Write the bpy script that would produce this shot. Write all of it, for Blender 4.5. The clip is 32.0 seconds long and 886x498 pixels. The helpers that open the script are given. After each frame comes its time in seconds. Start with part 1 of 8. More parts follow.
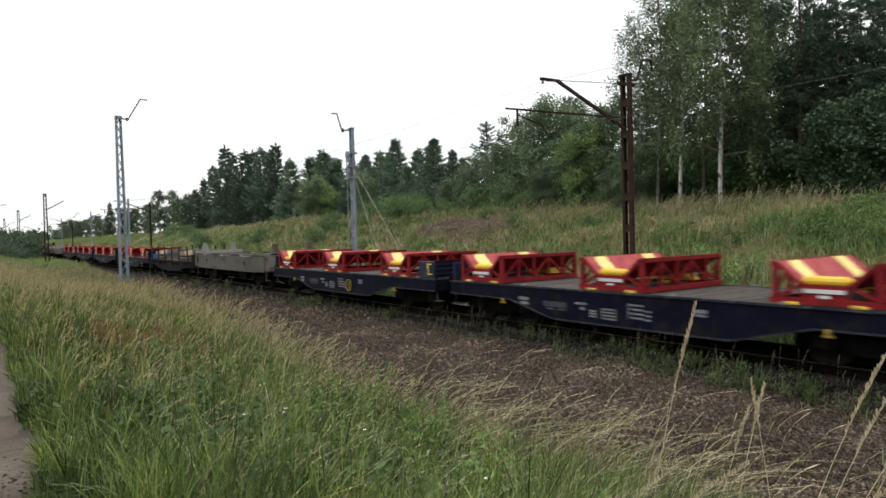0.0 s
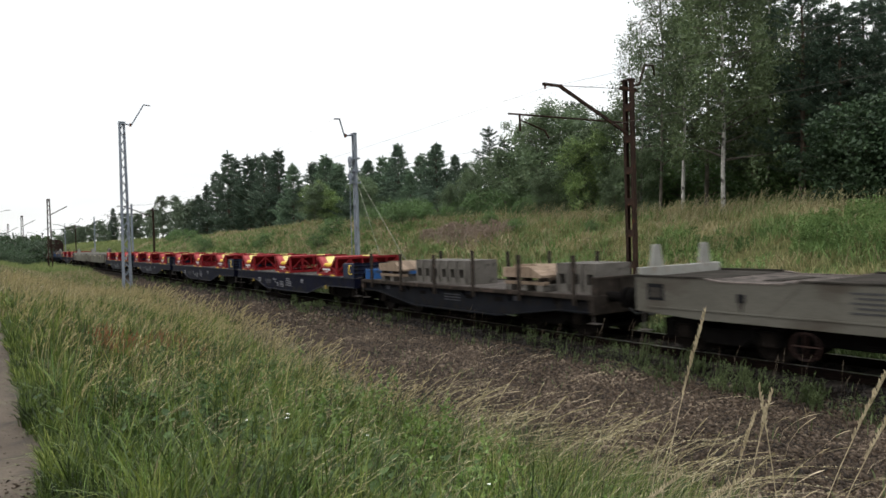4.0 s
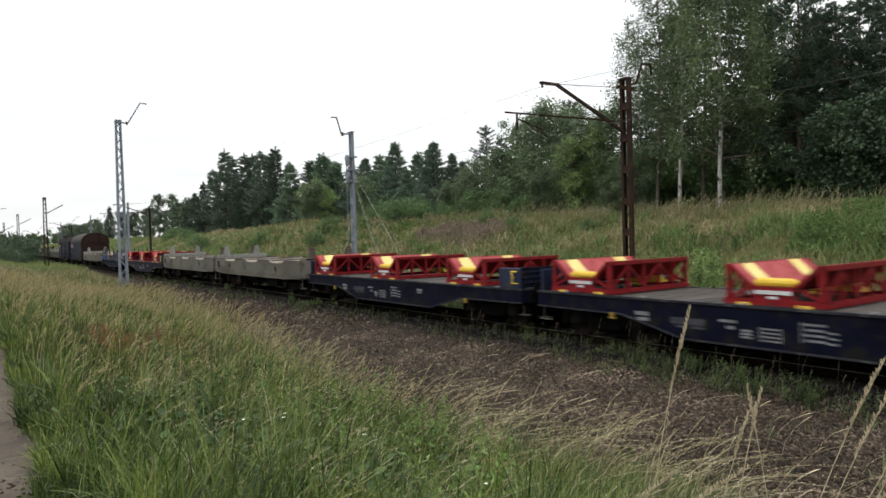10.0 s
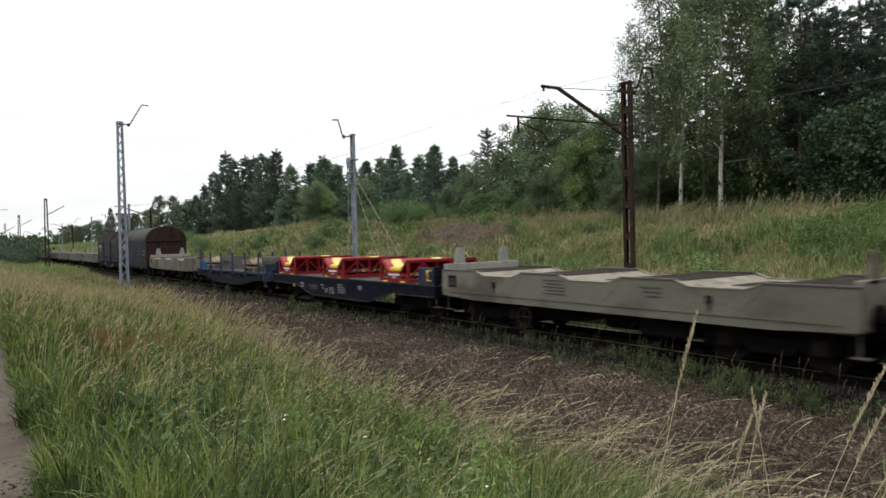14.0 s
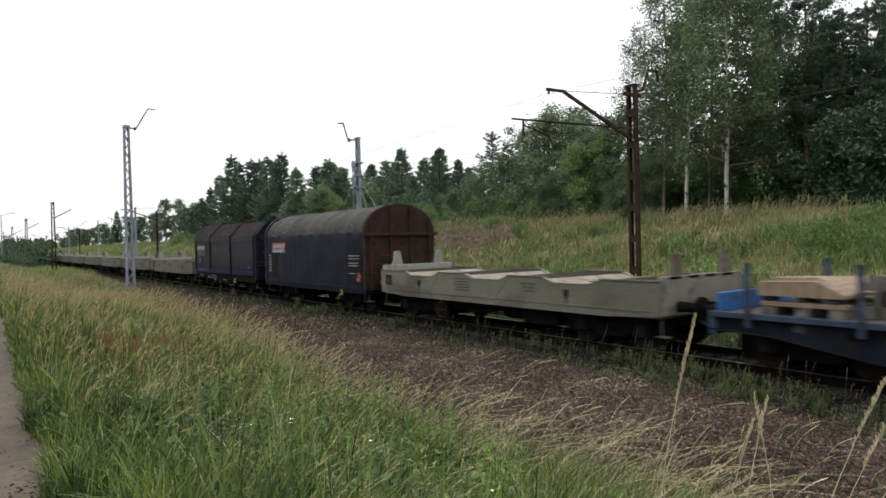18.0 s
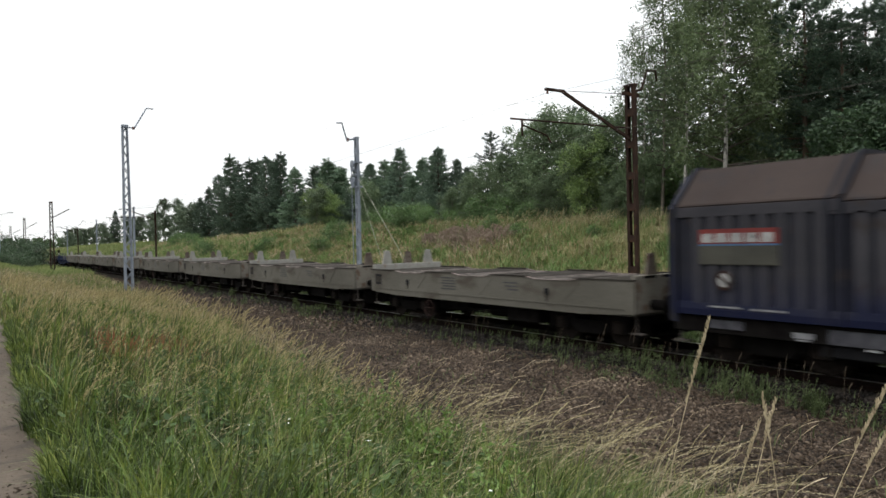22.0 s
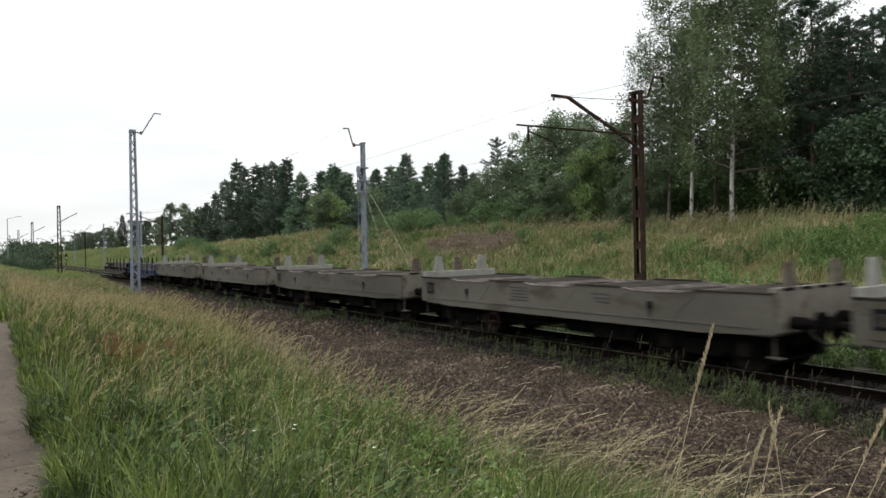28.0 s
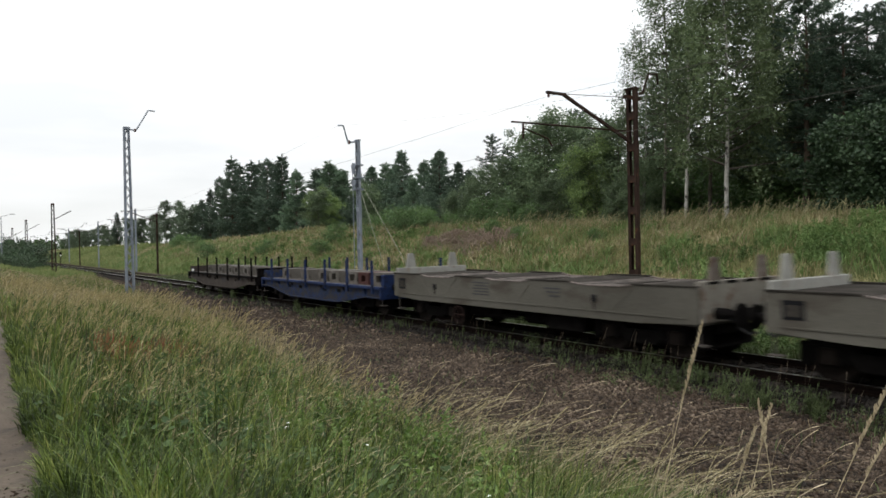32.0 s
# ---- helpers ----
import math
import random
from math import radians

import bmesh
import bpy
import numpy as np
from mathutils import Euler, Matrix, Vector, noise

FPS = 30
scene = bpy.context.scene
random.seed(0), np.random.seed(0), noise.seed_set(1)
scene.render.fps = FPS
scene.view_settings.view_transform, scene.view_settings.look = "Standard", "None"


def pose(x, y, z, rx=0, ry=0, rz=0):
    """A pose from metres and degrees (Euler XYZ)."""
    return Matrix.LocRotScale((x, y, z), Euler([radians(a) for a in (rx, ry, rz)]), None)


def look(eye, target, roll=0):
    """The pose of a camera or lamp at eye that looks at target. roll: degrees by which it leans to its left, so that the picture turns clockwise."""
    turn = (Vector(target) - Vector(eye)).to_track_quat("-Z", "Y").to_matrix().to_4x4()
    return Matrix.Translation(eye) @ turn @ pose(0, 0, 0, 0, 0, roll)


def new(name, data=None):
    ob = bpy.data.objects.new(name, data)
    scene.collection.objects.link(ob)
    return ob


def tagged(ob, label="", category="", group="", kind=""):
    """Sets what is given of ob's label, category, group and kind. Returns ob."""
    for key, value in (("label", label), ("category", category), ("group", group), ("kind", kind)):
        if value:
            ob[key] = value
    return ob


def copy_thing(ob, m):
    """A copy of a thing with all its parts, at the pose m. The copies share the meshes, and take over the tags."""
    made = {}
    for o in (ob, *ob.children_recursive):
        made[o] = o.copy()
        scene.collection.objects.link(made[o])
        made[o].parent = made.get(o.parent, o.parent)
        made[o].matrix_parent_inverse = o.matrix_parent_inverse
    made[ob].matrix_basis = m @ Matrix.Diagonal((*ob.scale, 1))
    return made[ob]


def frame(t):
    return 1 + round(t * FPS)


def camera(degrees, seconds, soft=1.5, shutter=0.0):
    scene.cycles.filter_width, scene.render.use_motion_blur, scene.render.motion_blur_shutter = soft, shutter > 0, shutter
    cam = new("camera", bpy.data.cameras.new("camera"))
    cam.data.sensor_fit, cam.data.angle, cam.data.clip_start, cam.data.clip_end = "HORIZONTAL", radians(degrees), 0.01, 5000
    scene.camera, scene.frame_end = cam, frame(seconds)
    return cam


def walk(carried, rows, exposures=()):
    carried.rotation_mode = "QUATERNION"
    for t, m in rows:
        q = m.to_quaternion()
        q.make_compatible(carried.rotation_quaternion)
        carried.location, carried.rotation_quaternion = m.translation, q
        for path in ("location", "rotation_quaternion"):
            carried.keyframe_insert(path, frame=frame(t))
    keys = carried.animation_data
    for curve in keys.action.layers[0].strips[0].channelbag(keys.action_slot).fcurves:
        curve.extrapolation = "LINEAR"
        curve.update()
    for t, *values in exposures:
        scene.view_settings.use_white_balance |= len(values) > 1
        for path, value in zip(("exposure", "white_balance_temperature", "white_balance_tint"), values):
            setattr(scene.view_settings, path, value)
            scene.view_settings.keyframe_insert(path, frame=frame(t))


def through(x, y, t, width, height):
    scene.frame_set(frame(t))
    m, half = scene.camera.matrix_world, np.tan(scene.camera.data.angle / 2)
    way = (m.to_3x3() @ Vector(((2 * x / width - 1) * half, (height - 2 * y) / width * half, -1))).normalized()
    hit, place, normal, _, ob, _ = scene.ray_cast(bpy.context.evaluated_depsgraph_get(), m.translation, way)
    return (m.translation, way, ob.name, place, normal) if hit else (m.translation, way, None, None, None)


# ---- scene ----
cam = camera(66.1, 32.0, soft=1.6, shutter=0.5)
walk(cam, [
    (0, pose(-0.000, -0.011, 2.502, 88.527, 1.546, -35.296)),
    (0.5, pose(0.001, -0.003, 2.497, 88.549, 1.559, -35.310)),
    (1, pose(0.001, 0.001, 2.501, 88.560, 1.627, -35.306)),
    (1.5, pose(-0.010, -0.015, 2.505, 88.607, 1.603, -35.276)),
    (2, pose(-0.013, -0.004, 2.506, 88.732, 1.475, -35.197)),
    (2.5, pose(-0.016, -0.023, 2.509, 88.824, 1.443, -35.083)),
    (3, pose(-0.013, -0.004, 2.506, 88.939, 1.475, -35.050)),
    (3.5, pose(-0.005, -0.013, 2.507, 88.955, 1.560, -35.047)),
    (5.5, pose(-0.001, -0.000, 2.504, 88.874, 1.546, -35.185)),
    (6, pose(-0.003, -0.010, 2.507, 88.813, 1.433, -35.216)),
    (6.5, pose(-0.000, -0.003, 2.502, 88.810, 1.452, -35.248)),
    (7, pose(-0.002, -0.004, 2.506, 88.804, 1.501, -35.246)),
    (7.5, pose(0.002, -0.008, 2.504, 88.831, 1.601, -35.220)),
    (8, pose(-0.001, -0.003, 2.505, 88.828, 1.579, -35.226)),
    (8.5, pose(-0.003, -0.005, 2.509, 88.800, 1.539, -35.230)),
    (9, pose(0.000, -0.000, 2.509, 88.793, 1.517, -35.242)),
    (9.5, pose(-0.000, -0.008, 2.511, 88.812, 1.585, -35.287)),
    (10, pose(0.003, -0.004, 2.509, 88.821, 1.583, -35.327)),
    (10.5, pose(0.003, -0.013, 2.512, 88.822, 1.609, -35.345)),
    (11, pose(0.005, -0.015, 2.512, 88.827, 1.624, -35.324)),
    (11.5, pose(0.004, -0.004, 2.508, 88.849, 1.574, -35.319)),
    (12, pose(-0.001, -0.015, 2.514, 88.827, 1.538, -35.334)),
    (12.5, pose(-0.002, -0.013, 2.509, 88.880, 1.554, -35.359)),
    (13, pose(-0.003, -0.007, 2.510, 88.937, 1.500, -35.367)),
    (13.5, pose(-0.005, -0.006, 2.512, 88.984, 1.402, -35.336)),
    (14, pose(-0.009, -0.009, 2.511, 89.058, 1.339, -35.272)),
    (14.5, pose(-0.011, -0.002, 2.511, 89.127, 1.328, -35.204)),
    (16.5, pose(-0.012, -0.017, 2.520, 89.121, 1.471, -35.002)),
    (17, pose(-0.015, -0.005, 2.518, 89.216, 1.386, -34.935)),
    (17.5, pose(-0.013, -0.006, 2.516, 89.309, 1.344, -34.859)),
    (18, pose(-0.012, -0.012, 2.516, 89.319, 1.378, -34.840)),
    (18.5, pose(-0.012, -0.008, 2.517, 89.277, 1.480, -34.880)),
    (19, pose(-0.007, -0.005, 2.513, 89.238, 1.489, -34.907)),
    (19.5, pose(-0.002, -0.006, 2.515, 89.139, 1.462, -34.914)),
    (20, pose(-0.007, -0.004, 2.513, 89.046, 1.394, -34.965)),
    (20.5, pose(-0.014, -0.018, 2.519, 88.986, 1.414, -34.939)),
    (21, pose(-0.017, -0.005, 2.516, 89.076, 1.241, -34.947)),
    (21.5, pose(-0.017, -0.018, 2.526, 89.146, 1.220, -34.905)),
    (22, pose(-0.009, -0.011, 2.520, 89.281, 1.366, -34.947)),
    (22.5, pose(-0.006, -0.015, 2.522, 89.320, 1.389, -34.989)),
    (23, pose(-0.009, -0.012, 2.521, 89.369, 1.240, -34.972)),
    (23.5, pose(-0.013, -0.014, 2.522, 89.428, 1.130, -34.914)),
    (24, pose(-0.013, -0.012, 2.527, 89.489, 1.115, -34.847)),
    (24.5, pose(-0.012, -0.008, 2.526, 89.566, 1.134, -34.772)),
    (25, pose(-0.020, -0.022, 2.528, 89.664, 1.088, -34.720)),
    (25.5, pose(-0.011, -0.014, 2.526, 89.748, 1.066, -34.653)),
    (27.5, pose(-0.013, -0.016, 2.525, 89.795, 1.138, -34.473)),
    (28, pose(-0.011, -0.007, 2.526, 89.765, 1.104, -34.475)),
    (28.5, pose(-0.007, -0.010, 2.527, 89.719, 1.151, -34.452)),
    (29, pose(-0.011, -0.005, 2.524, 89.689, 1.059, -34.475)),
    (29.5, pose(-0.016, -0.024, 2.531, 89.631, 1.086, -34.417)),
    (30, pose(-0.008, -0.015, 2.525, 89.590, 1.140, -34.381)),
    (30.5, pose(-0.004, -0.004, 2.524, 89.553, 1.028, -34.350)),
    (31, pose(-0.001, -0.006, 2.526, 89.501, 1.060, -34.368)),
    (31.5, pose(0.009, -0.002, 2.520, 89.521, 1.184, -34.521)),
    (32, pose(0.012, -0.008, 2.527, 89.510, 1.219, -34.836)),
], exposures=[(0, 0.12), (8, 0.09), (14, 0.07), (17, 0.13), (22, 0.14), (24, 0.06), (28, 0.04), (32, 0.0)])

# ---- world, sun ----
world = bpy.data.worlds.new("overcast_sky")
scene.world = world
world.use_nodes = True
wn, wl = world.node_tree.nodes, world.node_tree.links
wn.clear()
w_out, w_bg = wn.new("ShaderNodeOutputWorld"), wn.new("ShaderNodeBackground")
w_sky = wn.new("ShaderNodeTexSky")
w_sky.sky_type, w_sky.sun_disc = "NISHITA", False
w_sky.sun_elevation, w_sky.sun_rotation = radians(48), radians(-70)
w_dim = wn.new("ShaderNodeVectorMath")
w_dim.operation = "SCALE"
w_dim.inputs[3].default_value = 0.10
w_co, w_map = wn.new("ShaderNodeTexCoord"), wn.new("ShaderNodeMapping")
w_map.inputs["Scale"].default_value = (1.6, 1.6, 9.0)
w_noise = wn.new("ShaderNodeTexNoise")
w_noise.inputs["Scale"].default_value = 1.7
w_noise.inputs["Detail"].default_value = 7
w_ramp = wn.new("ShaderNodeValToRGB")
w_ramp.color_ramp.elements[0].position, w_ramp.color_ramp.elements[0].color = 0.36, (0.82, 0.82, 0.82, 1)
w_ramp.color_ramp.elements[1].position, w_ramp.color_ramp.elements[1].color = 0.58, (1, 1, 1, 1)
w_cloud = wn.new("ShaderNodeMixRGB")
w_cloud.inputs[2].default_value = (1.06, 1.075, 1.08, 1)
w_sep, w_rise = wn.new("ShaderNodeSeparateXYZ"), wn.new("ShaderNodeMapRange")
w_rise.inputs["From Min"].default_value, w_rise.inputs["From Max"].default_value = 0.0, 1.0
w_rise.inputs["To Min"].default_value, w_rise.inputs["To Max"].default_value = 0.93, 2.9
w_mul = wn.new("ShaderNodeVectorMath")
w_mul.operation = "SCALE"
wl.new(w_sky.outputs[0], w_dim.inputs[0])
wl.new(w_co.outputs["Generated"], w_map.inputs[0])
wl.new(w_co.outputs["Generated"], w_sep.inputs[0])
w_sq = wn.new("ShaderNodeMath")
w_sq.operation = "POWER"
w_sq.use_clamp = True
w_sq.inputs[1].default_value = 1.7
wl.new(w_sep.outputs["Z"], w_sq.inputs[0])
wl.new(w_sq.outputs[0], w_rise.inputs["Value"])
wl.new(w_map.outputs[0], w_noise.inputs["Vector"])
wl.new(w_noise.outputs["Fac"], w_ramp.inputs[0])
wl.new(w_ramp.outputs[0], w_cloud.inputs[0])
wl.new(w_dim.outputs[0], w_cloud.inputs[1])
wl.new(w_cloud.outputs[0], w_mul.inputs[0])
wl.new(w_rise.outputs[0], w_mul.inputs[3])
wl.new(w_mul.outputs[0], w_bg.inputs["Color"])
w_bg.inputs["Strength"].default_value = 1.0
wl.new(w_bg.outputs[0], w_out.inputs[0])

sun = new("sun", bpy.data.lights.new("sun", "SUN"))
sun.data.energy, sun.data.angle, sun.data.color = 0.6, radians(25), (1.0, 0.96, 0.9)
sun.matrix_world = look((-30, 12, 36), (0, 0, 0))

# ---- materials ----
def surface(name, a, b, rough=0.8, metal=0.0, scale=3.0, fine=40.0, bump=0.15, stain=None, stain_amount=0.0, spread=0.0, coord="Object", stretch=(1, 1, 1), spec=0.2):
    """A procedural surface: two colours mixed by coarse noise, fine grain, an optional stain and fine relief."""
    m = bpy.data.materials.new(name)
    m.use_nodes = True
    n, l = m.node_tree.nodes, m.node_tree.links
    p = n["Principled BSDF"]
    p.inputs["Roughness"].default_value, p.inputs["Metallic"].default_value = rough, metal
    p.inputs["Specular IOR Level"].default_value = spec
    co, mp = n.new("ShaderNodeTexCoord"), n.new("ShaderNodeMapping")
    mp.inputs["Scale"].default_value = stretch
    l.new(co.outputs[coord], mp.inputs[0])
    big, small = n.new("ShaderNodeTexNoise"), n.new("ShaderNodeTexNoise")
    big.inputs["Scale"].default_value, big.inputs["Detail"].default_value = scale, 6
    small.inputs["Scale"].default_value, small.inputs["Detail"].default_value = fine, 4
    for t in (big, small):
        l.new(mp.outputs[0], t.inputs["Vector"])
    ramp = n.new("ShaderNodeValToRGB")
    ramp.color_ramp.elements[0].position, ramp.color_ramp.elements[0].color = 0.35, (*a, 1)
    ramp.color_ramp.elements[1].position, ramp.color_ramp.elements[1].color = 0.65, (*b, 1)
    l.new(big.outputs["Fac"], ramp.inputs[0])
    hsv = n.new("ShaderNodeHueSaturation")
    val = n.new("ShaderNodeMapRange")
    val.inputs["To Min"].default_value, val.inputs["To Max"].default_value = 0.72, 1.28
    l.new(small.outputs["Fac"], val.inputs["Value"])
    last = val.outputs[0]
    if spread:
        info = n.new("ShaderNodeObjectInfo")
        r = n.new("ShaderNodeMapRange")
        r.inputs["To Min"].default_value, r.inputs["To Max"].default_value = 1 - spread, 1 + spread
        l.new(info.outputs["Random"], r.inputs["Value"])
        mul = n.new("ShaderNodeMath")
        mul.operation = "MULTIPLY"
        l.new(last, mul.inputs[0])
        l.new(r.outputs[0], mul.inputs[1])
        last = mul.outputs[0]
    l.new(last, hsv.inputs["Value"])
    l.new(ramp.outputs[0], hsv.inputs["Color"])
    col = hsv.outputs[0]
    if stain:
        st = n.new("ShaderNodeTexNoise")
        st.inputs["Scale"].default_value, st.inputs["Detail"].default_value = scale * 2.3, 8
        l.new(mp.outputs[0], st.inputs["Vector"])
        cut = n.new("ShaderNodeMapRange")
        cut.inputs["From Min"].default_value, cut.inputs["From Max"].default_value = 0.66 - 0.3 * stain_amount, 0.74 - 0.2 * stain_amount
        l.new(st.outputs["Fac"], cut.inputs["Value"])
        mix = n.new("ShaderNodeMixRGB")
        mix.inputs[2].default_value = (*stain, 1)
        l.new(cut.outputs[0], mix.inputs[0])
        l.new(col, mix.inputs[1])
        col = mix.outputs[0]
    l.new(col, p.inputs["Base Color"])
    if bump:
        bp = n.new("ShaderNodeBump")
        bp.inputs["Strength"].default_value, bp.inputs["Distance"].default_value = bump, 0.02
        l.new(small.outputs["Fac"], bp.inputs["Height"])
        l.new(bp.outputs[0], p.inputs["Normal"])
    return m


def leafy(name, colours, rough=0.6, through=0.25, patch=0.6, patch_scale=0.5):
    """Foliage and grass: each leaf or blade picks a colour of its own, and patches shift it."""
    m = bpy.data.materials.new(name)
    m.use_nodes = True
    n, l = m.node_tree.nodes, m.node_tree.links
    p, out = n["Principled BSDF"], n["Material Output"]
    p.inputs["Roughness"].default_value = rough
    p.inputs["Specular IOR Level"].default_value = 0.25
    geo, co, info = n.new("ShaderNodeNewGeometry"), n.new("ShaderNodeTexCoord"), n.new("ShaderNodeObjectInfo")
    ns = n.new("ShaderNodeTexNoise")
    ns.inputs["Scale"].default_value, ns.inputs["Detail"].default_value = patch_scale, 4
    l.new(co.outputs["Object"], ns.inputs["Vector"])
    mr = n.new("ShaderNodeMapRange")
    mr.inputs["From Min"].default_value, mr.inputs["From Max"].default_value = 0.3, 0.7
    l.new(ns.outputs["Fac"], mr.inputs["Value"])
    mx = n.new("ShaderNodeMix")
    mx.inputs[0].default_value = patch
    l.new(geo.outputs["Random Per Island"], mx.inputs[2])
    l.new(mr.outputs[0], mx.inputs[3])
    ramp = n.new("ShaderNodeValToRGB")
    el = ramp.color_ramp.elements
    while len(el) < len(colours):
        el.new(0.5)
    for i, c in enumerate(colours):
        el[i].position, el[i].color = i / (len(colours) - 1), (*c, 1)
    l.new(mx.outputs[0], ramp.inputs[0])
    hsv = n.new("ShaderNodeHueSaturation")
    r = n.new("ShaderNodeMapRange")
    r.inputs["To Min"].default_value, r.inputs["To Max"].default_value = 0.8, 1.2
    l.new(info.outputs["Random"], r.inputs["Value"])
    l.new(r.outputs[0], hsv.inputs["Value"])
    l.new(ramp.outputs[0], hsv.inputs["Color"])
    l.new(hsv.outputs[0], p.inputs["Base Color"])
    tr, add = n.new("ShaderNodeBsdfTranslucent"), n.new("ShaderNodeMixShader")
    l.new(hsv.outputs[0], tr.inputs["Color"])
    add.inputs[0].default_value = through
    l.new(p.outputs[0], add.inputs[1])
    l.new(tr.outputs[0], add.inputs[2])
    l.new(add.outputs[0], out.inputs["Surface"])
    return m


# Soil and roots, set darker to carry the shade between the grass tussocks.
M_earth = surface("soil_and_roots_darkened_for_shade", (0.009, 0.011, 0.005), (0.022, 0.021, 0.010), 0.95, scale=0.6, fine=14, bump=0.6)
M_sward = surface("matted_slope_turf", (0.05, 0.056, 0.02), (0.105, 0.092, 0.042), 0.95, scale=0.9, fine=9, bump=0.9, stain=(0.035, 0.052, 0.016), stain_amount=0.4, spec=0.05)
M_path = surface("trodden_dirt", (0.058, 0.045, 0.034), (0.088, 0.070, 0.053), 0.95, scale=1.6, fine=30, bump=0.6, stain=(0.045, 0.037, 0.029), stain_amount=0.3)
M_gravel = surface("brown_gravel_bed", (0.0175, 0.0113, 0.0072), (0.034, 0.022, 0.014), 0.95, scale=0.8, fine=24, bump=1.0, stain=(0.0125, 0.01, 0.008), stain_amount=0.3, spec=0.05)
# Oily bed, near black: the passing wagons' shade is in the colour too.
M_bed = surface("oily_ballast_bed_with_train_shade", (0.006, 0.005, 0.004), (0.012, 0.0095, 0.0078), 0.95, scale=1.2, fine=24, bump=1.0, spec=0.03)
M_sleeper = surface("oil_stained_concrete_sleeper", (0.018, 0.0152, 0.013), (0.032, 0.028, 0.0242), 0.9, scale=2, fine=40, stain=(0.021, 0.0154, 0.0126), stain_amount=0.4, spec=0.05)
M_rust = surface("rail_rust", (0.004, 0.0027, 0.0022), (0.0075, 0.0048, 0.0036), 0.85, scale=5, fine=60, spec=0.03)
M_steel = surface("polished_rail_steel", (0.30, 0.295, 0.29), (0.38, 0.375, 0.37), 0.32, 1.0, scale=6, fine=50, bump=0.03)
M_trough = surface("weathered_concrete", (0.036, 0.029, 0.022), (0.058, 0.047, 0.037), 0.95, scale=1.5, fine=30, stain=(0.022, 0.018, 0.013), stain_amount=0.4, spec=0.05)
M_mast_brown = surface("rusty_brown_mast_paint", (0.0176, 0.0112, 0.0088), (0.0336, 0.02, 0.0144), 0.75, scale=2.2, fine=35, stain=(0.056, 0.0256, 0.0136), stain_amount=0.25, spec=0.06)
M_mast_grey = surface("grey_blue_mast_paint", (0.13, 0.15, 0.18), (0.19, 0.21, 0.24), 0.6, scale=2, fine=40, stain=(0.09, 0.08, 0.075), stain_amount=0.2)
M_wire = surface("dull_copper_wire", (0.10, 0.09, 0.08), (0.16, 0.15, 0.14), 0.6, 0.6, scale=2, fine=20, bump=0)
M_guy = surface("galvanised_guy_rope", (0.24, 0.24, 0.20), (0.33, 0.32, 0.28), 0.55, 0.2, scale=2, fine=20, bump=0)
M_insul = surface("brown_glazed_porcelain", (0.07, 0.03, 0.02), (0.1, 0.045, 0.03), 0.25, scale=4, fine=20, bump=0)
M_bark_pine = surface("pine_bark", (0.05, 0.04, 0.033), (0.11, 0.076, 0.055), 0.95, scale=3, fine=18, bump=0.8, stretch=(1, 1, 0.3))
M_bark_birch = surface("white_birch_bark", (0.26, 0.25, 0.225), (0.38, 0.365, 0.335), 0.85, scale=3, fine=20, bump=0.3, stain=(0.035, 0.03, 0.028), stain_amount=0.5, stretch=(1, 1, 0.5))
M_twig = surface("dark_birch_twig", (0.05, 0.042, 0.035), (0.09, 0.078, 0.065), 0.9, scale=4, fine=20, bump=0.2)
M_bark_grey = surface("grey_bark", (0.07, 0.06, 0.05), (0.13, 0.115, 0.095), 0.95, scale=4, fine=22, bump=0.7)
M_needle = leafy("pine_needles", [(0.0414, 0.0759, 0.04945), (0.0851, 0.1403, 0.08855), (0.1426, 0.2093, 0.1299), (0.2242, 0.2932, 0.1863)], 0.55, 0.18, 0.25, 0.5)
M_needle_grey = leafy("grey_green_pine_needles", [(0.0336, 0.05824, 0.04256), (0.0672, 0.1053, 0.07392), (0.112, 0.159, 0.1098), (0.1792, 0.2296, 0.159)], 0.55, 0.18, 0.25, 0.5)
M_spruce = leafy("dark_needles", [(0.018, 0.034, 0.024), (0.036, 0.062, 0.042), (0.064, 0.097, 0.063), (0.105, 0.142, 0.094)], 0.55, 0.16, 0.25, 0.5)
M_birch_leaf = leafy("birch_leaves", [(0.038, 0.060, 0.027), (0.066, 0.094, 0.041), (0.096, 0.130, 0.058), (0.138, 0.172, 0.086)], 0.5, 0.28, 0.3, 0.6)
M_broad_leaf = leafy("broad_leaves", [(0.042, 0.068, 0.038), (0.078, 0.115, 0.060), (0.120, 0.165, 0.084), (0.18, 0.225, 0.12)], 0.5, 0.28, 0.4, 0.6)
# Darker copy of the broad leaves; these bushes' dimness is put into the colour.
M_dim_leaf = leafy("dimmed_broad_leaves", [(0.014, 0.029, 0.015), (0.026, 0.049, 0.023), (0.043, 0.073, 0.033), (0.066, 0.102, 0.048)], 0.5, 0.2, 0.3, 0.6)
M_light_leaf = leafy("fresh_yellow_green_leaves", [(0.0702, 0.1134, 0.0405), (0.1188, 0.1782, 0.0594), (0.1782, 0.2457, 0.0837), (0.243, 0.3105, 0.1188)], 0.5, 0.32, 0.3, 0.6)
M_undergrowth = leafy("undergrowth_leaves", [(0.0396, 0.0792, 0.02904), (0.0726, 0.1254, 0.04224), (0.1122, 0.1782, 0.0594)], 0.6, 0.25, 0.4, 0.4)
M_grass = leafy("green_grass", [(0.004, 0.008, 0.0016), (0.016, 0.029, 0.005), (0.052, 0.081, 0.013), (0.138, 0.176, 0.036), (0.34, 0.33, 0.115)], 0.5, 0.25, 0.50, 2.3)
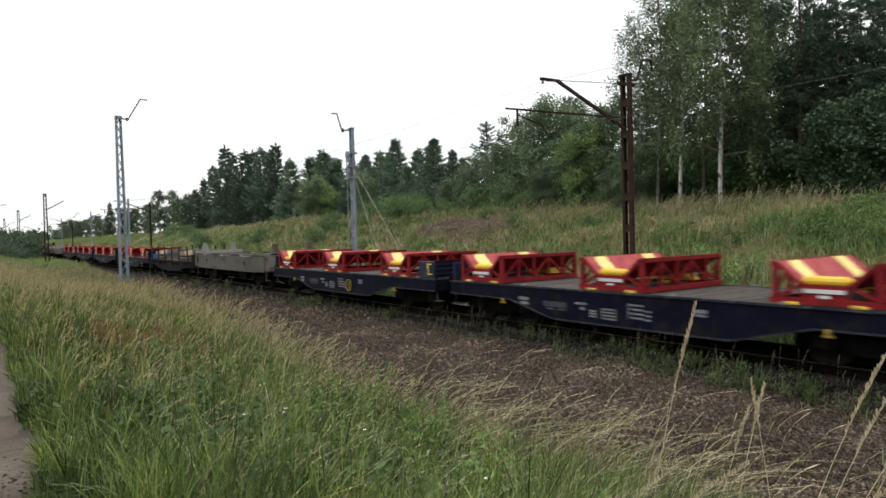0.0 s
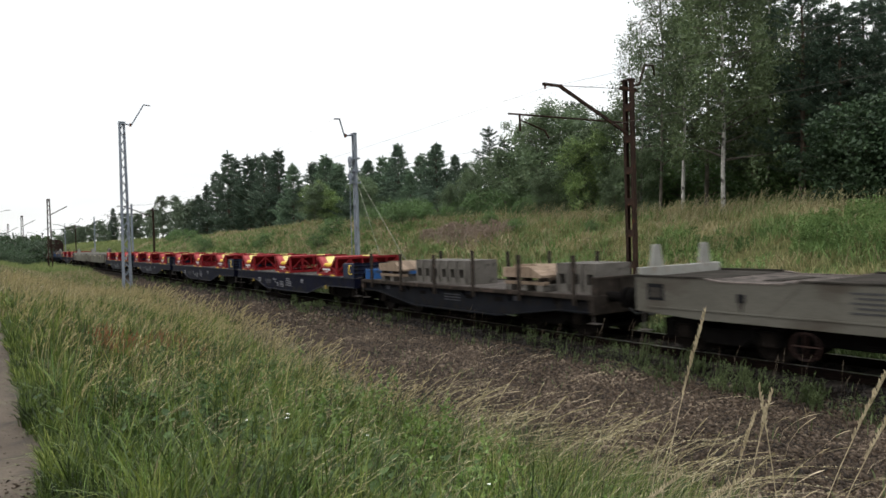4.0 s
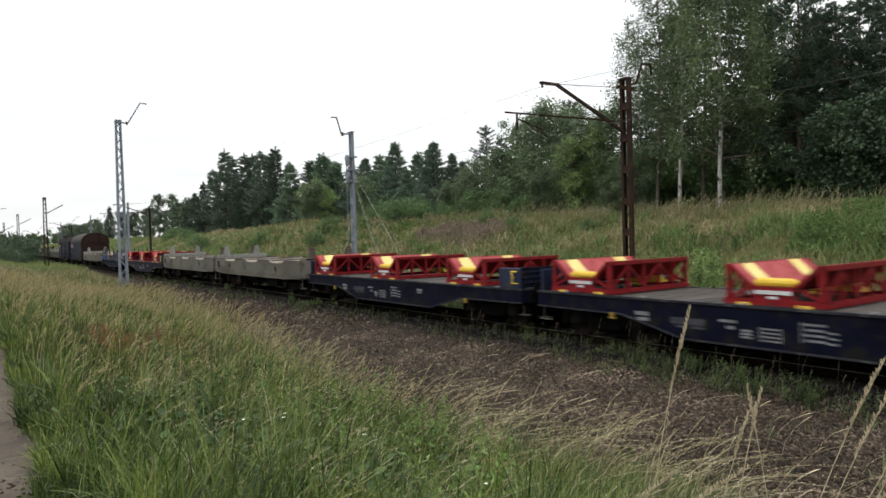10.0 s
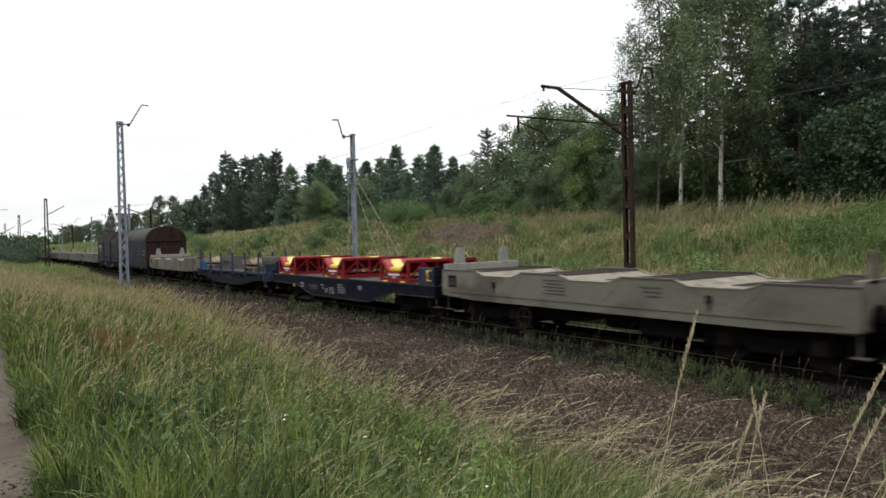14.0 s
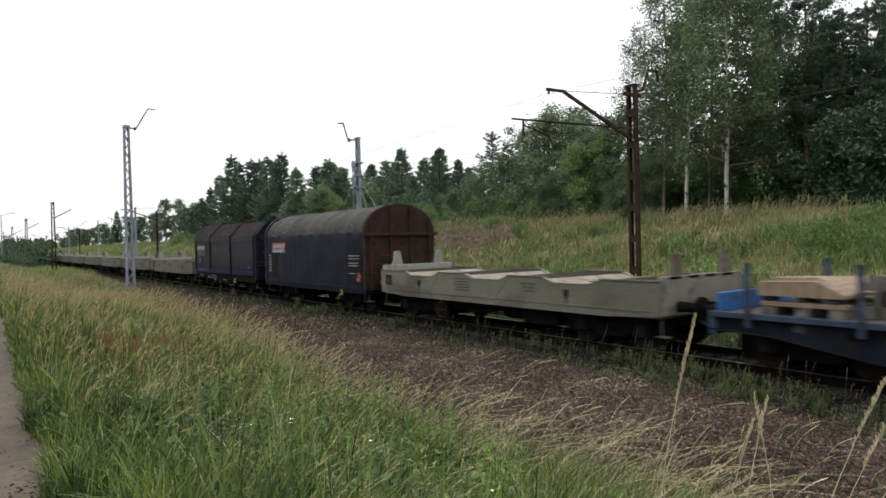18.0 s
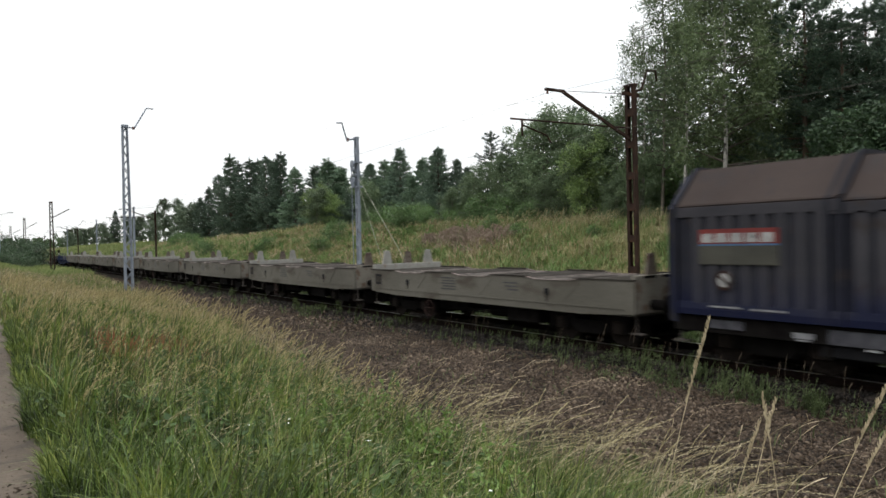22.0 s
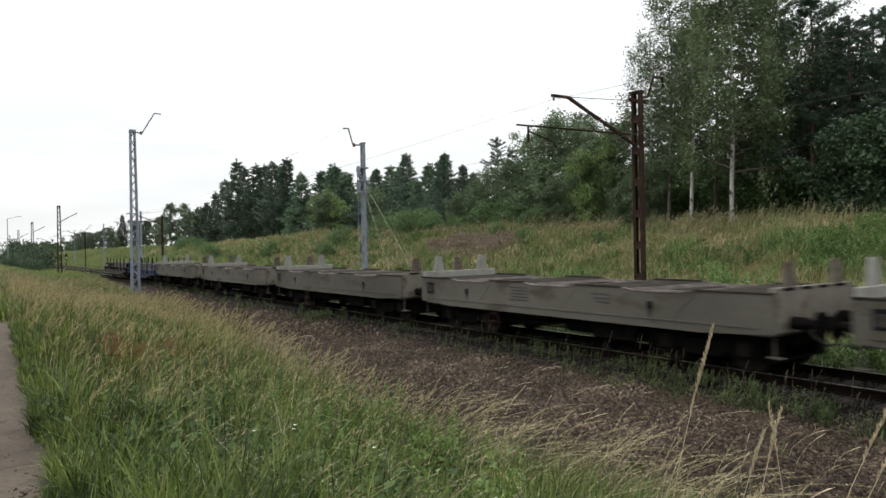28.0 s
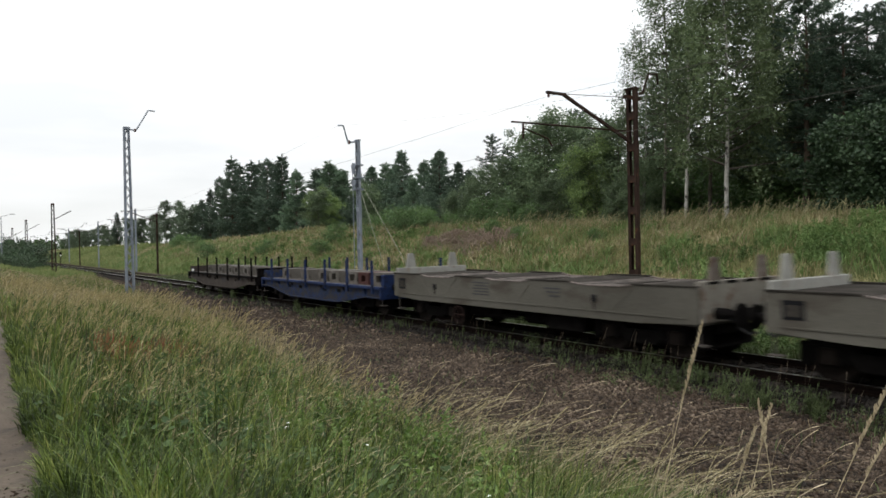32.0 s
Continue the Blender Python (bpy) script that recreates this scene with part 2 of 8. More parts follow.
# Near-black greens: the shade between the tussocks is put into this grass.
M_grass_low = leafy("shade_coloured_low_grass", [(0.0036, 0.0072, 0.0014), (0.009, 0.0165, 0.0034), (0.024, 0.037, 0.008)], 0.6, 0.12, 0.3, 0.8)
M_grass_fresh = leafy("fresh_grass", [(0.06, 0.115, 0.022), (0.115, 0.19, 0.040), (0.20, 0.28, 0.085)], 0.42, 0.28, 0.2, 0.8)
M_straw = leafy("straw_heads", [(0.125, 0.105, 0.052), (0.225, 0.190, 0.100), (0.345, 0.300, 0.178), (0.52, 0.465, 0.315)], 0.8, 0.3, 0.1, 0.5)
M_tan = leafy("tan_seed_heads", [(0.16, 0.145, 0.06), (0.27, 0.23, 0.105), (0.41, 0.335, 0.18), (0.56, 0.47, 0.30)], 0.85, 0.3, 0.35, 0.9)
M_crest = leafy("pale_olive_plumes", [(0.10, 0.11, 0.045), (0.17, 0.165, 0.078), (0.27, 0.245, 0.14), (0.42, 0.37, 0.25)], 0.85, 0.3, 0.35, 0.9)
M_bramble = leafy("pale_bramble_leaves", [(0.022, 0.044, 0.013), (0.050, 0.088, 0.026), (0.092, 0.142, 0.048)], 0.75, 0.22, 0.1, 0.8)
M_dry = leafy("dry_grass", [(0.08, 0.07, 0.03), (0.18, 0.14, 0.075), (0.30, 0.245, 0.15), (0.46, 0.39, 0.28)], 0.75, 0.25, 0.15, 0.5)
M_slope = leafy("slope_grass", [(0.050, 0.074, 0.024), (0.092, 0.112, 0.040), (0.150, 0.150, 0.062), (0.225, 0.195, 0.098), (0.33, 0.27, 0.162)], 0.8, 0.24, 0.60, 0.45)
M_slope_far = leafy("green_far_slope_grass", [(0.062, 0.088, 0.029), (0.104, 0.138, 0.046), (0.158, 0.180, 0.068), (0.24, 0.222, 0.108)], 0.8, 0.24, 0.55, 0.12)
# Greyer broad leaves for far trees, with distance haze mixed into the colour.
M_far_leaf = leafy("far_hazy_leaves", [(0.040, 0.060, 0.040), (0.070, 0.098, 0.062), (0.104, 0.138, 0.086), (0.15, 0.185, 0.118)], 0.6, 0.2, 0.4, 0.4)
M_weed = leafy("weed_leaves", [(0.030, 0.046, 0.016), (0.068, 0.092, 0.034), (0.132, 0.164, 0.070)], 0.75, 0.24, 0.3, 0.8)
M_lush = leafy("lush_slope_herbs", [(0.048, 0.088, 0.026), (0.090, 0.145, 0.042), (0.150, 0.210, 0.072)], 0.7, 0.25, 0.3, 0.6)
M_bank_tan = leafy("bleached_bank_tussocks", [(0.10, 0.088, 0.042), (0.175, 0.148, 0.078), (0.27, 0.225, 0.135), (0.37, 0.315, 0.215)], 0.85, 0.22, 0.35, 0.6)
M_purple = leafy("faded_heather_flowers", [(0.15, 0.122, 0.080), (0.26, 0.198, 0.155), (0.37, 0.285, 0.24)], 0.85, 0.25, 0.3, 0.8)
M_sorrel = leafy("rusty_sorrel_seed", [(0.17, 0.08, 0.036), (0.27, 0.105, 0.058)], 0.8, 0.2, 0.3, 1.0)
M_sorrel_dry = leafy("withered_weed", [(0.06, 0.045, 0.03), (0.11, 0.085, 0.06)], 0.85, 0.15, 0.2, 1.0)
M_litter = leafy("withered_leaves", [(0.018, 0.013, 0.009), (0.045, 0.032, 0.022), (0.09, 0.068, 0.048)], 0.85, 0.1, 0.1, 1.0)
M_herb = leafy("dark_herb_leaves", [(0.022, 0.04, 0.012), (0.045, 0.078, 0.022), (0.08, 0.12, 0.04)], 0.6, 0.2, 0.2, 1.0)
M_seed = surface("straw_seed_head", (0.26, 0.21, 0.13), (0.38, 0.32, 0.21), 0.85, scale=12, fine=60, bump=0.4)
M_petal = surface("white_petal", (0.75, 0.75, 0.7), (0.82, 0.82, 0.78), 0.7, scale=9, fine=40, bump=0)
M_red = surface("red_cradle_paint", (0.125, 0.0058, 0.0082), (0.175, 0.0092, 0.0125), 0.55, scale=3, fine=40, stain=(0.049, 0.0112, 0.0084), stain_amount=0.3, spec=0.12)
M_salmon = surface("scuffed_red_lining", (0.245, 0.042, 0.044), (0.32, 0.07, 0.07), 0.7, scale=3, fine=30, stain=(0.17, 0.03, 0.026), stain_amount=0.3, spec=0.12)
M_yellow = surface("yellow_marking_paint", (0.52, 0.34, 0.03), (0.60, 0.42, 0.06), 0.55, scale=3, fine=30, stain=(0.30, 0.20, 0.05), stain_amount=0.2)
M_yellow_dull = surface("grimy_yellow_paint", (0.20, 0.13, 0.018), (0.27, 0.19, 0.03), 0.6, scale=3, fine=30, stain=(0.08, 0.055, 0.02), stain_amount=0.35)
M_cream = surface("pale_yellow_stripe", (0.527, 0.425, 0.1275), (0.595, 0.51, 0.204), 0.6, scale=3, fine=30, stain=(0.3825, 0.272, 0.0765), stain_amount=0.25, spec=0.12)
M_plate = surface("white_label_plate", (0.40, 0.40, 0.40), (0.5, 0.5, 0.5), 0.6, scale=6, fine=40, bump=0.05)
M_letter = surface("faded_white_lettering", (0.10, 0.10, 0.11), (0.17, 0.17, 0.175), 0.7, scale=8, fine=60, bump=0)
M_letter_faint = surface("worn_grey_plate", (0.03, 0.03, 0.035), (0.055, 0.055, 0.062), 0.75, scale=6, fine=40, bump=0.05, spec=0.06)
M_letter_dark = surface("dark_lettering", (0.028, 0.028, 0.028), (0.045, 0.045, 0.045), 0.7, scale=8, fine=60, bump=0)
M_navy = surface("navy_wagon_paint", (0.0022, 0.0027, 0.0080), (0.0043, 0.0051, 0.0138), 0.6, scale=1.4, fine=30, stain=(0.0098, 0.0092, 0.0092), stain_amount=0.5, spec=0.05)
# Worn and dusty, and lightened further to paint the edge's highlight line.
M_edge = surface("worn_dusty_flange_highlight", (0.012, 0.0125, 0.018), (0.026, 0.026, 0.03), 0.65, scale=3, fine=30, stain=(0.07, 0.068, 0.066), stain_amount=0.25, spec=0.1)
M_navy_panel = surface("navy_end_board", (0.0115, 0.0155, 0.033), (0.0195, 0.0245, 0.048), 0.6, scale=1.4, fine=30, stain=(0.0336, 0.03136, 0.03136), stain_amount=0.4, spec=0.08)
M_blue = surface("blue_wagon_paint", (0.0034, 0.0056, 0.0102), (0.0060, 0.0094, 0.0160), 0.7, scale=1.3, fine=30, stain=(0.010, 0.0092, 0.009), stain_amount=0.55, spec=0.08)
M_blue_grime = surface("sooty_blue_wagon_paint", (0.0050, 0.0055, 0.0072), (0.009, 0.0098, 0.0125), 0.75, scale=1.3, fine=30, stain=(0.011, 0.0098, 0.009), stain_amount=0.5, spec=0.06)
M_blue_dark = surface("dark_blue_stake", (0.007, 0.014, 0.045), (0.011, 0.022, 0.066), 0.65, scale=3, fine=30, stain=(0.01, 0.011, 0.018), stain_amount=0.4, spec=0.1)
M_stake = surface("scuffed_blue_stake", (0.018, 0.026, 0.045), (0.03, 0.042, 0.068), 0.65, scale=3, fine=30, stain=(0.02, 0.018, 0.018), stain_amount=0.4, spec=0.1)
M_blue_fresh = surface("fresh_blue_paint", (0.014, 0.055, 0.16), (0.022, 0.085, 0.24), 0.5, scale=1.5, fine=30, stain=(0.03, 0.04, 0.06), stain_amount=0.3)
M_royal = surface("grimy_royal_blue_paint", (0.0075, 0.015, 0.040), (0.013, 0.026, 0.070), 0.6, scale=2.2, fine=30, stain=(0.028, 0.025, 0.024), stain_amount=0.75, spec=0.1)
M_brownwag = surface("dusty_brown_wagon_paint", (0.028, 0.022, 0.018), (0.046, 0.037, 0.031), 0.8, scale=1.5, fine=30, stain=(0.03, 0.024, 0.02), stain_amount=0.4)
M_grey = surface("grey_wagon_paint", (0.083, 0.080, 0.063), (0.115, 0.111, 0.089), 0.75, scale=0.5, fine=24, stain=(0.066, 0.058, 0.048), stain_amount=0.45, spread=0.08, stretch=(1, 0.5, 1), spec=0.08)
M_grey_dark = surface("grimy_grey_paint", (0.05, 0.048, 0.041), (0.082, 0.078, 0.068), 0.75, scale=1.2, fine=24, stain=(0.045, 0.04, 0.035), stain_amount=0.4)
M_pale = surface("pale_grey_primer", (0.17, 0.168, 0.152), (0.23, 0.227, 0.207), 0.7, scale=2, fine=30, stain=(0.16, 0.13, 0.105), stain_amount=0.3)
M_horn_rust = surface("rusty_grey_horn", (0.070, 0.056, 0.046), (0.11, 0.092, 0.078), 0.8, scale=3, fine=30, stain=(0.05, 0.029, 0.02), stain_amount=0.5)
M_deck = surface("worn_plank_deck", (0.046, 0.039, 0.035), (0.078, 0.069, 0.062), 0.9, scale=2, fine=24, bump=0.5, spread=0.2, stretch=(1, 3, 1), spec=0.1)
# Grease and wheel colours lowered further to put the underside's shade into them.
M_black = surface("greasy_gear_and_shade_black", (0.0036, 0.003, 0.003), (0.0072, 0.0066, 0.006), 0.8, scale=4, fine=40, spec=0.03)
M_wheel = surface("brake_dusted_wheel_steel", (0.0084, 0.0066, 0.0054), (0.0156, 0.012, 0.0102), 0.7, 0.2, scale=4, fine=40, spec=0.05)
M_rubber = surface("black_rubber_hose", (0.012, 0.012, 0.012), (0.02, 0.02, 0.02), 0.7, scale=5, fine=40, bump=0)
M_tarp = surface("dark_blue_tarpaulin", (0.0040, 0.0054, 0.0108), (0.0066, 0.0086, 0.0162), 0.6, scale=0.8, fine=10, bump=0.3, stain=(0.010, 0.0125, 0.021), stain_amount=0.3, spec=0.08)
M_tarp_top = surface("bleached_tarpaulin_roof", (0.031, 0.030, 0.028), (0.050, 0.048, 0.044), 0.75, scale=0.7, fine=10, bump=0.2, stain=(0.028, 0.027, 0.027), stain_amount=0.4, spec=0.08)
M_end_brown = surface("rust_brown_end_wall", (0.022, 0.013, 0.011), (0.034, 0.02, 0.017), 0.75, scale=1.5, fine=30, stain=(0.016, 0.011, 0.01), stain_amount=0.35, spec=0.06)
M_end_pale = surface("dirty_beige_end_beam", (0.115, 0.105, 0.088), (0.155, 0.143, 0.122), 0.75, scale=1.4, fine=24, stain=(0.085, 0.058, 0.042), stain_amount=0.45, spec=0.08)
M_saddle_pale = surface("worn_cream_saddle", (0.15, 0.135, 0.108), (0.21, 0.192, 0.158), 0.75, scale=2, fine=24, stain=(0.12, 0.085, 0.068), stain_amount=0.4, spec=0.08)
M_saddle_worn = surface("scuffed_pink_saddle", (0.052, 0.044, 0.039), (0.105, 0.088, 0.079), 0.8, scale=2.5, fine=24, stain=(0.03, 0.026, 0.023), stain_amount=0.7, spec=0.06)
M_board_olive = surface("dull_olive_board", (0.030, 0.030, 0.024), (0.045, 0.044, 0.035), 0.7, scale=2, fine=30, bump=0.05)
M_plate_dull = surface("weathered_white_paint", (0.17, 0.17, 0.165), (0.25, 0.25, 0.24), 0.65, scale=5, fine=40, bump=0.03, stain=(0.10, 0.10, 0.10), stain_amount=0.35)
M_logo_blue = surface("faded_blue_stripe", (0.03, 0.07, 0.13), (0.045, 0.09, 0.16), 0.6, scale=4, fine=40, bump=0)
M_panel_black = surface("matt_black_panel_and_recess_shade", (0.006, 0.006, 0.007), (0.010, 0.010, 0.011), 0.7, scale=3, fine=30, bump=0, spec=0.06)


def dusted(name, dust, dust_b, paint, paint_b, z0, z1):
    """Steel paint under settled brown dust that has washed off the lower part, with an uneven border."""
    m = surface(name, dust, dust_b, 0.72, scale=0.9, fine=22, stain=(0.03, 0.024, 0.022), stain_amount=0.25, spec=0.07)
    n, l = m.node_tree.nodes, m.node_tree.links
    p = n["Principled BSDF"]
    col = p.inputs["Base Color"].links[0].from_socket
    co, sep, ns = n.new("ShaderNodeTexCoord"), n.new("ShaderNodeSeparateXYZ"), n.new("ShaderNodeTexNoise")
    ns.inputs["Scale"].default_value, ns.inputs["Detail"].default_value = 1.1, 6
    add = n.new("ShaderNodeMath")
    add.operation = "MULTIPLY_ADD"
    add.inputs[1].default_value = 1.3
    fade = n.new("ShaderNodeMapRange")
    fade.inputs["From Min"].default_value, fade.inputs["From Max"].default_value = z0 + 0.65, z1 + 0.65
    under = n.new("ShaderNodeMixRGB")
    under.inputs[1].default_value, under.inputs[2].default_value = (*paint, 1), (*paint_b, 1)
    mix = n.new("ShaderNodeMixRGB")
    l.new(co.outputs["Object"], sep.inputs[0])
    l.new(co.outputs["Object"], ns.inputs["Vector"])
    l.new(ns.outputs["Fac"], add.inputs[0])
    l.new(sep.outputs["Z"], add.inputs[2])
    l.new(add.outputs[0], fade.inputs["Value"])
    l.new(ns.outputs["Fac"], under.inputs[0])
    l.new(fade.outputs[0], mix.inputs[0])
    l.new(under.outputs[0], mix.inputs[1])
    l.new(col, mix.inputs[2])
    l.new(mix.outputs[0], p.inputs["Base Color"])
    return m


# Under the dust, recessed panels are darker than ribs: their shade is painted in.
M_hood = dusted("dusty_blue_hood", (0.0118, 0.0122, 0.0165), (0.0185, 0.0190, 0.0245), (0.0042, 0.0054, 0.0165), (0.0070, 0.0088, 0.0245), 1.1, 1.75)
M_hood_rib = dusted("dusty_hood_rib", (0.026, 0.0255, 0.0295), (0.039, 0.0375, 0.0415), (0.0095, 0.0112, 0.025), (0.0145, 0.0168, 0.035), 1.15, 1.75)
M_hood_roof = surface("brown_dusted_hood_roof", (0.029, 0.0205, 0.018), (0.043, 0.031, 0.027), 0.8, scale=0.9, fine=24, stain=(0.028, 0.024, 0.025), stain_amount=0.4)
M_concrete = surface("rough_concrete_block", (0.072, 0.065, 0.056), (0.108, 0.099, 0.087), 0.9, scale=2, fine=24, stain=(0.044, 0.0385, 0.033), stain_amount=0.35)
M_timber = surface("pale_sawn_timber", (0.13, 0.092, 0.064), (0.225, 0.168, 0.122), 0.85, scale=2, fine=20, bump=0.4, stretch=(1, 5, 1), spread=0.2, stain=(0.08, 0.055, 0.04), stain_amount=0.25)
M_redbox = surface("dark_red_block", (0.035, 0.014, 0.012), (0.055, 0.02, 0.016), 0.8, scale=2, fine=24)
M_sign_red = surface("red_sign_paint", (0.16, 0.012, 0.012), (0.22, 0.018, 0.018), 0.5, scale=5, fine=40, bump=0)
M_sign_dark = surface("dirty_red_sign_paint", (0.085, 0.014, 0.012), (0.12, 0.02, 0.017), 0.6, scale=5, fine=40, bump=0)
M_lamp_grey = surface("galvanised_post", (0.35, 0.36, 0.36), (0.45, 0.46, 0.46), 0.5, 0.3, scale=3, fine=40)
M_grey_old = surface("dark_weathered_grey_paint", (0.068, 0.064, 0.053), (0.092, 0.087, 0.073), 0.75, scale=0.5, fine=24, stain=(0.052, 0.045, 0.036), stain_amount=0.4, spread=0.1, stretch=(1, 0.6, 1.6), spec=0.08)
M_saddle = surface("sooty_brown_saddle", (0.018, 0.015, 0.0125), (0.034, 0.028, 0.0235), 0.95, scale=2, fine=24, stain=(0.05, 0.037, 0.031), stain_amount=0.3, spec=0.02)
M_scuff = surface("scuffed_primer", (0.10, 0.08, 0.07), (0.20, 0.165, 0.15), 0.8, scale=5, fine=30, stain=(0.06, 0.055, 0.05), stain_amount=0.6, spec=0.08)
M_deep = surface("sooty_and_shade_grey_plate", (0.022, 0.0195, 0.017), (0.04, 0.036, 0.031), 0.95, scale=1.5, fine=24, stain=(0.02, 0.018, 0.016), stain_amount=0.4, spec=0.02)
M_end_blue = surface("grimy_blue_end_wall", (0.0060, 0.0070, 0.0145), (0.0105, 0.0120, 0.0225), 0.55, scale=1.4, fine=30, stain=(0.016, 0.0145, 0.0145), stain_amount=0.45, spec=0.08)

# ---- mesh helpers ----
def box(bm, x0, x1, y0, y1, z0, z1, bevel=0.0):
    vs = [bm.verts.new((x, y, z)) for x in (x0, x1) for y in (y0, y1) for z in (z0, z1)]
    fs = [bm.faces.new([vs[i] for i in q]) for q in ((0, 1, 3, 2), (4, 6, 7, 5), (0, 4, 5, 1), (2, 3, 7, 6), (0, 2, 6, 4), (1, 5, 7, 3))]
    if bevel:
        es = list({e for f in fs for e in f.edges})
        bmesh.ops.bevel(bm, geom=es, offset=bevel, segments=1, affect="EDGES")
    return bm


def prism(bm, outline, axis, a, b):
    """A solid from an outline of (u, v) swept along an axis: 'x' takes (y, z), 'y' takes (x, z), 'z' takes (x, y)."""
    put = {"x": lambda u, v, w: (w, u, v), "y": lambda u, v, w: (u, w, v), "z": lambda u, v, w: (u, v, w)}[axis]
    lo = [bm.verts.new(put(u, v, a)) for u, v in outline]
    hi = [bm.verts.new(put(u, v, b)) for u, v in outline]
    n = len(outline)
    fs = [bm.faces.new(lo), bm.faces.new(hi[::-1])]
    for i in range(n):
        fs.append(bm.faces.new((lo[i], hi[i], hi[(i + 1) % n], lo[(i + 1) % n])))
    bmesh.ops.recalc_face_normals(bm, faces=fs)
    return bm


def rod(bm, p, q, r, r2=None, sides=8):
    """A round bar from p to q."""
    p, q = Vector(p), Vector(q)
    r2 = r if r2 is None else r2
    t = (q - p).to_track_quat("Z", "Y")
    rings = []
    for c, rad in ((p, r), (q, r2)):
        rings.append([bm.verts.new(c + t @ Vector((rad * math.cos(2 * math.pi * i / sides), rad * math.sin(2 * math.pi * i / sides), 0))) for i in range(sides)])
    for i in range(sides):
        j = (i + 1) % sides
        bm.faces.new((rings[0][i], rings[0][j], rings[1][j], rings[1][i]))
    bm.faces.new(rings[0][::-1])
    bm.faces.new(rings[1])
    return bm


def bar(bm, p, q, w, h):
    """A square bar of section w by h from p to q."""
    p, q = Vector(p), Vector(q)
    t = (q - p).to_track_quat("Z", "Y")
    ring = [[bm.verts.new(c + t @ Vector((sx * w / 2, sy * h / 2, 0))) for sx, sy in ((-1, -1), (1, -1), (1, 1), (-1, 1))] for c in (p, q)]
    for i in range(4):
        j = (i + 1) % 4
        bm.faces.new((ring[0][i], ring[0][j], ring[1][j], ring[1][i]))
    bm.faces.new(ring[0][::-1])
    bm.faces.new(ring[1])
    return bm


def link(name, bm, material, smooth=False):
    me = bpy.data.meshes.new(name)
    bm.to_mesh(me)
    bm.free()
    me.materials.append(material)
    if smooth:
        me.polygons.foreach_set("use_smooth", [True] * len(me.polygons))
    return new(name, me)


def part(name, bm, material, parent, label="", smooth=False):
    ob = link(name, bm, material, smooth)
    ob.parent = parent
    return tagged(ob, label)


def piece(name, mesh, parent, m):
    """Another part on a mesh that is there already."""
    ob = new(name, mesh)
    ob.parent = parent
    ob.matrix_basis = m
    return ob


def raw(name, verts, faces, material, smooth=False):
    """A mesh from arrays of places and of faces that all have the same number of corners."""
    me = bpy.data.meshes.new(name)
    verts, faces = np.asarray(verts, np.float32), np.asarray(faces, np.int32)
    k = faces.shape[1]
    me.vertices.add(len(verts))
    me.vertices.foreach_set("co", verts.ravel())
    me.loops.add(faces.size)
    me.loops.foreach_set("vertex_index", faces.ravel())
    me.polygons.add(len(faces))
    me.polygons.foreach_set("loop_start", np.arange(0, faces.size, k, dtype=np.int32))
    me.update(calc_edges=True)
    me.validate()
    me.materials.append(material)
    if smooth:
        me.polygons.foreach_set("use_smooth", np.ones(len(faces), bool))
    return me


def thing(name, m=None, **tags):
    ob = new(name)
    ob.empty_display_size = 0.2
    if m is not None:
        ob.matrix_basis = m
    return tagged(ob, **tags)


B = bmesh.new
rng = np.random.default_rng(7)

# ---- ground ----
TRACK = 13.02          # middle of the track; rail tops at z = 0


def ground_z(x, y):
    x, y = np.asarray(x, float), np.asarray(y, float)
    z = np.interp(x, [-2500, -60, -14, -6, -2.2, 0.5, 1.6, 3.4, 5.2, 6.5, 10.6, 11.1, 11.75, 14.3, 15.2, 16.2, 17.6, 19.5, 24, 28.5, 31, 45, 120, 400, 2500],
                  [-1, 0.3, 1.0, 1.0, 0.9, 0.88, 0.75, 0.30, -0.18, -0.34, -0.40, -0.36, -0.20, -0.20, -0.45, -0.35, 0.0, 0.65, 2.1, 3.05, 3.25, 3.6, 5.5, 8, 8])
    bumps = 0.09 * np.sin(x * 0.9 + 1.3 * np.sin(y * 0.23)) * np.sin(y * 0.41) + 0.05 * np.sin(x * 2.1 + y * 1.7)
    amount = np.interp(x, [-40, -4, -2, 0.5, 3, 5, 6, 16, 20, 30], [1, 1, 0.15, 0.15, 0.7, 0.5, 0.12, 0.12, 1.6, 2.0])
    amount = amount * np.interp(x, [10.8, 11.0, 15, 15.4], [1, 0, 0, 1])
    crest = (0.6 * np.exp(-((y - 62) / 30) ** 2) + 0.12 * np.sin(y * 0.21)) * np.interp(x, [20, 29, 60], [0, 1, 1])
    return z + bumps * amount + crest


def spans(*cuts):
    out = []
    for a, b, n in cuts:
        out.append(np.linspace(a, b, n, endpoint=False))
    return np.concatenate(out + [[cuts[-1][1]]])


gx = spans((-2500, -200, 8), (-200, -20, 10), (-20, -2.4, 12), (-2.4, 11.4, 60), (11.4, 16, 16), (16, 34, 46), (34, 60, 14), (60, 300, 10), (300, 2500, 8))
gy = spans((-2500, -200, 6), (-200, -20, 8), (-20, 0, 14), (0, 40, 110), (40, 120, 100), (120, 300, 50), (300, 2500, 20))
GX, GY = np.meshgrid(gx, gy)
nx, ny = len(gx), len(gy)
gv = np.stack([GX.ravel(), GY.ravel(), ground_z(GX, GY).ravel()], 1)
ii = np.arange(nx * ny).reshape(ny, nx)
gf = np.stack([ii[:-1, :-1].ravel(), ii[:-1, 1:].ravel(), ii[1:, 1:].ravel(), ii[1:, :-1].ravel()], 1)
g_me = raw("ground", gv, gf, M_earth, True)
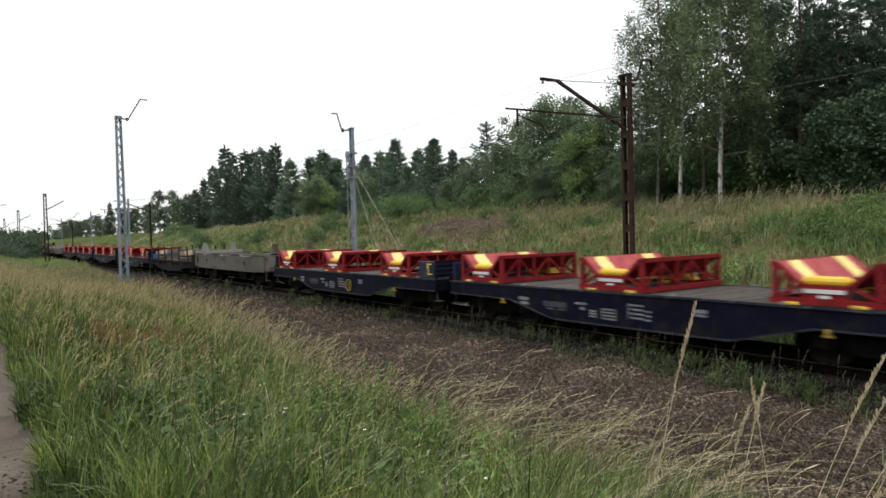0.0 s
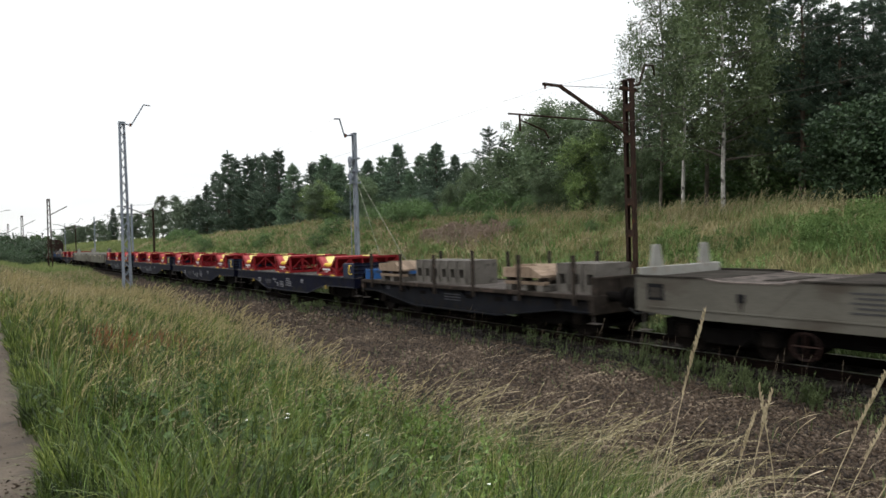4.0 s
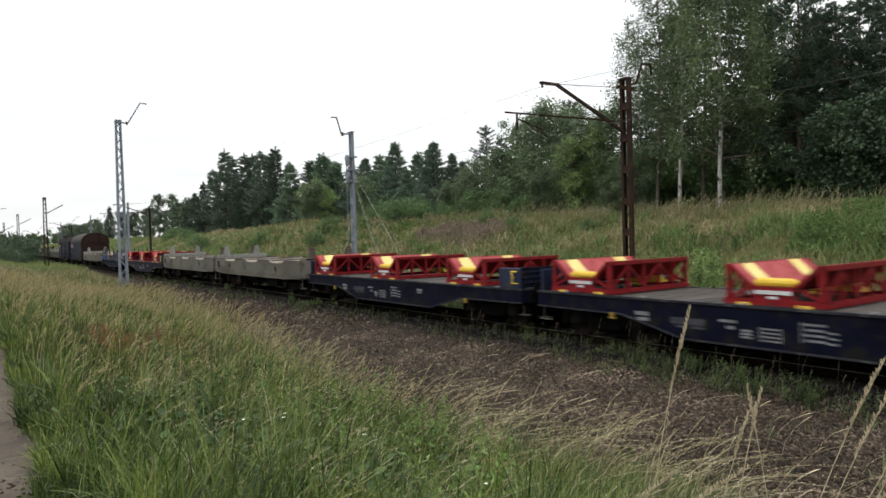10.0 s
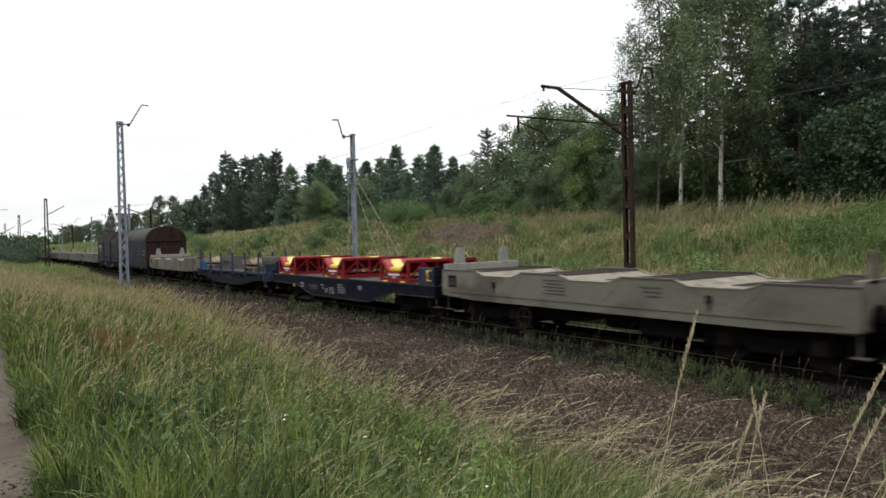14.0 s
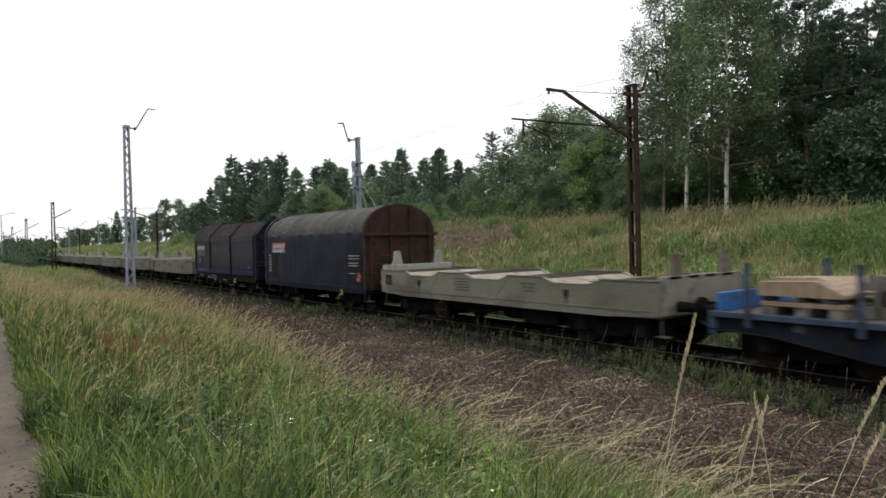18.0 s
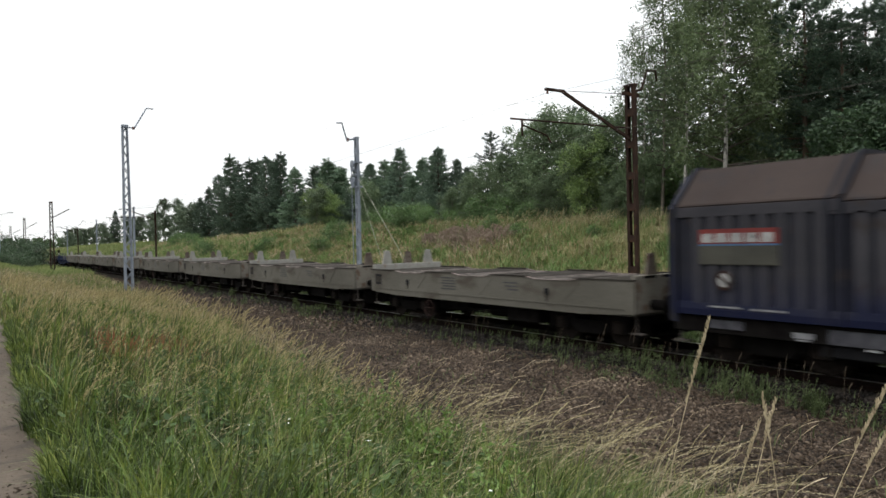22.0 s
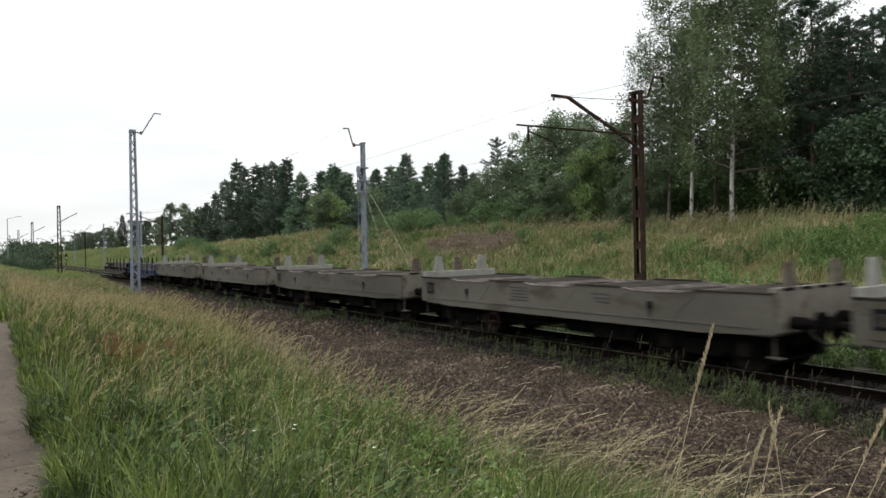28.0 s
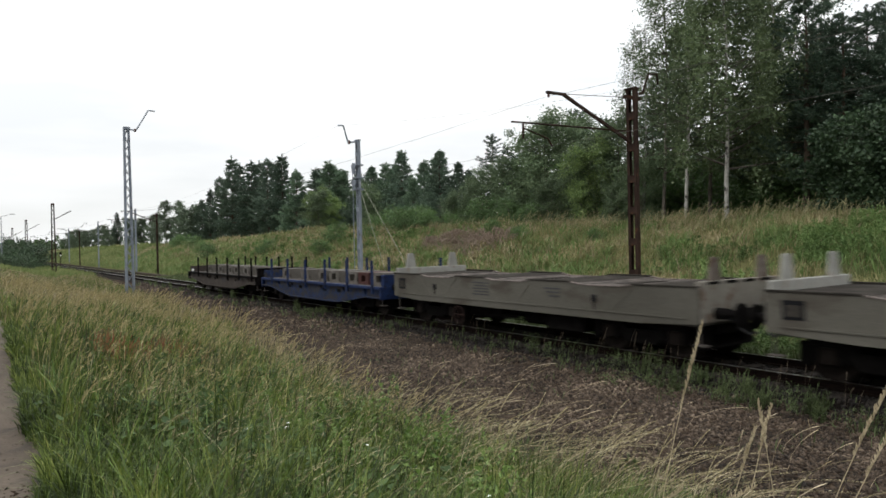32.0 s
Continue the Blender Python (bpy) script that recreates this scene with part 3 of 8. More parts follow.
g_me.materials.append(M_gravel)
g_me.materials.append(M_path)
g_me.materials.append(M_sward)
g_me.materials.append(M_bed)
mid = gv[gf].mean(1)
which = np.zeros(len(gf), np.int32)
wob = 0.35 * np.sin(mid[:, 1] * 0.7) + 0.2 * np.sin(mid[:, 1] * 1.9)
which[(mid[:, 0] > 4.3 + wob + np.clip((mid[:, 1] - 30) * 0.07, 0, 6.0)) & (mid[:, 0] < 15.6 + 0.3 * wob)] = 1
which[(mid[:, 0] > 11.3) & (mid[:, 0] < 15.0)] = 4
which[(mid[:, 0] < 10.5) & (mid[:, 1] > 70) & (which == 0)] = 3
which[mid[:, 0] > 15.6 + 0.3 * wob] = 3
which[(mid[:, 0] > -1.5) & (mid[:, 0] < 0.44 + 0.019 * mid[:, 1].clip(0, 30) + 0.05 * wob)] = 2
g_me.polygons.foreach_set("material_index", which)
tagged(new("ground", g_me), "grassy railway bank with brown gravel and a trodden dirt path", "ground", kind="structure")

# ---- track ----
track = thing("railway_track", label="single railway track of worn rails on concrete sleepers in ballast", category="track", kind="structure")
RAIL = [(-0.036, 0), (0.036, 0), (0.036, -0.035), (0.009, -0.05), (0.009, -0.13), (0.065, -0.148), (0.065, -0.16), (-0.065, -0.16), (-0.065, -0.148), (-0.009, -0.13), (-0.009, -0.05), (-0.036, -0.035)]
for sx in (-0.753, 0.753):
    part("rail", prism(B(), [(TRACK + sx + u, v) for u, v in RAIL], "y", -80, 900), M_rust, track, "rusty rail with a bright running edge")
    part("rail_head", box(B(), TRACK + sx - 0.030, TRACK + sx + 0.030, -80, 900, -0.004, 0.0035), M_steel, track, "polished running surface")
sl = prism(B(), [(-1.25, -0.17), (1.25, -0.17), (1.25, -0.24), (-1.25, -0.24)], "y", -0.12, 0.12)
bmesh.ops.bevel(sl, geom=sl.edges[:], offset=0.02, segments=1, affect="EDGES")
first = part("sleeper", sl, M_sleeper, track)
first.location = (TRACK, -4, 0)
for i in range(1, 160):
    piece("sleeper", first.data, track, pose(TRACK, -4 + 0.6 * i, 0))


def stones(name, count, x0, x1, y0, y1, size, label, seed, power=1.0):
    """Loose stones, lying on the ground, in one mesh."""
    r = np.random.default_rng(seed)
    base = np.array([(1, 0, 0), (-1, 0, 0), (0, 1, 0), (0, -1, 0), (0, 0, 1), (0, 0, -1)], float)
    tri = np.array([(0, 2, 4), (2, 1, 4), (1, 3, 4), (3, 0, 4), (2, 0, 5), (1, 2, 5), (3, 1, 5), (0, 3, 5)])
    x = r.uniform(x0, x1, count)
    y = y0 + (y1 - y0) * r.random(count) ** power
    s = size * r.uniform(0.5, 1.25, count) * (1 + 0.012 * y)
    v = base[None] * (s[:, None] * r.uniform(0.6, 1.2, (count, 3)))[:, None, :]
    v = v + r.normal(0, 0.22, v.shape) * s[:, None, None]
    a = r.uniform(0, 6.28, count)
    c, d = np.cos(a), np.sin(a)
    v = np.stack([v[..., 0] * c[:, None] - v[..., 1] * d[:, None], v[..., 0] * d[:, None] + v[..., 1] * c[:, None], v[..., 2] * 0.75], 2)
    v = v + np.stack([x, y, ground_z(x, y) + s * 0.15], 1)[:, None, :]
    f = (tri[None] + 6 * np.arange(count)[:, None, None]).reshape(-1, 3)
    return tagged(new(name, raw(name, v.reshape(-1, 3), f, M_stone_mix)), label, "gravel", kind="stuff")


M_stone_mix = leafy("mixed_gravel_stones", [(0.004, 0.0028, 0.0019), (0.018, 0.012, 0.0078), (0.042, 0.0292, 0.0192), (0.080, 0.057, 0.039), (0.22, 0.172, 0.126)], 0.9, 0.0, 0.3, 0.7)
stones("gravel", 90000, 3.6, 11.4, 2.0, 20, 0.027, "loose brown gravel stones of a cleared track bed", 3, 1.3)
stones("gravel", 9000, 3.9, 11.2, 2.0, 16, 0.044, "larger broken stones lying in the gravel", 13, 1.2)
stones("gravel", 16000, 4.6, 11.6, 20, 60, 0.05, "loose brown gravel stones farther along the line", 4, 1.2)
M_stone_mix = leafy("path_pebbles", [(0.045, 0.036, 0.026), (0.066, 0.052, 0.038), (0.11, 0.092, 0.072)], 0.9, 0.0, 0.1, 1.0)
stones("path_grit", 2400, -1.2, 0.75, 3, 14, 0.009, "small grit and pebbles on the dirt path", 6, 1.3)
# Oily stones, darkened further with the shade under the wagons.
M_stone_mix = leafy("oily_ballast_stones_with_train_shade", [(0.004, 0.0032, 0.0027), (0.008, 0.0063, 0.0052), (0.014, 0.011, 0.009), (0.026, 0.021, 0.017)], 0.9, 0.0, 0.12, 1.2)
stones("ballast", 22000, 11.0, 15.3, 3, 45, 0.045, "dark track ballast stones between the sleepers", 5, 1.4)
trough = thing("cable_trough", label="low brown-stained concrete cable trough along the far side of the track", category="cable trough", kind="structure")
for i in range(40):
    part("trough_slab", box(B(), 16.05, 16.5, 20 + 6 * i, 25.96 + 6 * i, -0.6, -0.12, 0.03), M_trough, trough)

# ---- masts and wires ----
def twin_mast(name, x, y, top, material, label, width=0.34, gauge=0.09, lean=0.0):
    """Two channel sections tied together by batten plates."""
    base = float(ground_z(x, y)) - 0.1
    t = thing(name, pose(x, y, base), label=label, category="catenary mast", group="catenary masts")
    h = top - base
    for s in (-1, 1):
        bm = B()
        u = s * width / 2
        prism(bm, [(-0.07, u), (0.07, u), (0.07, u - s * gauge), (0.055, u - s * gauge), (0.055, u - s * 0.014), (-0.055, u - s * 0.014), (-0.055, u - s * gauge), (-0.07, u - s * gauge)], "z", 0, h)
        part("channel", bm, material, t)
    bt = box(B(), -0.080, -0.072, -width / 2 + 0.002, width / 2 - 0.002, -0.11, 0.11)
    first = part("batten_plate", bt, material, t)
    n = int(h / 0.95)
    first.location.z = 0.9
    for i in range(1, n):
        piece("batten_plate", first.data, t, pose(0, 0, 0.9 + 0.95 * i))
    for i in range(n):
        piece("batten_plate", first.data, t, pose(0.152, 0, 0.9 + 0.95 * i))
    part("cap", box(B(), -0.1, 0.1, -width / 2 - 0.03, width / 2 + 0.03, h, h + 0.05), material, t)
    part("footing", box(B(), -0.35, 0.35, -0.4, 0.4, -0.5, 0.18, 0.04), M_trough, t, "concrete footing")
    return t, base


def lattice_mast(name, x, y, top, material, label, w0=0.42, w1=0.24, near=False):
    """Four angle corner posts with zigzag lacing."""
    base = float(ground_z(x, y)) - 0.1
    t = thing(name, pose(x, y, base), label=label, category="catenary mast", group="catenary masts")
    h = top - base
    for sx in (-1, 1):
        for sy in (-1, 1):
            bm = B()
            bar(bm, (sx * w0 / 2, sy * w0 / 2, 0), (sx * w1 / 2, sy * w1 / 2, h), 0.075, 0.075)
            part("corner_post", bm, material, t)
    n = int(h / 0.5)
    for face in range(4):
        bm = B()
        for i in range(n):
            if near:
                bm = B()
            za, zb = h * i / n, h * (i + 1) / n
            wa, wb = w0 + (w1 - w0) * i / n, w0 + (w1 - w0) * (i + 1) / n
            s = 1 if i % 2 else -1
            if face < 2:
                d = 1 if face else -1
                bar(bm, (s * wa / 2, d * wa / 2, za), (-s * wb / 2, d * wb / 2, zb), 0.035, 0.035)
            else:
                d = 1 if face == 2 else -1
                bar(bm, (d * wa / 2, s * wa / 2, za), (d * wb / 2, -s * wb / 2, zb), 0.035, 0.035)
            if near:
                part("lacing_bar", bm, material, t)
        if not near:
            tagged(part("lacing", bm, material, t), kind="stuff")
    part("cap", box(B(), -w1 / 2 - 0.06, w1 / 2 + 0.06, -w1 / 2 - 0.06, w1 / 2 + 0.06, h - 0.12, h + 0.05), material, t)
    part("footing", box(B(), -0.45, 0.45, -0.45, 0.45, -0.5, 0.15, 0.04), M_trough, t, "concrete footing")
    return t, base


def hook(t, h, dx, rise, material, out=0.35):
    """The bent bracket on a mast's head that carries the feeder line."""
    bm = B()
    s = 1 if dx > 0 else -1
    rod(bm, (0, 0, h - 0.05), (s * 0.55, 0, h - 0.12), 0.045)
    rod(bm, (s * 0.55, 0, h - 0.12), (dx, 0, h + rise), 0.04)
    rod(bm, (dx, 0, h + rise), (dx + s * out, 0, h + rise - 0.02), 0.04)
    part("feeder_bracket", bm, material, t)
    part("insulator", rod(B(), (s * 0.5, 0, h - 0.2), (s * 0.5, 0, h - 0.02), 0.07), M_insul, t, "brown porcelain insulator")


def cantilever(t, base, mx, material):
    """The strut that carries the messenger wire over the track, and the registration tube below it."""
    d = TRACK - mx
    tip, foot = 6.59 - base, 5.46 - base
    bm = B()
    bar(bm, (-0.1, 0, foot), (d + 0.67, 0, tip), 0.065, 0.085)
    part("strut", bm, material, t, "slanting steel bracket arm")
    part("strut_head", bar(B(), (d + 0.72, 0, tip + 0.01), (d + 0.03, 0, tip + 0.0), 0.08, 0.07), material, t)
    part("insulator", rod(B(), (d + 0.1, 0, tip - 0.03), (d + 0.1, 0, tip - 0.13), 0.03), M_insul, t, "small brown insulator")
    part("stay_rod", rod(B(), (d + 0.67, 0, tip + 0.02), (-0.1, 0, 6.80 - base), 0.010, sides=5), material, t)
    part("registration_tube", rod(B(), (-0.1, 0, 5.78 - base), (d - 1.25, 0, 5.68 - base), 0.026), material, t)
    bm = B()
    rod(bm, (d - 0.85, 0, 5.70 - base), (d - 0.85, 0, 5.25 - base), 0.03)
    rod(bm, (d - 0.85, 0, 5.55 - base), (d + 0.05, 0, 5.32 - base), 0.022)
    rod(bm, (d + 0.05, 0, 5.32 - base), (d + 0.2, 0, 5.12 - base), 0.022)
    part("steady_arm", bm, material, t)
    bm = B()
    rod(bm, (0.1, 0, 6.9 - base), (0.5, 0, 7.0 - base), 0.035)
    rod(bm, (0.5, 0, 7.0 - base), (0.8, 0, 7.62 - base), 0.03)
    rod(bm, (0.8, 0, 7.62 - base), (1.2, 0, 7.66 - base), 0.03)
    rod(bm, (1.2, 0, 7.66 - base), (1.25, 0, 7.35 - base), 0.03)
    part("feeder_bracket", bm, material, t)


def brown_mast(x, y, top, label):
    t, base = twin_mast("catenary_mast", x, y, top, M_mast_brown, label)
    cantilever(t, base, x, M_mast_brown)
    part("cross_beam", box(B(), -0.35, 0.35, -0.05, 0.05, top - base - 0.3, top - base - 0.2), M_mast_brown, t)
    return t


brown_mast(16.57, 13.62, 7.05, "rusty brown twin-channel catenary mast with a bracket arm over the track")
for yy in (77.4, 140, 205, 270):
    brown_mast(16.57, yy, 6.4, "distant rusty brown catenary mast with a bracket arm")

guyed, gb = twin_mast("catenary_mast", 16.57, 31.3, 7.9, M_mast_grey, "grey-blue twin-channel tensioning mast held by two guy ropes", 0.3, 0.1)
hook(guyed, 7.9 - gb, -0.8, 0.72, M_mast_grey, 0.3)
for z, rr in ((6.55, 0.2), (6.3, 0.14), (5.7, 0.2), (5.45, 0.12)):
    part("tension_wheel", rod(B(), (-0.28, 0.05, z - gb), (-0.2, 0.05, z - gb), rr, sides=12), M_mast_grey, guyed)
for z in (6.6, 5.95, 5.35):
    part("clamp", box(B(), -0.2, 0.2, -0.2, 0.2, z - gb, z - gb + 0.08), M_mast_grey, guyed)
part("ladder_rail", rod(B(), (-0.26, 0.12, 0.3), (-0.26, 0.12, 6.2 - gb), 0.02), M_mast_grey, guyed)
for gy_, gz in ((25.3, 5.95), (28.4, 5.7)):
    part("guy_rope", rod(B(), (0, 0.0, gz - gb), (0.35, gy_ - 31.3, -0.1 + 0.1), 0.010, sides=5), M_guy, guyed, "pale steel guy rope")

for yy, top in ((45.6, 10.05), (91.5, 8.1), (137, 8.0), (183, 8.0), (232, 8.0)):
    mm = M_mast_grey if yy < 60 else M_mast_brown
    lb = "tall grey lattice catenary mast with a bent feeder bracket" if yy < 60 else "distant dark lattice catenary mast"
    t, b0 = lattice_mast("catenary_mast", 8.13, yy, top, mm, lb, near=yy < 60)
    if yy < 60:
        hook(t, top - b0, 1.3, 1.2, mm, 0.4)
    else:
        bm = B()
        rod(bm, (0, 0, 6.2 - b0), (1.9, 0, 7.3 - b0), 0.05)
        part("bracket_arm", bm, mm, t)
for xx, yy, top in ((16.5, 88.5, 7.3), (17.2, 92, 7.6), (16.6, 118, 7.0), (17.0, 160, 7.2)):
    twin_mast("catenary_mast", xx, yy, top, M_mast_grey, "distant grey twin-channel catenary mast", 0.3, 0.1)


def wire(name, points, r, label, material=None):
    """One unbroken line through the points."""
    bm = B()
    rings = []
    for p in points:
        rings.append([bm.verts.new(p + Vector((r * math.cos(a), 0, r * math.sin(a)))) for a in (0.8, 2.4, 3.9, 5.5)])
    for a, b in zip(rings, rings[1:]):
        for i in range(4):
            bm.faces.new((a[i], a[(i + 1) % 4], b[(i + 1) % 4], b[i]))
    return tagged(link(name, bm, material or M_wire), label, "overhead wire", "overhead wires")


def sag(a, b, drop, n=10):
    a, b = Vector(a), Vector(b)
    return [a.lerp(b, i / n) - Vector((0, 0, drop * 4 * (i / n) * (1 - i / n))) for i in range(n + 1)]


for name, z, drop, r in (("messenger_wire", 6.46, 0.7, 0.0045), ("contact_wire", 5.12, 0.03, 0.004)):
    pts = sag((TRACK, -48, z), (TRACK, 13.62, z), drop) + sag((TRACK, 13.62, z), (TRACK, 77.4, z), drop)[1:] + sag((TRACK, 77.4, z), (TRACK, 140, z), drop)[1:] + sag((TRACK, 140, z), (TRACK, 205, z), drop)[1:]
    wire(name, pts, r, "thin dark overhead line above the track")
wire("feeder_wire", sag((17.8, -45, 7.4), (17.8, 13.62, 7.36), 0.5) + sag((17.8, 13.62, 7.36), (15.5, 31.3, 8.6), 0.2)[1:] + sag((15.5, 31.3, 8.6), (17, 92, 7.5), 0.8)[1:], 0.004, "thin dark feeder line between the mast heads")
post = thing("street_lamp", pose(3.9, 118, 0.6), label="tall thin grey street lamp with one arm", category="street lamp")
part("pole", rod(B(), (0, 0, 0), (0, 0, 7.2), 0.07, 0.045), M_mast_grey, post)
part("arm", rod(B(), (0, 0, 7.15), (1.2, 0, 7.5), 0.035), M_lamp_grey, post)
part("lamp_head", box(B(), 1.1, 1.75, -0.12, 0.12, 7.46, 7.58, 0.03), M_lamp_grey, post)
sig = thing("signal_post", pose(15.9, 165, -1.2), label="short dark signal post with one pale lens", category="railway signal")
part("pole", rod(B(), (0, 0, 0), (0, 0, 3.2), 0.06), M_mast_brown, sig)
part("signal_head", box(B(), -0.2, 0.2, -0.12, 0.12, 2.6, 3.6, 0.04), M_black, sig)
part("lens", rod(B(), (0, -0.16, 2.85), (0, -0.12, 2.85), 0.14, sides=14), M_petal, sig, "pale signal lens")

# ---- trees ----
def cloud(points, size, r, long=1.0, flat=0.0, thin=0.5):
    """Small three-cornered leaves at the given places, turned at random."""
    n = len(points)
    a = r.normal(size=(n, 3))
    a /= np.linalg.norm(a, axis=1)[:, None]
    b = np.cross(a, r.normal(size=(n, 3)))
    b /= np.linalg.norm(b, axis=1)[:, None]
    if flat:
        a[:, 2] *= 1 - flat
    s = size * r.uniform(0.6, 1.3, n)[:, None]
    u, w = a * s * long, b * s * thin
    v = np.stack([points - u * 0.8, points + u * 0.2 + w, points + u - w * 0.6], 1)
    return v.reshape(-1, 3)


def leaves_mesh(name, points, size, r, material, long=1.0, flat=0.0, thin=0.5):
    v = cloud(points, size, r, long, flat, thin)
    return raw(name, v, np.arange(len(v)).reshape(-1, 3), material)


def limbs_mesh(name, segs, material, sides=6):
    """Round limbs, each from one place to another, in one mesh."""
    bm = B()
    for p, q, r0, r1 in segs:
        rod(bm, p, q, r0, r1, sides)
    me = bpy.data.meshes.new(name)
    bm.to_mesh(me)
    bm.free()
    me.materials.append(material)
    return me


def trunk_mesh(segs, material, sides=8):
    """One tapering, slightly crooked stem through the ends of its lengths."""
    rings = [(segs[0][0], segs[0][2])] + [(q, b) for _, q, _, b in segs]
    v = [(p.x + r * math.cos(6.2832 * k / sides), p.y + r * math.sin(6.2832 * k / sides), p.z) for p, r in rings for k in range(sides)]
    f = [(i * sides + k, i * sides + (k + 1) % sides, (i + 1) * sides + (k + 1) % sides, (i + 1) * sides + k) for i in range(len(rings) - 1) for k in range(sides)]
    return raw("trunk", np.array(v), np.array(f), material, True)


def trunk_line(h, r, bend):
    pts = [Vector((0, 0, -0.3))]
    for i in range(1, 8):
        f = i / 7
        pts.append(Vector((bend * math.sin(f * 2.3) + r.normal(0, 0.02 * h / 10), bend * 0.6 * math.sin(f * 1.7 + 1) - bend * 0.6 * math.sin(1) + r.normal(0, 0.02 * h / 10), f * h)))
    return pts


def at_height(pts, f):
    k = min(int(f * (len(pts) - 1)), len(pts) - 2)
    return pts[k].lerp(pts[k + 1], f * (len(pts) - 1) - k)


def needle_tufts(places, ways, per, leaf, thin, r):
    """Needles that fan out from each place round its way, as narrow three-cornered blades."""
    n = len(places)
    c, d = np.repeat(places, per, 0), np.repeat(ways, per, 0)
    d = d + r.normal(0, 0.62, d.shape)
    d /= np.linalg.norm(d, axis=1)[:, None]
    b = np.cross(d, r.normal(size=d.shape))
    b /= np.linalg.norm(b, axis=1)[:, None]
    s = leaf * r.uniform(0.6, 1.35, (n * per, 1))
    c = c + r.normal(0, 0.28 * leaf, c.shape)
    return np.stack([c + b * s * thin, c - b * s * thin, c + d * s], 1).reshape(-1, 3)


def conifer(seed, h, spread, bare, per, leaf, material, point=0.85, gap=0.5, thin=0.16, limb=6, leaders=1, rise=0.55):
    """Meshes of a pine: limbs in whorls that turn up at their ends, with side shoots and tufts of needles."""
    r = np.random.default_rng(seed)
    pts = trunk_line(h, r, 0.15)
    segs = [(a, b, 0.012 * h * (1 - 0.92 * i / 7) + 0.01, 0.012 * h * (1 - 0.92 * (i + 1) / 7) + 0.008) for i, (a, b) in enumerate(zip(pts, pts[1:]))]
    places, ways = [], []
    z, lobes = bare * h, r.uniform(0, 6.283, 3)
    while z < 0.95 * h:
        f = z / h
        g = (f - bare) / (1 - bare)
        size = spread * ((1 - g) ** point * 0.97 + 0.03) * min(1.0, 0.65 + 3 * g) * (1 + 0.16 * math.sin(11 * g + lobes[0]))
        turn = r.uniform(0, 6.283)
        for k in range(limb):
            a = turn + 6.283 * k / limb + r.normal(0, 0.25)
            reach = size * r.uniform(0.55, 1.15) * (1 + 0.18 * math.sin(2 * a + lobes[1]))
            p = at_height(pts, min(0.999, f + r.normal(0, 0.012)))
            out = Vector((math.cos(a), math.sin(a), 0))
            lift = rise * (0.09 + g)
            m = p + out * reach * 0.6 + Vector((0, 0, reach * (lift - 0.12)))
            q = p + out * reach + Vector((0, 0, reach * (lift + 0.16)))
            segs += [(p, m, 0.003 * h * (1 - f) + 0.008, 0.008), (m, q, 0.008, 0.004)]
            shoots = max(2, int(reach / 0.36))
            for e in range(shoots):
                u = 0.3 + 0.7 * (e + 0.5) / shoots
                root = p.lerp(m, u / 0.6) if u < 0.6 else m.lerp(q, (u - 0.6) / 0.4)
                for side in (-1, 1):
                    w = a + side * r.uniform(0.5, 1.1)
                    ln = (0.16 + 0.34 * reach * (1.05 - u)) * r.uniform(0.7, 1.3)
                    d = Vector((math.cos(w), math.sin(w), r.uniform(0.1, 0.45)))
                    d.normalize()
                    for v in np.arange(0.25, 1.01, 0.12 / max(0.12, ln)):
                        places.append(root + d * (ln * v) + Vector((0, 0, 0.10 * ln * v)))
                        ways.append(d + Vector((0, 0, 0.35)))
                places.append(root + Vector((0, 0, 0.04)))
                ways.append(out + Vector((0, 0, 0.6)))
            places += [q, q + out * 0.1]
            ways += [out + Vector((0, 0, 0.8))] * 2
        z += gap * r.uniform(0.75, 1.25) * (1.0 - 0.35 * g)
    for i in range(leaders):
        top = pts[-1] + (Vector((r.normal(0, 0.22), r.normal(0, 0.22), -0.35 * i)) if i else Vector())
        for v in range(11):
            places.append(top - Vector((0, 0, 0.09 * v)))
            ways.append(Vector((0, 0, 1.0)))
    v = needle_tufts(np.array([tuple(c) for c in places]), np.array([tuple(c) for c in ways]), per, leaf, thin, r)
    return trunk_mesh(segs[:7], M_bark_pine), limbs_mesh("branchwork", segs[7:], M_bark_pine, 4), raw("crown", v, np.arange(len(v)).reshape(-1, 3), material)


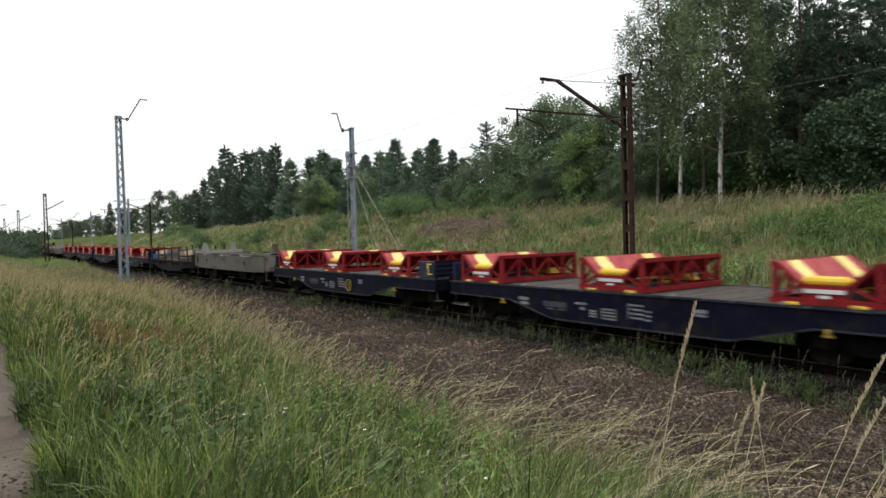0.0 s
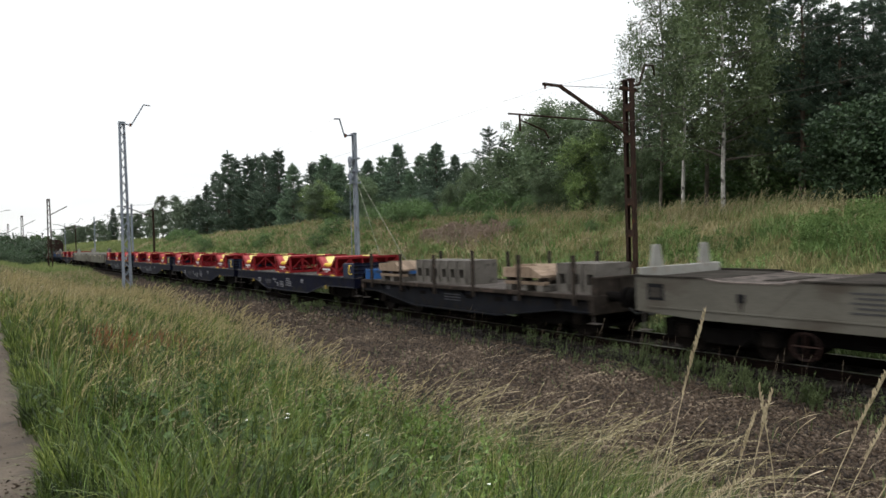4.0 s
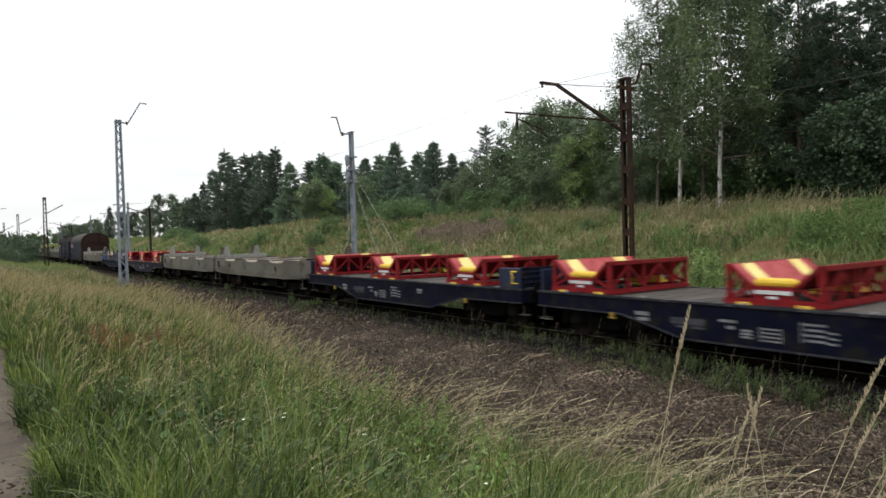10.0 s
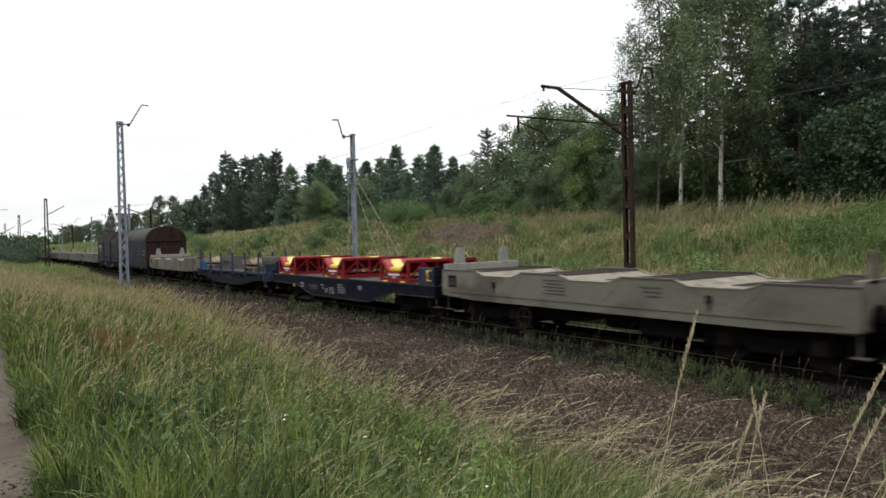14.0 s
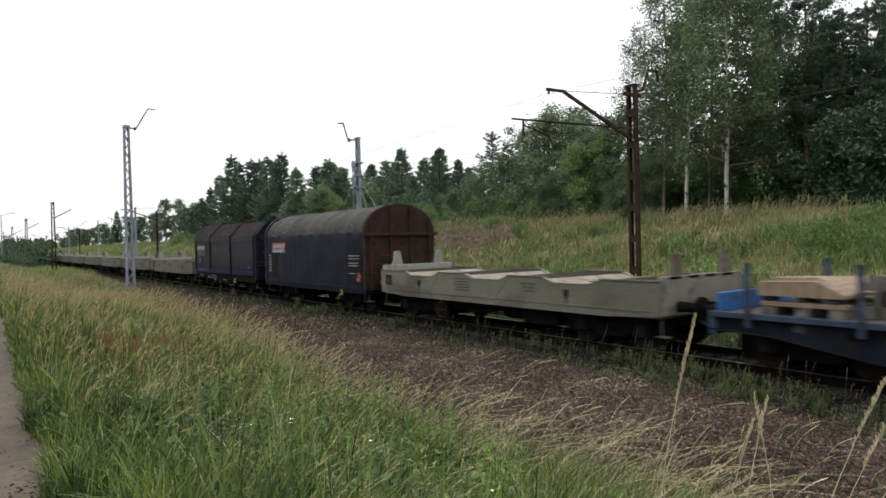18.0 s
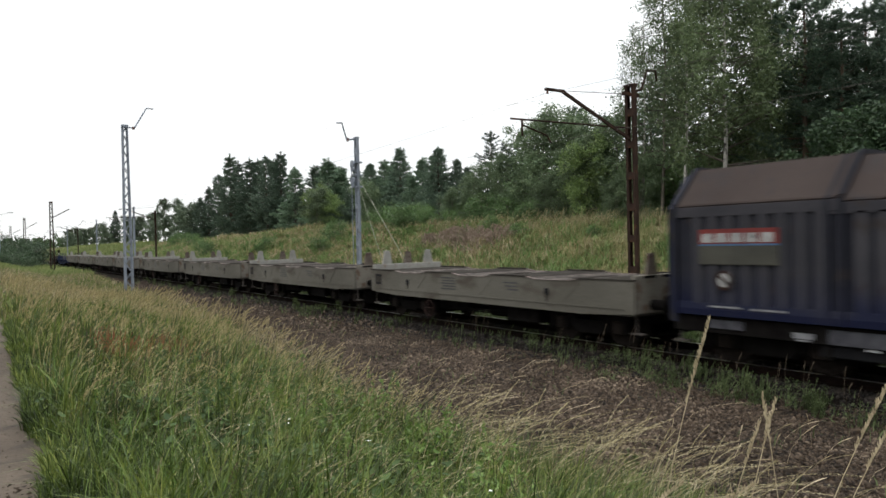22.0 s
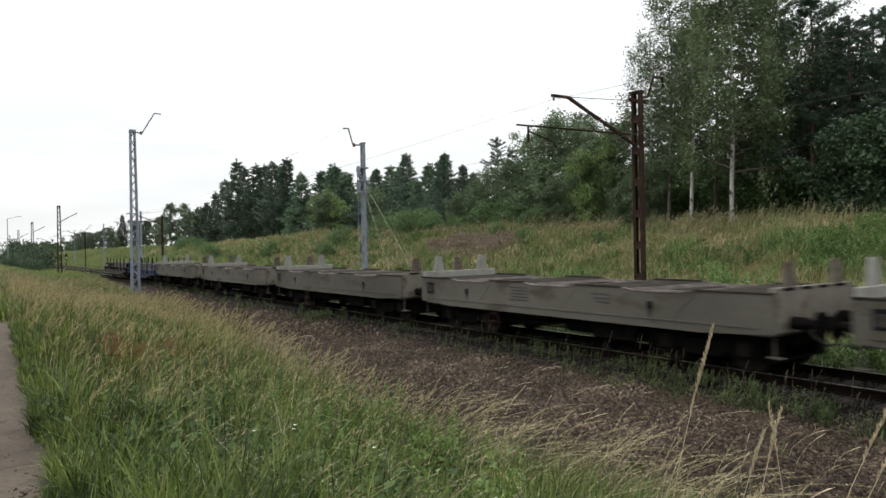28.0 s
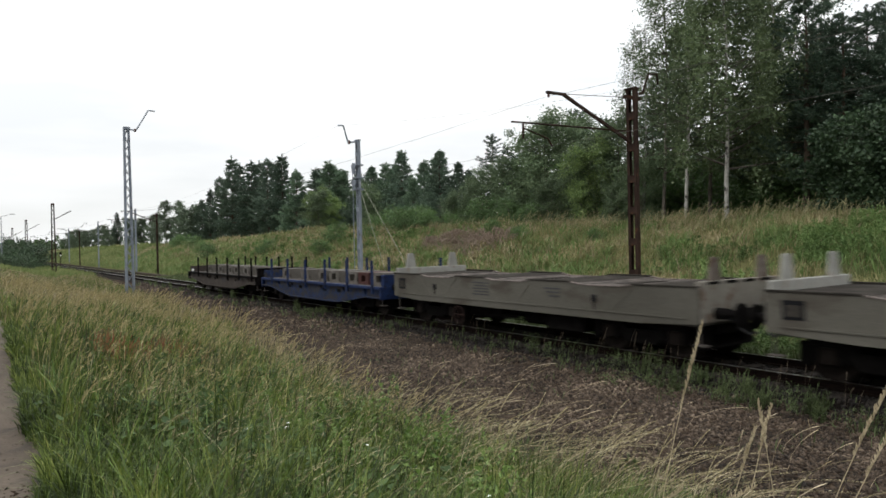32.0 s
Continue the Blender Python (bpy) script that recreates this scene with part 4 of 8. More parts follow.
def broadleaf(seed, h, spread, bare, count, leaf, material, bark, droop=0.0, slim=1.0, twig=None, tight=1.0):
    """Meshes of a leafy tree: forked limbs that end in clumps of leaves."""
    r = np.random.default_rng(seed)
    pts = trunk_line(h, r, 0.35)
    segs = [(a, b, 0.0072 * h * (1 - 0.9 * i / 7) + 0.012, 0.0072 * h * (1 - 0.9 * (i + 1) / 7) + 0.009) for i, (a, b) in enumerate(zip(pts, pts[1:]))]
    clumps = []
    n = int(20 + h * 2.2)
    for i in range(n):
        f = bare + (0.97 - bare) * ((i + r.random()) / n)
        g = (f - bare) / (1 - bare)
        reach = spread * (0.35 + 0.65 * math.sin(math.pi * min(1, 0.18 + 0.75 * g)) ** 0.8) * r.uniform(0.5, 1.15) * slim
        a = r.uniform(0, 6.283)
        p = at_height(pts, f)
        q = p + Vector((reach * math.cos(a), reach * math.sin(a), reach * r.uniform(0.2, 0.9) - droop * reach))
        segs.append((p, q, 0.012 + 0.004 * h * (1 - f), 0.008))
        for j in range(4):
            e = p.lerp(q, r.uniform(0.45, 1.0)) + Vector(r.normal(0, 0.28 * reach, 3))
            if j < 2:
                segs.append((p.lerp(q, 0.5), e, 0.010, 0.004))
            clumps.append((np.array(e), r.uniform(0.3, 0.65) * (0.5 + 0.24 * spread)))
        clumps.append((np.array(q), r.uniform(0.3, 0.55) * (0.5 + 0.22 * spread)))
    per = max(4, int(count / len(clumps)))
    leaves = []
    for c, rad in clumps:
        k = int(per * r.uniform(0.5, 1.5))
        d = r.normal(0, 1, (k, 3)) * rad * tight * np.array([0.75, 0.75, 0.6 + droop])
        d[:, 2] -= droop * np.abs(r.normal(0, 1, k)) * rad
        leaves.append(c[None] + d)
    leaves = np.concatenate(leaves)
    k = h / np.quantile(leaves[:, 2], 0.995)
    leaves[:, 2] *= k
    segs = [(Vector((p.x, p.y, p.z * k)), Vector((q.x, q.y, q.z * k)), a, b) for p, q, a, b in segs]
    return trunk_mesh(segs[:7], bark), limbs_mesh("branchwork", segs[7:], twig or bark, 5), leaves_mesh("crown", leaves, leaf, r, material, 1.0, 0.0, 0.8)


def plant_tree(name, meshes, x, y, h, h0, label, category="tree", turn=0.0, group="trees on the bank", wide=1.0):
    t = thing(name, pose(x, y, float(ground_z(x, y)) - 0.05, 0, 0, turn), label=label, category=category, group=group)
    s = h / h0
    t.scale = (s * wide, s * wide, s)
    for nm, me, kind in zip(("trunk", "branchwork", "crown"), meshes, ("", "stuff", "stuff")):
        ob = new(nm, me)
        ob.parent = t
        tagged(ob, kind=kind)
    return t


PINES_NEAR = [conifer(11 + i, 14, 2.7, 0.2, 9, 0.17, M_spruce, 0.6, 0.62, 0.17, 5, 2) for i in range(4)]
PINES_FAR = [conifer(31 + i, 10, 2.9, 0.02, 7, 0.2, M_needle if i % 2 else M_needle_grey, 1.0, 0.42, 0.17, 6, 1) for i in range(4)]
PINES_TALL = [conifer(41 + i, 13, 2.6, 0.05, 8, 0.2, M_spruce if i % 2 else M_needle_grey, 0.72, 0.5, 0.17, 7, 1, 0.2) for i in range(4)]
BIRCHES = [broadleaf(51, 15, 3.0, 0.17, 27000, 0.085, M_birch_leaf, M_bark_birch, 0.4, 1.0, M_twig, 0.62),
           broadleaf(52, 15, 2.1, 0.26, 9500, 0.08, M_birch_leaf, M_bark_birch, 0.4, 1.0, M_twig, 0.62),
           broadleaf(53, 15, 2.1, 0.20, 9500, 0.08, M_broad_leaf, M_bark_grey, 0.4, 1.0, M_twig, 0.62)]
LEAFY = [broadleaf(71 + i, 8, 2.3, 0.05, 15000, 0.095, M_broad_leaf, M_bark_grey, 0.1, 1.0, None, 0.8) for i in range(3)]
HAZEL = [broadleaf(75 + i, 5, 2.4, 0.02, 15000, 0.10, M_dim_leaf, M_bark_grey, 0.1, 1.0, None, 0.75) for i in range(2)]
LEAFY_LIGHT = broadleaf(77, 8, 2.3, 0.02, 16000, 0.10, M_light_leaf, M_bark_grey, 0.1, 1.0, None, 0.8)
LEAFY_FAR = [broadleaf(81 + i, 8, 1.9, 0.03, 5200, 0.20, M_far_leaf, M_bark_grey, 0.1, 1.0, None, 0.8) for i in range(2)]
SLENDER_FAR = broadleaf(85, 8, 1.15, 0.03, 3000, 0.17, M_far_leaf, M_bark_grey, 0.15, 1.0, None, 0.75)
DARK_BUSHES = [broadleaf(95 + i, 2.2, 1.2, 0.02, 3600, 0.07, M_dim_leaf, M_bark_grey, 0.0) for i in range(2)]
BUSHES = [broadleaf(91 + i, 2.2, 1.2, 0.02, 2600, 0.075, M_undergrowth, M_bark_grey, 0.0) for i in range(2)]

tr = random.Random(5)
for i, x, y, h in ((0, 31, 19.75, 11.4), (1, 31.4, 22.4, 10.2), (2, 32.4, 24.6, 10.4), (1, 33, 26.4, 8.4), (2, 35, 23.4, 12.2), (0, 36.5, 20.6, 11.0)):
    plant_tree("birch", BIRCHES[i], x, y, h + 3.6, 15, "slender birch with a white trunk and airy green leaves", turn=tr.uniform(0, 360))
near_pines = [(33.4, 17.0, 10.2), (33.5, 15.2, 8.0), (34, 13.4, 8.2), (36.5, 17.8, 8.8), (37, 15.9, 9.2), (33, 12.0, 9.8), (38, 22.0, 12.4), (40, 28.6, 11.6), (38, 14.6, 7.6), (34, 10.8, 10), (33, 9.6, 9.1), (40, 19.2, 9.6)]
near_pines += [(43, 19.6, 8.3), (44, 22.8, 9.4), (46, 27, 8.5), (46, 19, 9.0), (34, 8.4, 8.9), (36, 44.2, 6.4), (39, 45.7, 5.8), (42, 47.2, 7.2), (38, 33.7, 6.6), (44, 34.4, 8.6), (44, 42.4, 8.8), (46, 48, 9.3)]
for i, (x, y, h) in enumerate(near_pines):
    plant_tree("pine", PINES_NEAR[i % 4], x, y, h + 1.4, 14, "tall dark green pine at the forest edge", turn=tr.uniform(0, 360), wide=1.25)
for i, (x, y, h) in enumerate([(34, 36.3, 7.1), (35, 34.8, 6.5), (33, 30.6, 5.0), (34, 29.5, 6.3), (33.5, 38.7, 4.3), (34, 43.1, 4), (32, 30.9, 3.2), (32, 25.9, 3.3), (31.6, 32.8, 2.7), (31.5, 27.2, 2.1)]):
    plant_tree("leafy_tree", LEAFY[i % 3], x, y, h + 0.8, 8, "dense green broadleaf tree on top of the bank", turn=tr.uniform(0, 360), wide=1.15)
for i, (x, y, h) in enumerate([(32.0, 14.4, 3.6), (31.6, 12.7, 4.5), (32.4, 11.2, 4.4), (32.6, 13.2, 4.0)]):
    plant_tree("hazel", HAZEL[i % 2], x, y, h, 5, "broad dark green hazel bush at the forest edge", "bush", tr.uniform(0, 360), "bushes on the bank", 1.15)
for i, (x, y, h) in enumerate([(36, 58.8, 7.3), (38, 65.5, 6.6), (36, 51.8, 6.4), (40, 60.6, 6.5), (37, 50.6, 5.1), (34, 53.5, 4.2), (37, 66.6, 6.1), (39, 81.4, 9), (40, 88.4, 8.6), (41, 81.4, 8.1), (36, 68, 5.6), (40, 100.2, 12), (39, 104.3, 11.9), (40, 115, 13), (41, 128.7, 15.3), (38, 90.8, 8.6), (43, 142.5, 12.7), (42, 146.4, 10.7), (43, 156.7, 9), (44, 121.7, 13.7), (45, 116, 12.8), (46, 138.1, 15.2), (44, 94.9, 8.7), (45, 91.2, 8.8), (44, 73.3, 7.7), (44, 64.5, 7.1), (42, 55.5, 5.1)]):
    if h > 9.5:
        plant_tree("pine", PINES_TALL[i % 4], x, y, h + 1.1, 13, "tall dark pine with level tiers of branches behind the bank", turn=tr.uniform(0, 360), wide=1.15)
    else:
        plant_tree("pine", PINES_FAR[i % 4], x, y, h + 0.9, 10, "bushy young pine behind the grassy bank", turn=tr.uniform(0, 360), wide=1.4)
for i, (x, y, h) in enumerate([(42, 160, 8.2), (44, 177.1, 8.2), (46, 218.2, 8.7), (46, 236.2, 8.4), (46, 252.8, 9.2), (45, 308.6, 8.7), (46, 347.2, 8.1), (46, 389.3, 9.4), (45, 417.9, 9.2), (45, 405, 7.2), (31.5, 69.5, 4), (33, 60.6, 4.3), (32, 44.6, 2.5), (32.5, 42.3, 2.7), (40, 262.4, 6.2), (40, 318.3, 6.8), (48, 486.9, 5.2)]):
    plant_tree("leafy_tree", LEAFY_FAR[i % 2] if y > 120 else LEAFY[i % 3], x, y, h + 0.6, 8, "far green broadleaf tree along the line", turn=tr.uniform(0, 360), wide=1.2)
for x, y, h, w in ((44, 193.5, 12.0, 1.0), (46.2, 191, 11.6, 1.0), (44, 204, 7.6, 1.3), (47, 199, 8.0, 1.3)):
    plant_tree("slender_tree", SLENDER_FAR, x, y, h, 8, "slender airy grey-green tree far along the line", turn=tr.uniform(0, 360), wide=w)
for x, y, h in ((44, 268.1, 12.6), (45.5, 286, 8.8)):
    plant_tree("spruce", PINES_TALL[1], x, y, h, 13, "pointed dark spruce far along the line", turn=tr.uniform(0, 360), wide=1.1)

for x, y, h in ((32.0, 29.9, 4.9), (32.4, 71.2, 4.6), (33.2, 69.0, 3.8)):
    plant_tree("leafy_tree", LEAFY_LIGHT, x, y, h + 0.6, 8, "fresh light green broadleaf tree at the edge of the pines", turn=tr.uniform(0, 360), wide=0.95)

def far_wood(name, x0, x1, y0, y1, z0, top, count, seed, label, leaf=0.7, dense=260, material=None):
    """A distant belt of woodland: many crowns of loose leaf clumps in one mesh."""
    r = np.random.default_rng(seed)
    pts = []
    for _ in range(count):
        cx, cy, h = r.uniform(x0, x1), r.uniform(y0, y1), top * r.uniform(0.6, 1.1)
        k = dense
        f = r.random(k) ** 0.8
        rad = 0.28 * h * np.sqrt(np.clip(1.05 - f, 0, 1)) * np.sqrt(r.random(k))
        a = r.uniform(0, 6.283, k)
        pts.append(np.stack([cx + rad * np.cos(a), cy + rad * np.sin(a), z0 + f * h], 1))
    return tagged(new(name, leaves_mesh(name, np.concatenate(pts), leaf, r, material or M_undergrowth)), label, "wood", kind="stuff")


far_wood("far_wood", 20, 75, 430, 640, 2, 9, 60, 21, "distant dark green woodland where the line vanishes")
far_wood("far_wood", -60, 8, 380, 560, 0, 5, 45, 22, "distant dark green woodland beyond the path")
far_wood("hedge", -14, -1.5, 190, 330, 0.6, 5.5, 40, 23, "far green hedge beside the path", 0.4)
far_wood("forest", 44, 62, 92, 150, 3.6, 10.5, 40, 26, "dark wood behind the tall pines along the line", 0.3, 800, M_spruce)
far_wood("forest", 48, 80, 20, 75, 3.6, 8, 60, 25, "dark young wood behind the pines on the bank", 0.22, 700, M_needle)
far_wood("forest", 47, 75, -12, 30, 3.6, 9, 60, 24, "dark depth of the pine forest behind the edge trees", 0.22, 900, M_needle)
for i in range(14):
    x, y = tr.uniform(35.5, 40), tr.uniform(9, 36)
    plant_tree("shrub", BUSHES[i % 2], x, y, tr.uniform(1.8, 3.6), 2.2, "dark shrub in the shade under the forest edge", "shrub", tr.uniform(0, 360), "shrubs under the trees", 1.2)
for i in range(44):
    x, y = tr.uniform(35, 46), tr.uniform(12, 42)
    plant_tree("shrub", BUSHES[i % 2], x, y, tr.uniform(2.6, 4.6), 2.2, "dark shrub in the shade under the pines", "shrub", tr.uniform(0, 360), "shrubs under the trees", 1.3)
for i in range(20):
    x, y = tr.uniform(29.0, 33.5), tr.uniform(8, 13) if i < 5 else tr.uniform(30, 56)
    plant_tree("bush", BUSHES[i % 2], x, y, tr.uniform(0.9, 2.3), 2.2, "low green bush at the top of the bank", "bush", tr.uniform(0, 360), "bushes on the bank")
for x, y, h in ((24.5, 50.5, 2.0), (22.5, 61.5, 1.5), (27, 33.5, 1.0), (25.5, 29, 0.8), (26.5, 110, 2.4), (25.0, 96, 2.0), (23, 84, 1.6), (21, 75, 1.8), (25.8, 23.6, 0.7), (22.4, 48.6, 1.5), (27.6, 44.5, 1.8), (28.2, 46.5, 2.3), (29.0, 43.5, 1.6), (26.6, 48.5, 1.3)):
    plant_tree("bush", BUSHES[int(x) % 2], x, y, h, 2.2, "small green bush growing on the grassy slope", "bush", tr.uniform(0, 360), "bushes on the bank")


for x, y, h in ((4.6, 114, 2.4), (5.6, 116, 3.2), (6.6, 120, 4.0), (7.4, 125, 4.8), (7.8, 131, 5.4), (6.4, 111, 2.4), (6.2, 128, 4.4)):
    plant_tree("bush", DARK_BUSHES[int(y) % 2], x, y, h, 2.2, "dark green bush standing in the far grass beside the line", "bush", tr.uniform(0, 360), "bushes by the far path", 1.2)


# ---- grass ----
def blades(name, x, y, height, width, lean, material, label, seed, wind=(0.25, -0.1), category="grass"):
    """Bent grass blades that stand on the ground, in one mesh."""
    r = np.random.default_rng(seed)
    n = len(x)
    z = ground_z(x, y) - 0.02
    a = r.uniform(0, 6.283, n)
    side = np.stack([np.cos(a), np.sin(a), np.zeros(n)], 1) * (width * r.uniform(0.6, 1.3, n) / 2)[:, None]
    d = r.normal(0, lean, (n, 2)) + np.array(wind)
    h = height
    root = np.stack([x, y, z], 1)
    m = root + np.stack([d[:, 0] * h * 0.28, d[:, 1] * h * 0.28, h * 0.58], 1)
    t = root + np.stack([d[:, 0] * h, d[:, 1] * h, h * (1 - 0.35 * np.clip((d ** 2).sum(1), 0, 1.6))], 1)
    v = np.stack([root - side, root + side, m + side * 0.75, m - side * 0.75, t], 1).reshape(-1, 3)
    k = 5 * np.arange(n)[:, None, None]
    f = (np.array([(0, 1, 2), (0, 2, 3), (3, 2, 4)])[None] + k).reshape(-1, 3)
    return tagged(new(name, raw(name, v, f, material)), label, category, kind="stuff")


def scatter(n, x0, x1, y0, y1, power, seed):
    r = np.random.default_rng(seed)
    return r.uniform(x0, x1, n), y0 + (y1 - y0) * r.random(n) ** power, r


def patchy(x, y, s=0.5, o=0.0):
    return 0.5 + 0.5 * np.sin(x * s * 2.1 + o + 1.6 * np.sin(y * s + o)) * np.sin(y * s * 1.7 + 2 * o + 0.9 * np.sin(x * s * 1.4))


# bank beside the path: tussocks of blades with dark gaps between them
WIND = (0.28, -0.19)


def edge(y):
    """Where the grass gives way to gravel."""
    return 4.7 + np.clip((y - 8) * 0.17, 0, 3.0) + np.clip((y - 30) * 0.06, 0, 3)


def tussocks(n, x0, x1, y0, y1, power, per, radius, seed):
    x, y, r = scatter(n, x0, x1, y0, y1, power, seed)
    k = np.clip(r.poisson(per, n), 3, None)
    size = np.repeat(r.uniform(0.5, 1.5, n) * (0.6 + 0.8 * patchy(x, y, 0.9, 0.7)), k)
    bx, by = np.repeat(x, k), np.repeat(y, k)
    a, d = r.uniform(0, 6.283, len(bx)), radius * np.sqrt(r.random(len(bx)))
    return bx + d * np.cos(a), by + d * np.sin(a), size, r


def arched(name, x, y, height, width, lean, material, label, seed, wind, curl=0.9, category="grass"):
    """Long grass blades that rise and arch over at the tip, in one mesh."""
    r = np.random.default_rng(seed)
    n = len(x)
    a = np.arctan2(wind[1], wind[0]) + r.normal(0, 1.7, n)
    d = np.stack([np.cos(a), np.sin(a)], 1) * np.abs(r.normal(lean, 0.5 * lean, n))[:, None]
    t = a + 1.571 + r.normal(0, 0.8, n)
    side = np.stack([np.cos(t), np.sin(t), np.zeros(n)], 1) * (width / 2)[:, None]
    droop = curl * np.clip(np.hypot(d[:, 0], d[:, 1]), 0, 1.4) * r.uniform(0.3, 1.1, n)
    z = ground_z(x, y) - 0.02
    v = []
    for f, w in ((0, 0.7), (0.4, 1.0), (0.72, 0.8), (1.0, 0.08)):
        p = np.stack([x + d[:, 0] * height * f ** 1.7, y + d[:, 1] * height * f ** 1.7, z + height * (f - 0.55 * droop * f ** 3)], 1)
        v += [p - side * w, p + side * w]
    v = np.stack(v, 1).reshape(-1, 3)
    q = np.array([(0, 1, 3, 2), (2, 3, 5, 4), (4, 5, 7, 6)])
    f = (q[None] + 8 * np.arange(n)[:, None, None]).reshape(-1, 4)
    return tagged(new(name, raw(name, v, f, material)), label, category, kind="stuff")


def verge(y):
    """Where the path gives way to grass."""
    return 0.27 + 0.020 * y + 0.05 * np.sin(y * 2.3) + 0.03 * np.sin(y * 5.1)


# short undergrowth coloured dark for the tussocks' shade, then arching blades in tussocks
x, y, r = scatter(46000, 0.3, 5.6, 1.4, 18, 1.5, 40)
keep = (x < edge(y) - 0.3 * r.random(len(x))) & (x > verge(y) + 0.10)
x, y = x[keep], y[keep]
blades("grass", x, y, 0.10 + 0.24 * r.random(len(x)), 0.008 + 0.0007 * y, 0.8, M_grass_low, "short grass under the tussocks, coloured dark for their shade", 140, (0, 0))
x, y, s, r = tussocks(5600, 0.30, 5.8, 1.3, 22, 1.75, 19, 0.075, 41)
keep = (x < edge(y) - 0.2 * r.random(len(x))) & (x > verge(y) - 0.02)
x, y, s = x[keep], y[keep], s[keep]
h = (0.16 + 0.46 * r.random(len(x)) ** 1.3) * s * np.interp(x - verge(y), [0, 0.3, 3.5, 4.6], [0.55, 1.0, 1.0, 0.7])
arched("grass", x, y, h, 0.0025 + 0.0052 * r.random(len(x)) ** 2.2 + 0.0006 * y, 0.5, M_grass, "lush green meadow grass in tussocks beside the path", 42, WIND, 1.35)
# blades that lean out over the edge of the path
r = np.random.default_rng(441)
y = 2.0 + 16 * r.random(9000) ** 1.5
x = verge(y) + 0.02 + 0.22 * r.random(9000) ** 1.4
arched("grass", x, y, 0.10 + 0.22 * r.random(9000), 0.003 + 0.003 * r.random(9000) ** 2 + 0.0004 * y, 0.4, M_grass, "meadow grass leaning over the edge of the path", 442, (-0.5, -0.1), 1.3)
# long thin light blades that bow over the tussocks
x, y, r = scatter(1500, 0.6, 4.6, 2.2, 10, 1.3, 443)
keep = (x < edge(y) - 0.4) & (x > verge(y) + 0.1)
x, y = x[keep], y[keep]
arched("grass", x, y, 0.42 + 0.32 * r.random(len(x)), 0.0035 + 0.004 * r.random(len(x)) + 0.0004 * y, 0.75, M_grass_fresh, "long light green blades bowed over the tussocks", 444, WIND, 1.5)
# broad pale leaves of the grasses, withered and folded over
x, y, r = scatter(70, 0.8, 4.4, 2.8, 10, 1.2, 447)
arched("dry_grass", x, y, 0.45 + 0.25 * r.random(len(x)), 0.006 + 0.004 * r.random(len(x)) + 0.0004 * y, 0.9, M_straw, "pale withered blades folded over the green grass", 448, WIND, 2.0)
# clumps of broad fresh blades
pts = [(1.02, 4.0, 60), (1.43, 3.66, 60), (1.2, 4.4, 40), (0.75, 4.6, 30), (1.8, 3.3, 50), (2.2, 3.0, 40), (1.1, 3.4, 50), (2.6, 4.8, 40), (0.95, 5.6, 30), (2.2, 5.9, 40), (3.0, 4.0, 50), (2.9, 3.0, 50), (1.6, 6.6, 40), (1.9, 2.6, 50)]
x = np.concatenate([r.normal(a, 0.13, n) for a, b_, n in pts])
y = np.concatenate([r.normal(b_, 0.16, n) for a, b_, n in pts])
arched("grass", x, y, 0.28 + 0.28 * r.random(len(x)), 0.005 + 0.006 * r.random(len(x)), 0.4, M_grass_fresh, "fresh bright green broad-bladed grass clumps", 148, WIND, 0.8)
x, y, r = scatter(34000, 0.4, 10.6, 20, 85, 1.3, 43)
keep = x < edge(y)
x, y = x[keep], y[keep]
blades("grass", x, y, 0.3 + 0.35 * r.random(len(x)), 0.03, 0.45, M_grass, "green meadow grass farther along the bank", 44, WIND)
x, y, s, r = tussocks(2600, 0.6, 7.2, 1.8, 30, 1.35, 7, 0.05, 45)
keep = (x < edge(y) + 0.3 * r.random(len(x))) & (r.random(len(x)) < np.clip(patchy(x, y, 0.55, 0.4) * 0.6 - 0.2 + 0.5 * np.clip((x - edge(y) + 1.2) / 1.2, 0, 1) + 0.2 * np.clip((y - 8) / 10, 0, 1), 0.04, 1))
x, y, s = x[keep], y[keep], s[keep]
blades("dry_grass", x, y, (0.3 + 0.3 * r.random(len(x))) * (0.6 + 0.4 * s), 0.004 + 0.0006 * y, 0.55, M_dry, "tall dry straw-coloured grass bending in the wind", 46, (0.4, -0.27))
x, y, r = scatter(17000, 0.7, 10.8, 24, 85, 1.3, 47)
keep = (x < edge(y)) & (r.random(len(x)) < np.clip(0.2 + patchy(x, y, 0.4, 1.0) * 0.7, 0, 1))
x, y = x[keep], y[keep]
blades("dry_grass", x, y, 0.45 + 0.35 * r.random(len(x)), 0.028, 0.35, M_dry, "dry straw-coloured grass farther along the bank", 48, (0.3, -0.2))
x, y, r = scatter(20000, -14, -1.6, 3, 120, 1.2, 49)
blades("grass", x, y, 0.4 + 0.3 * r.random(len(x)), 0.04, 0.35, M_grass, "green verge grass beyond the path", 50)


x, y, r = scatter(16000, -1.2, 10.6, 78, 330, 1.5, 248)
keep = (x > -1.0 + 0.0 * y) & ((x > 1.6) | (y > 130))
x, y = x[keep], y[keep]
blades("grass", x, y, 0.5 + 0.5 * r.random(len(x)), 0.06 + 0.0009 * y, 0.35, M_slope_far, "rough green grass far along the line", 249, (0.2, -0.1))


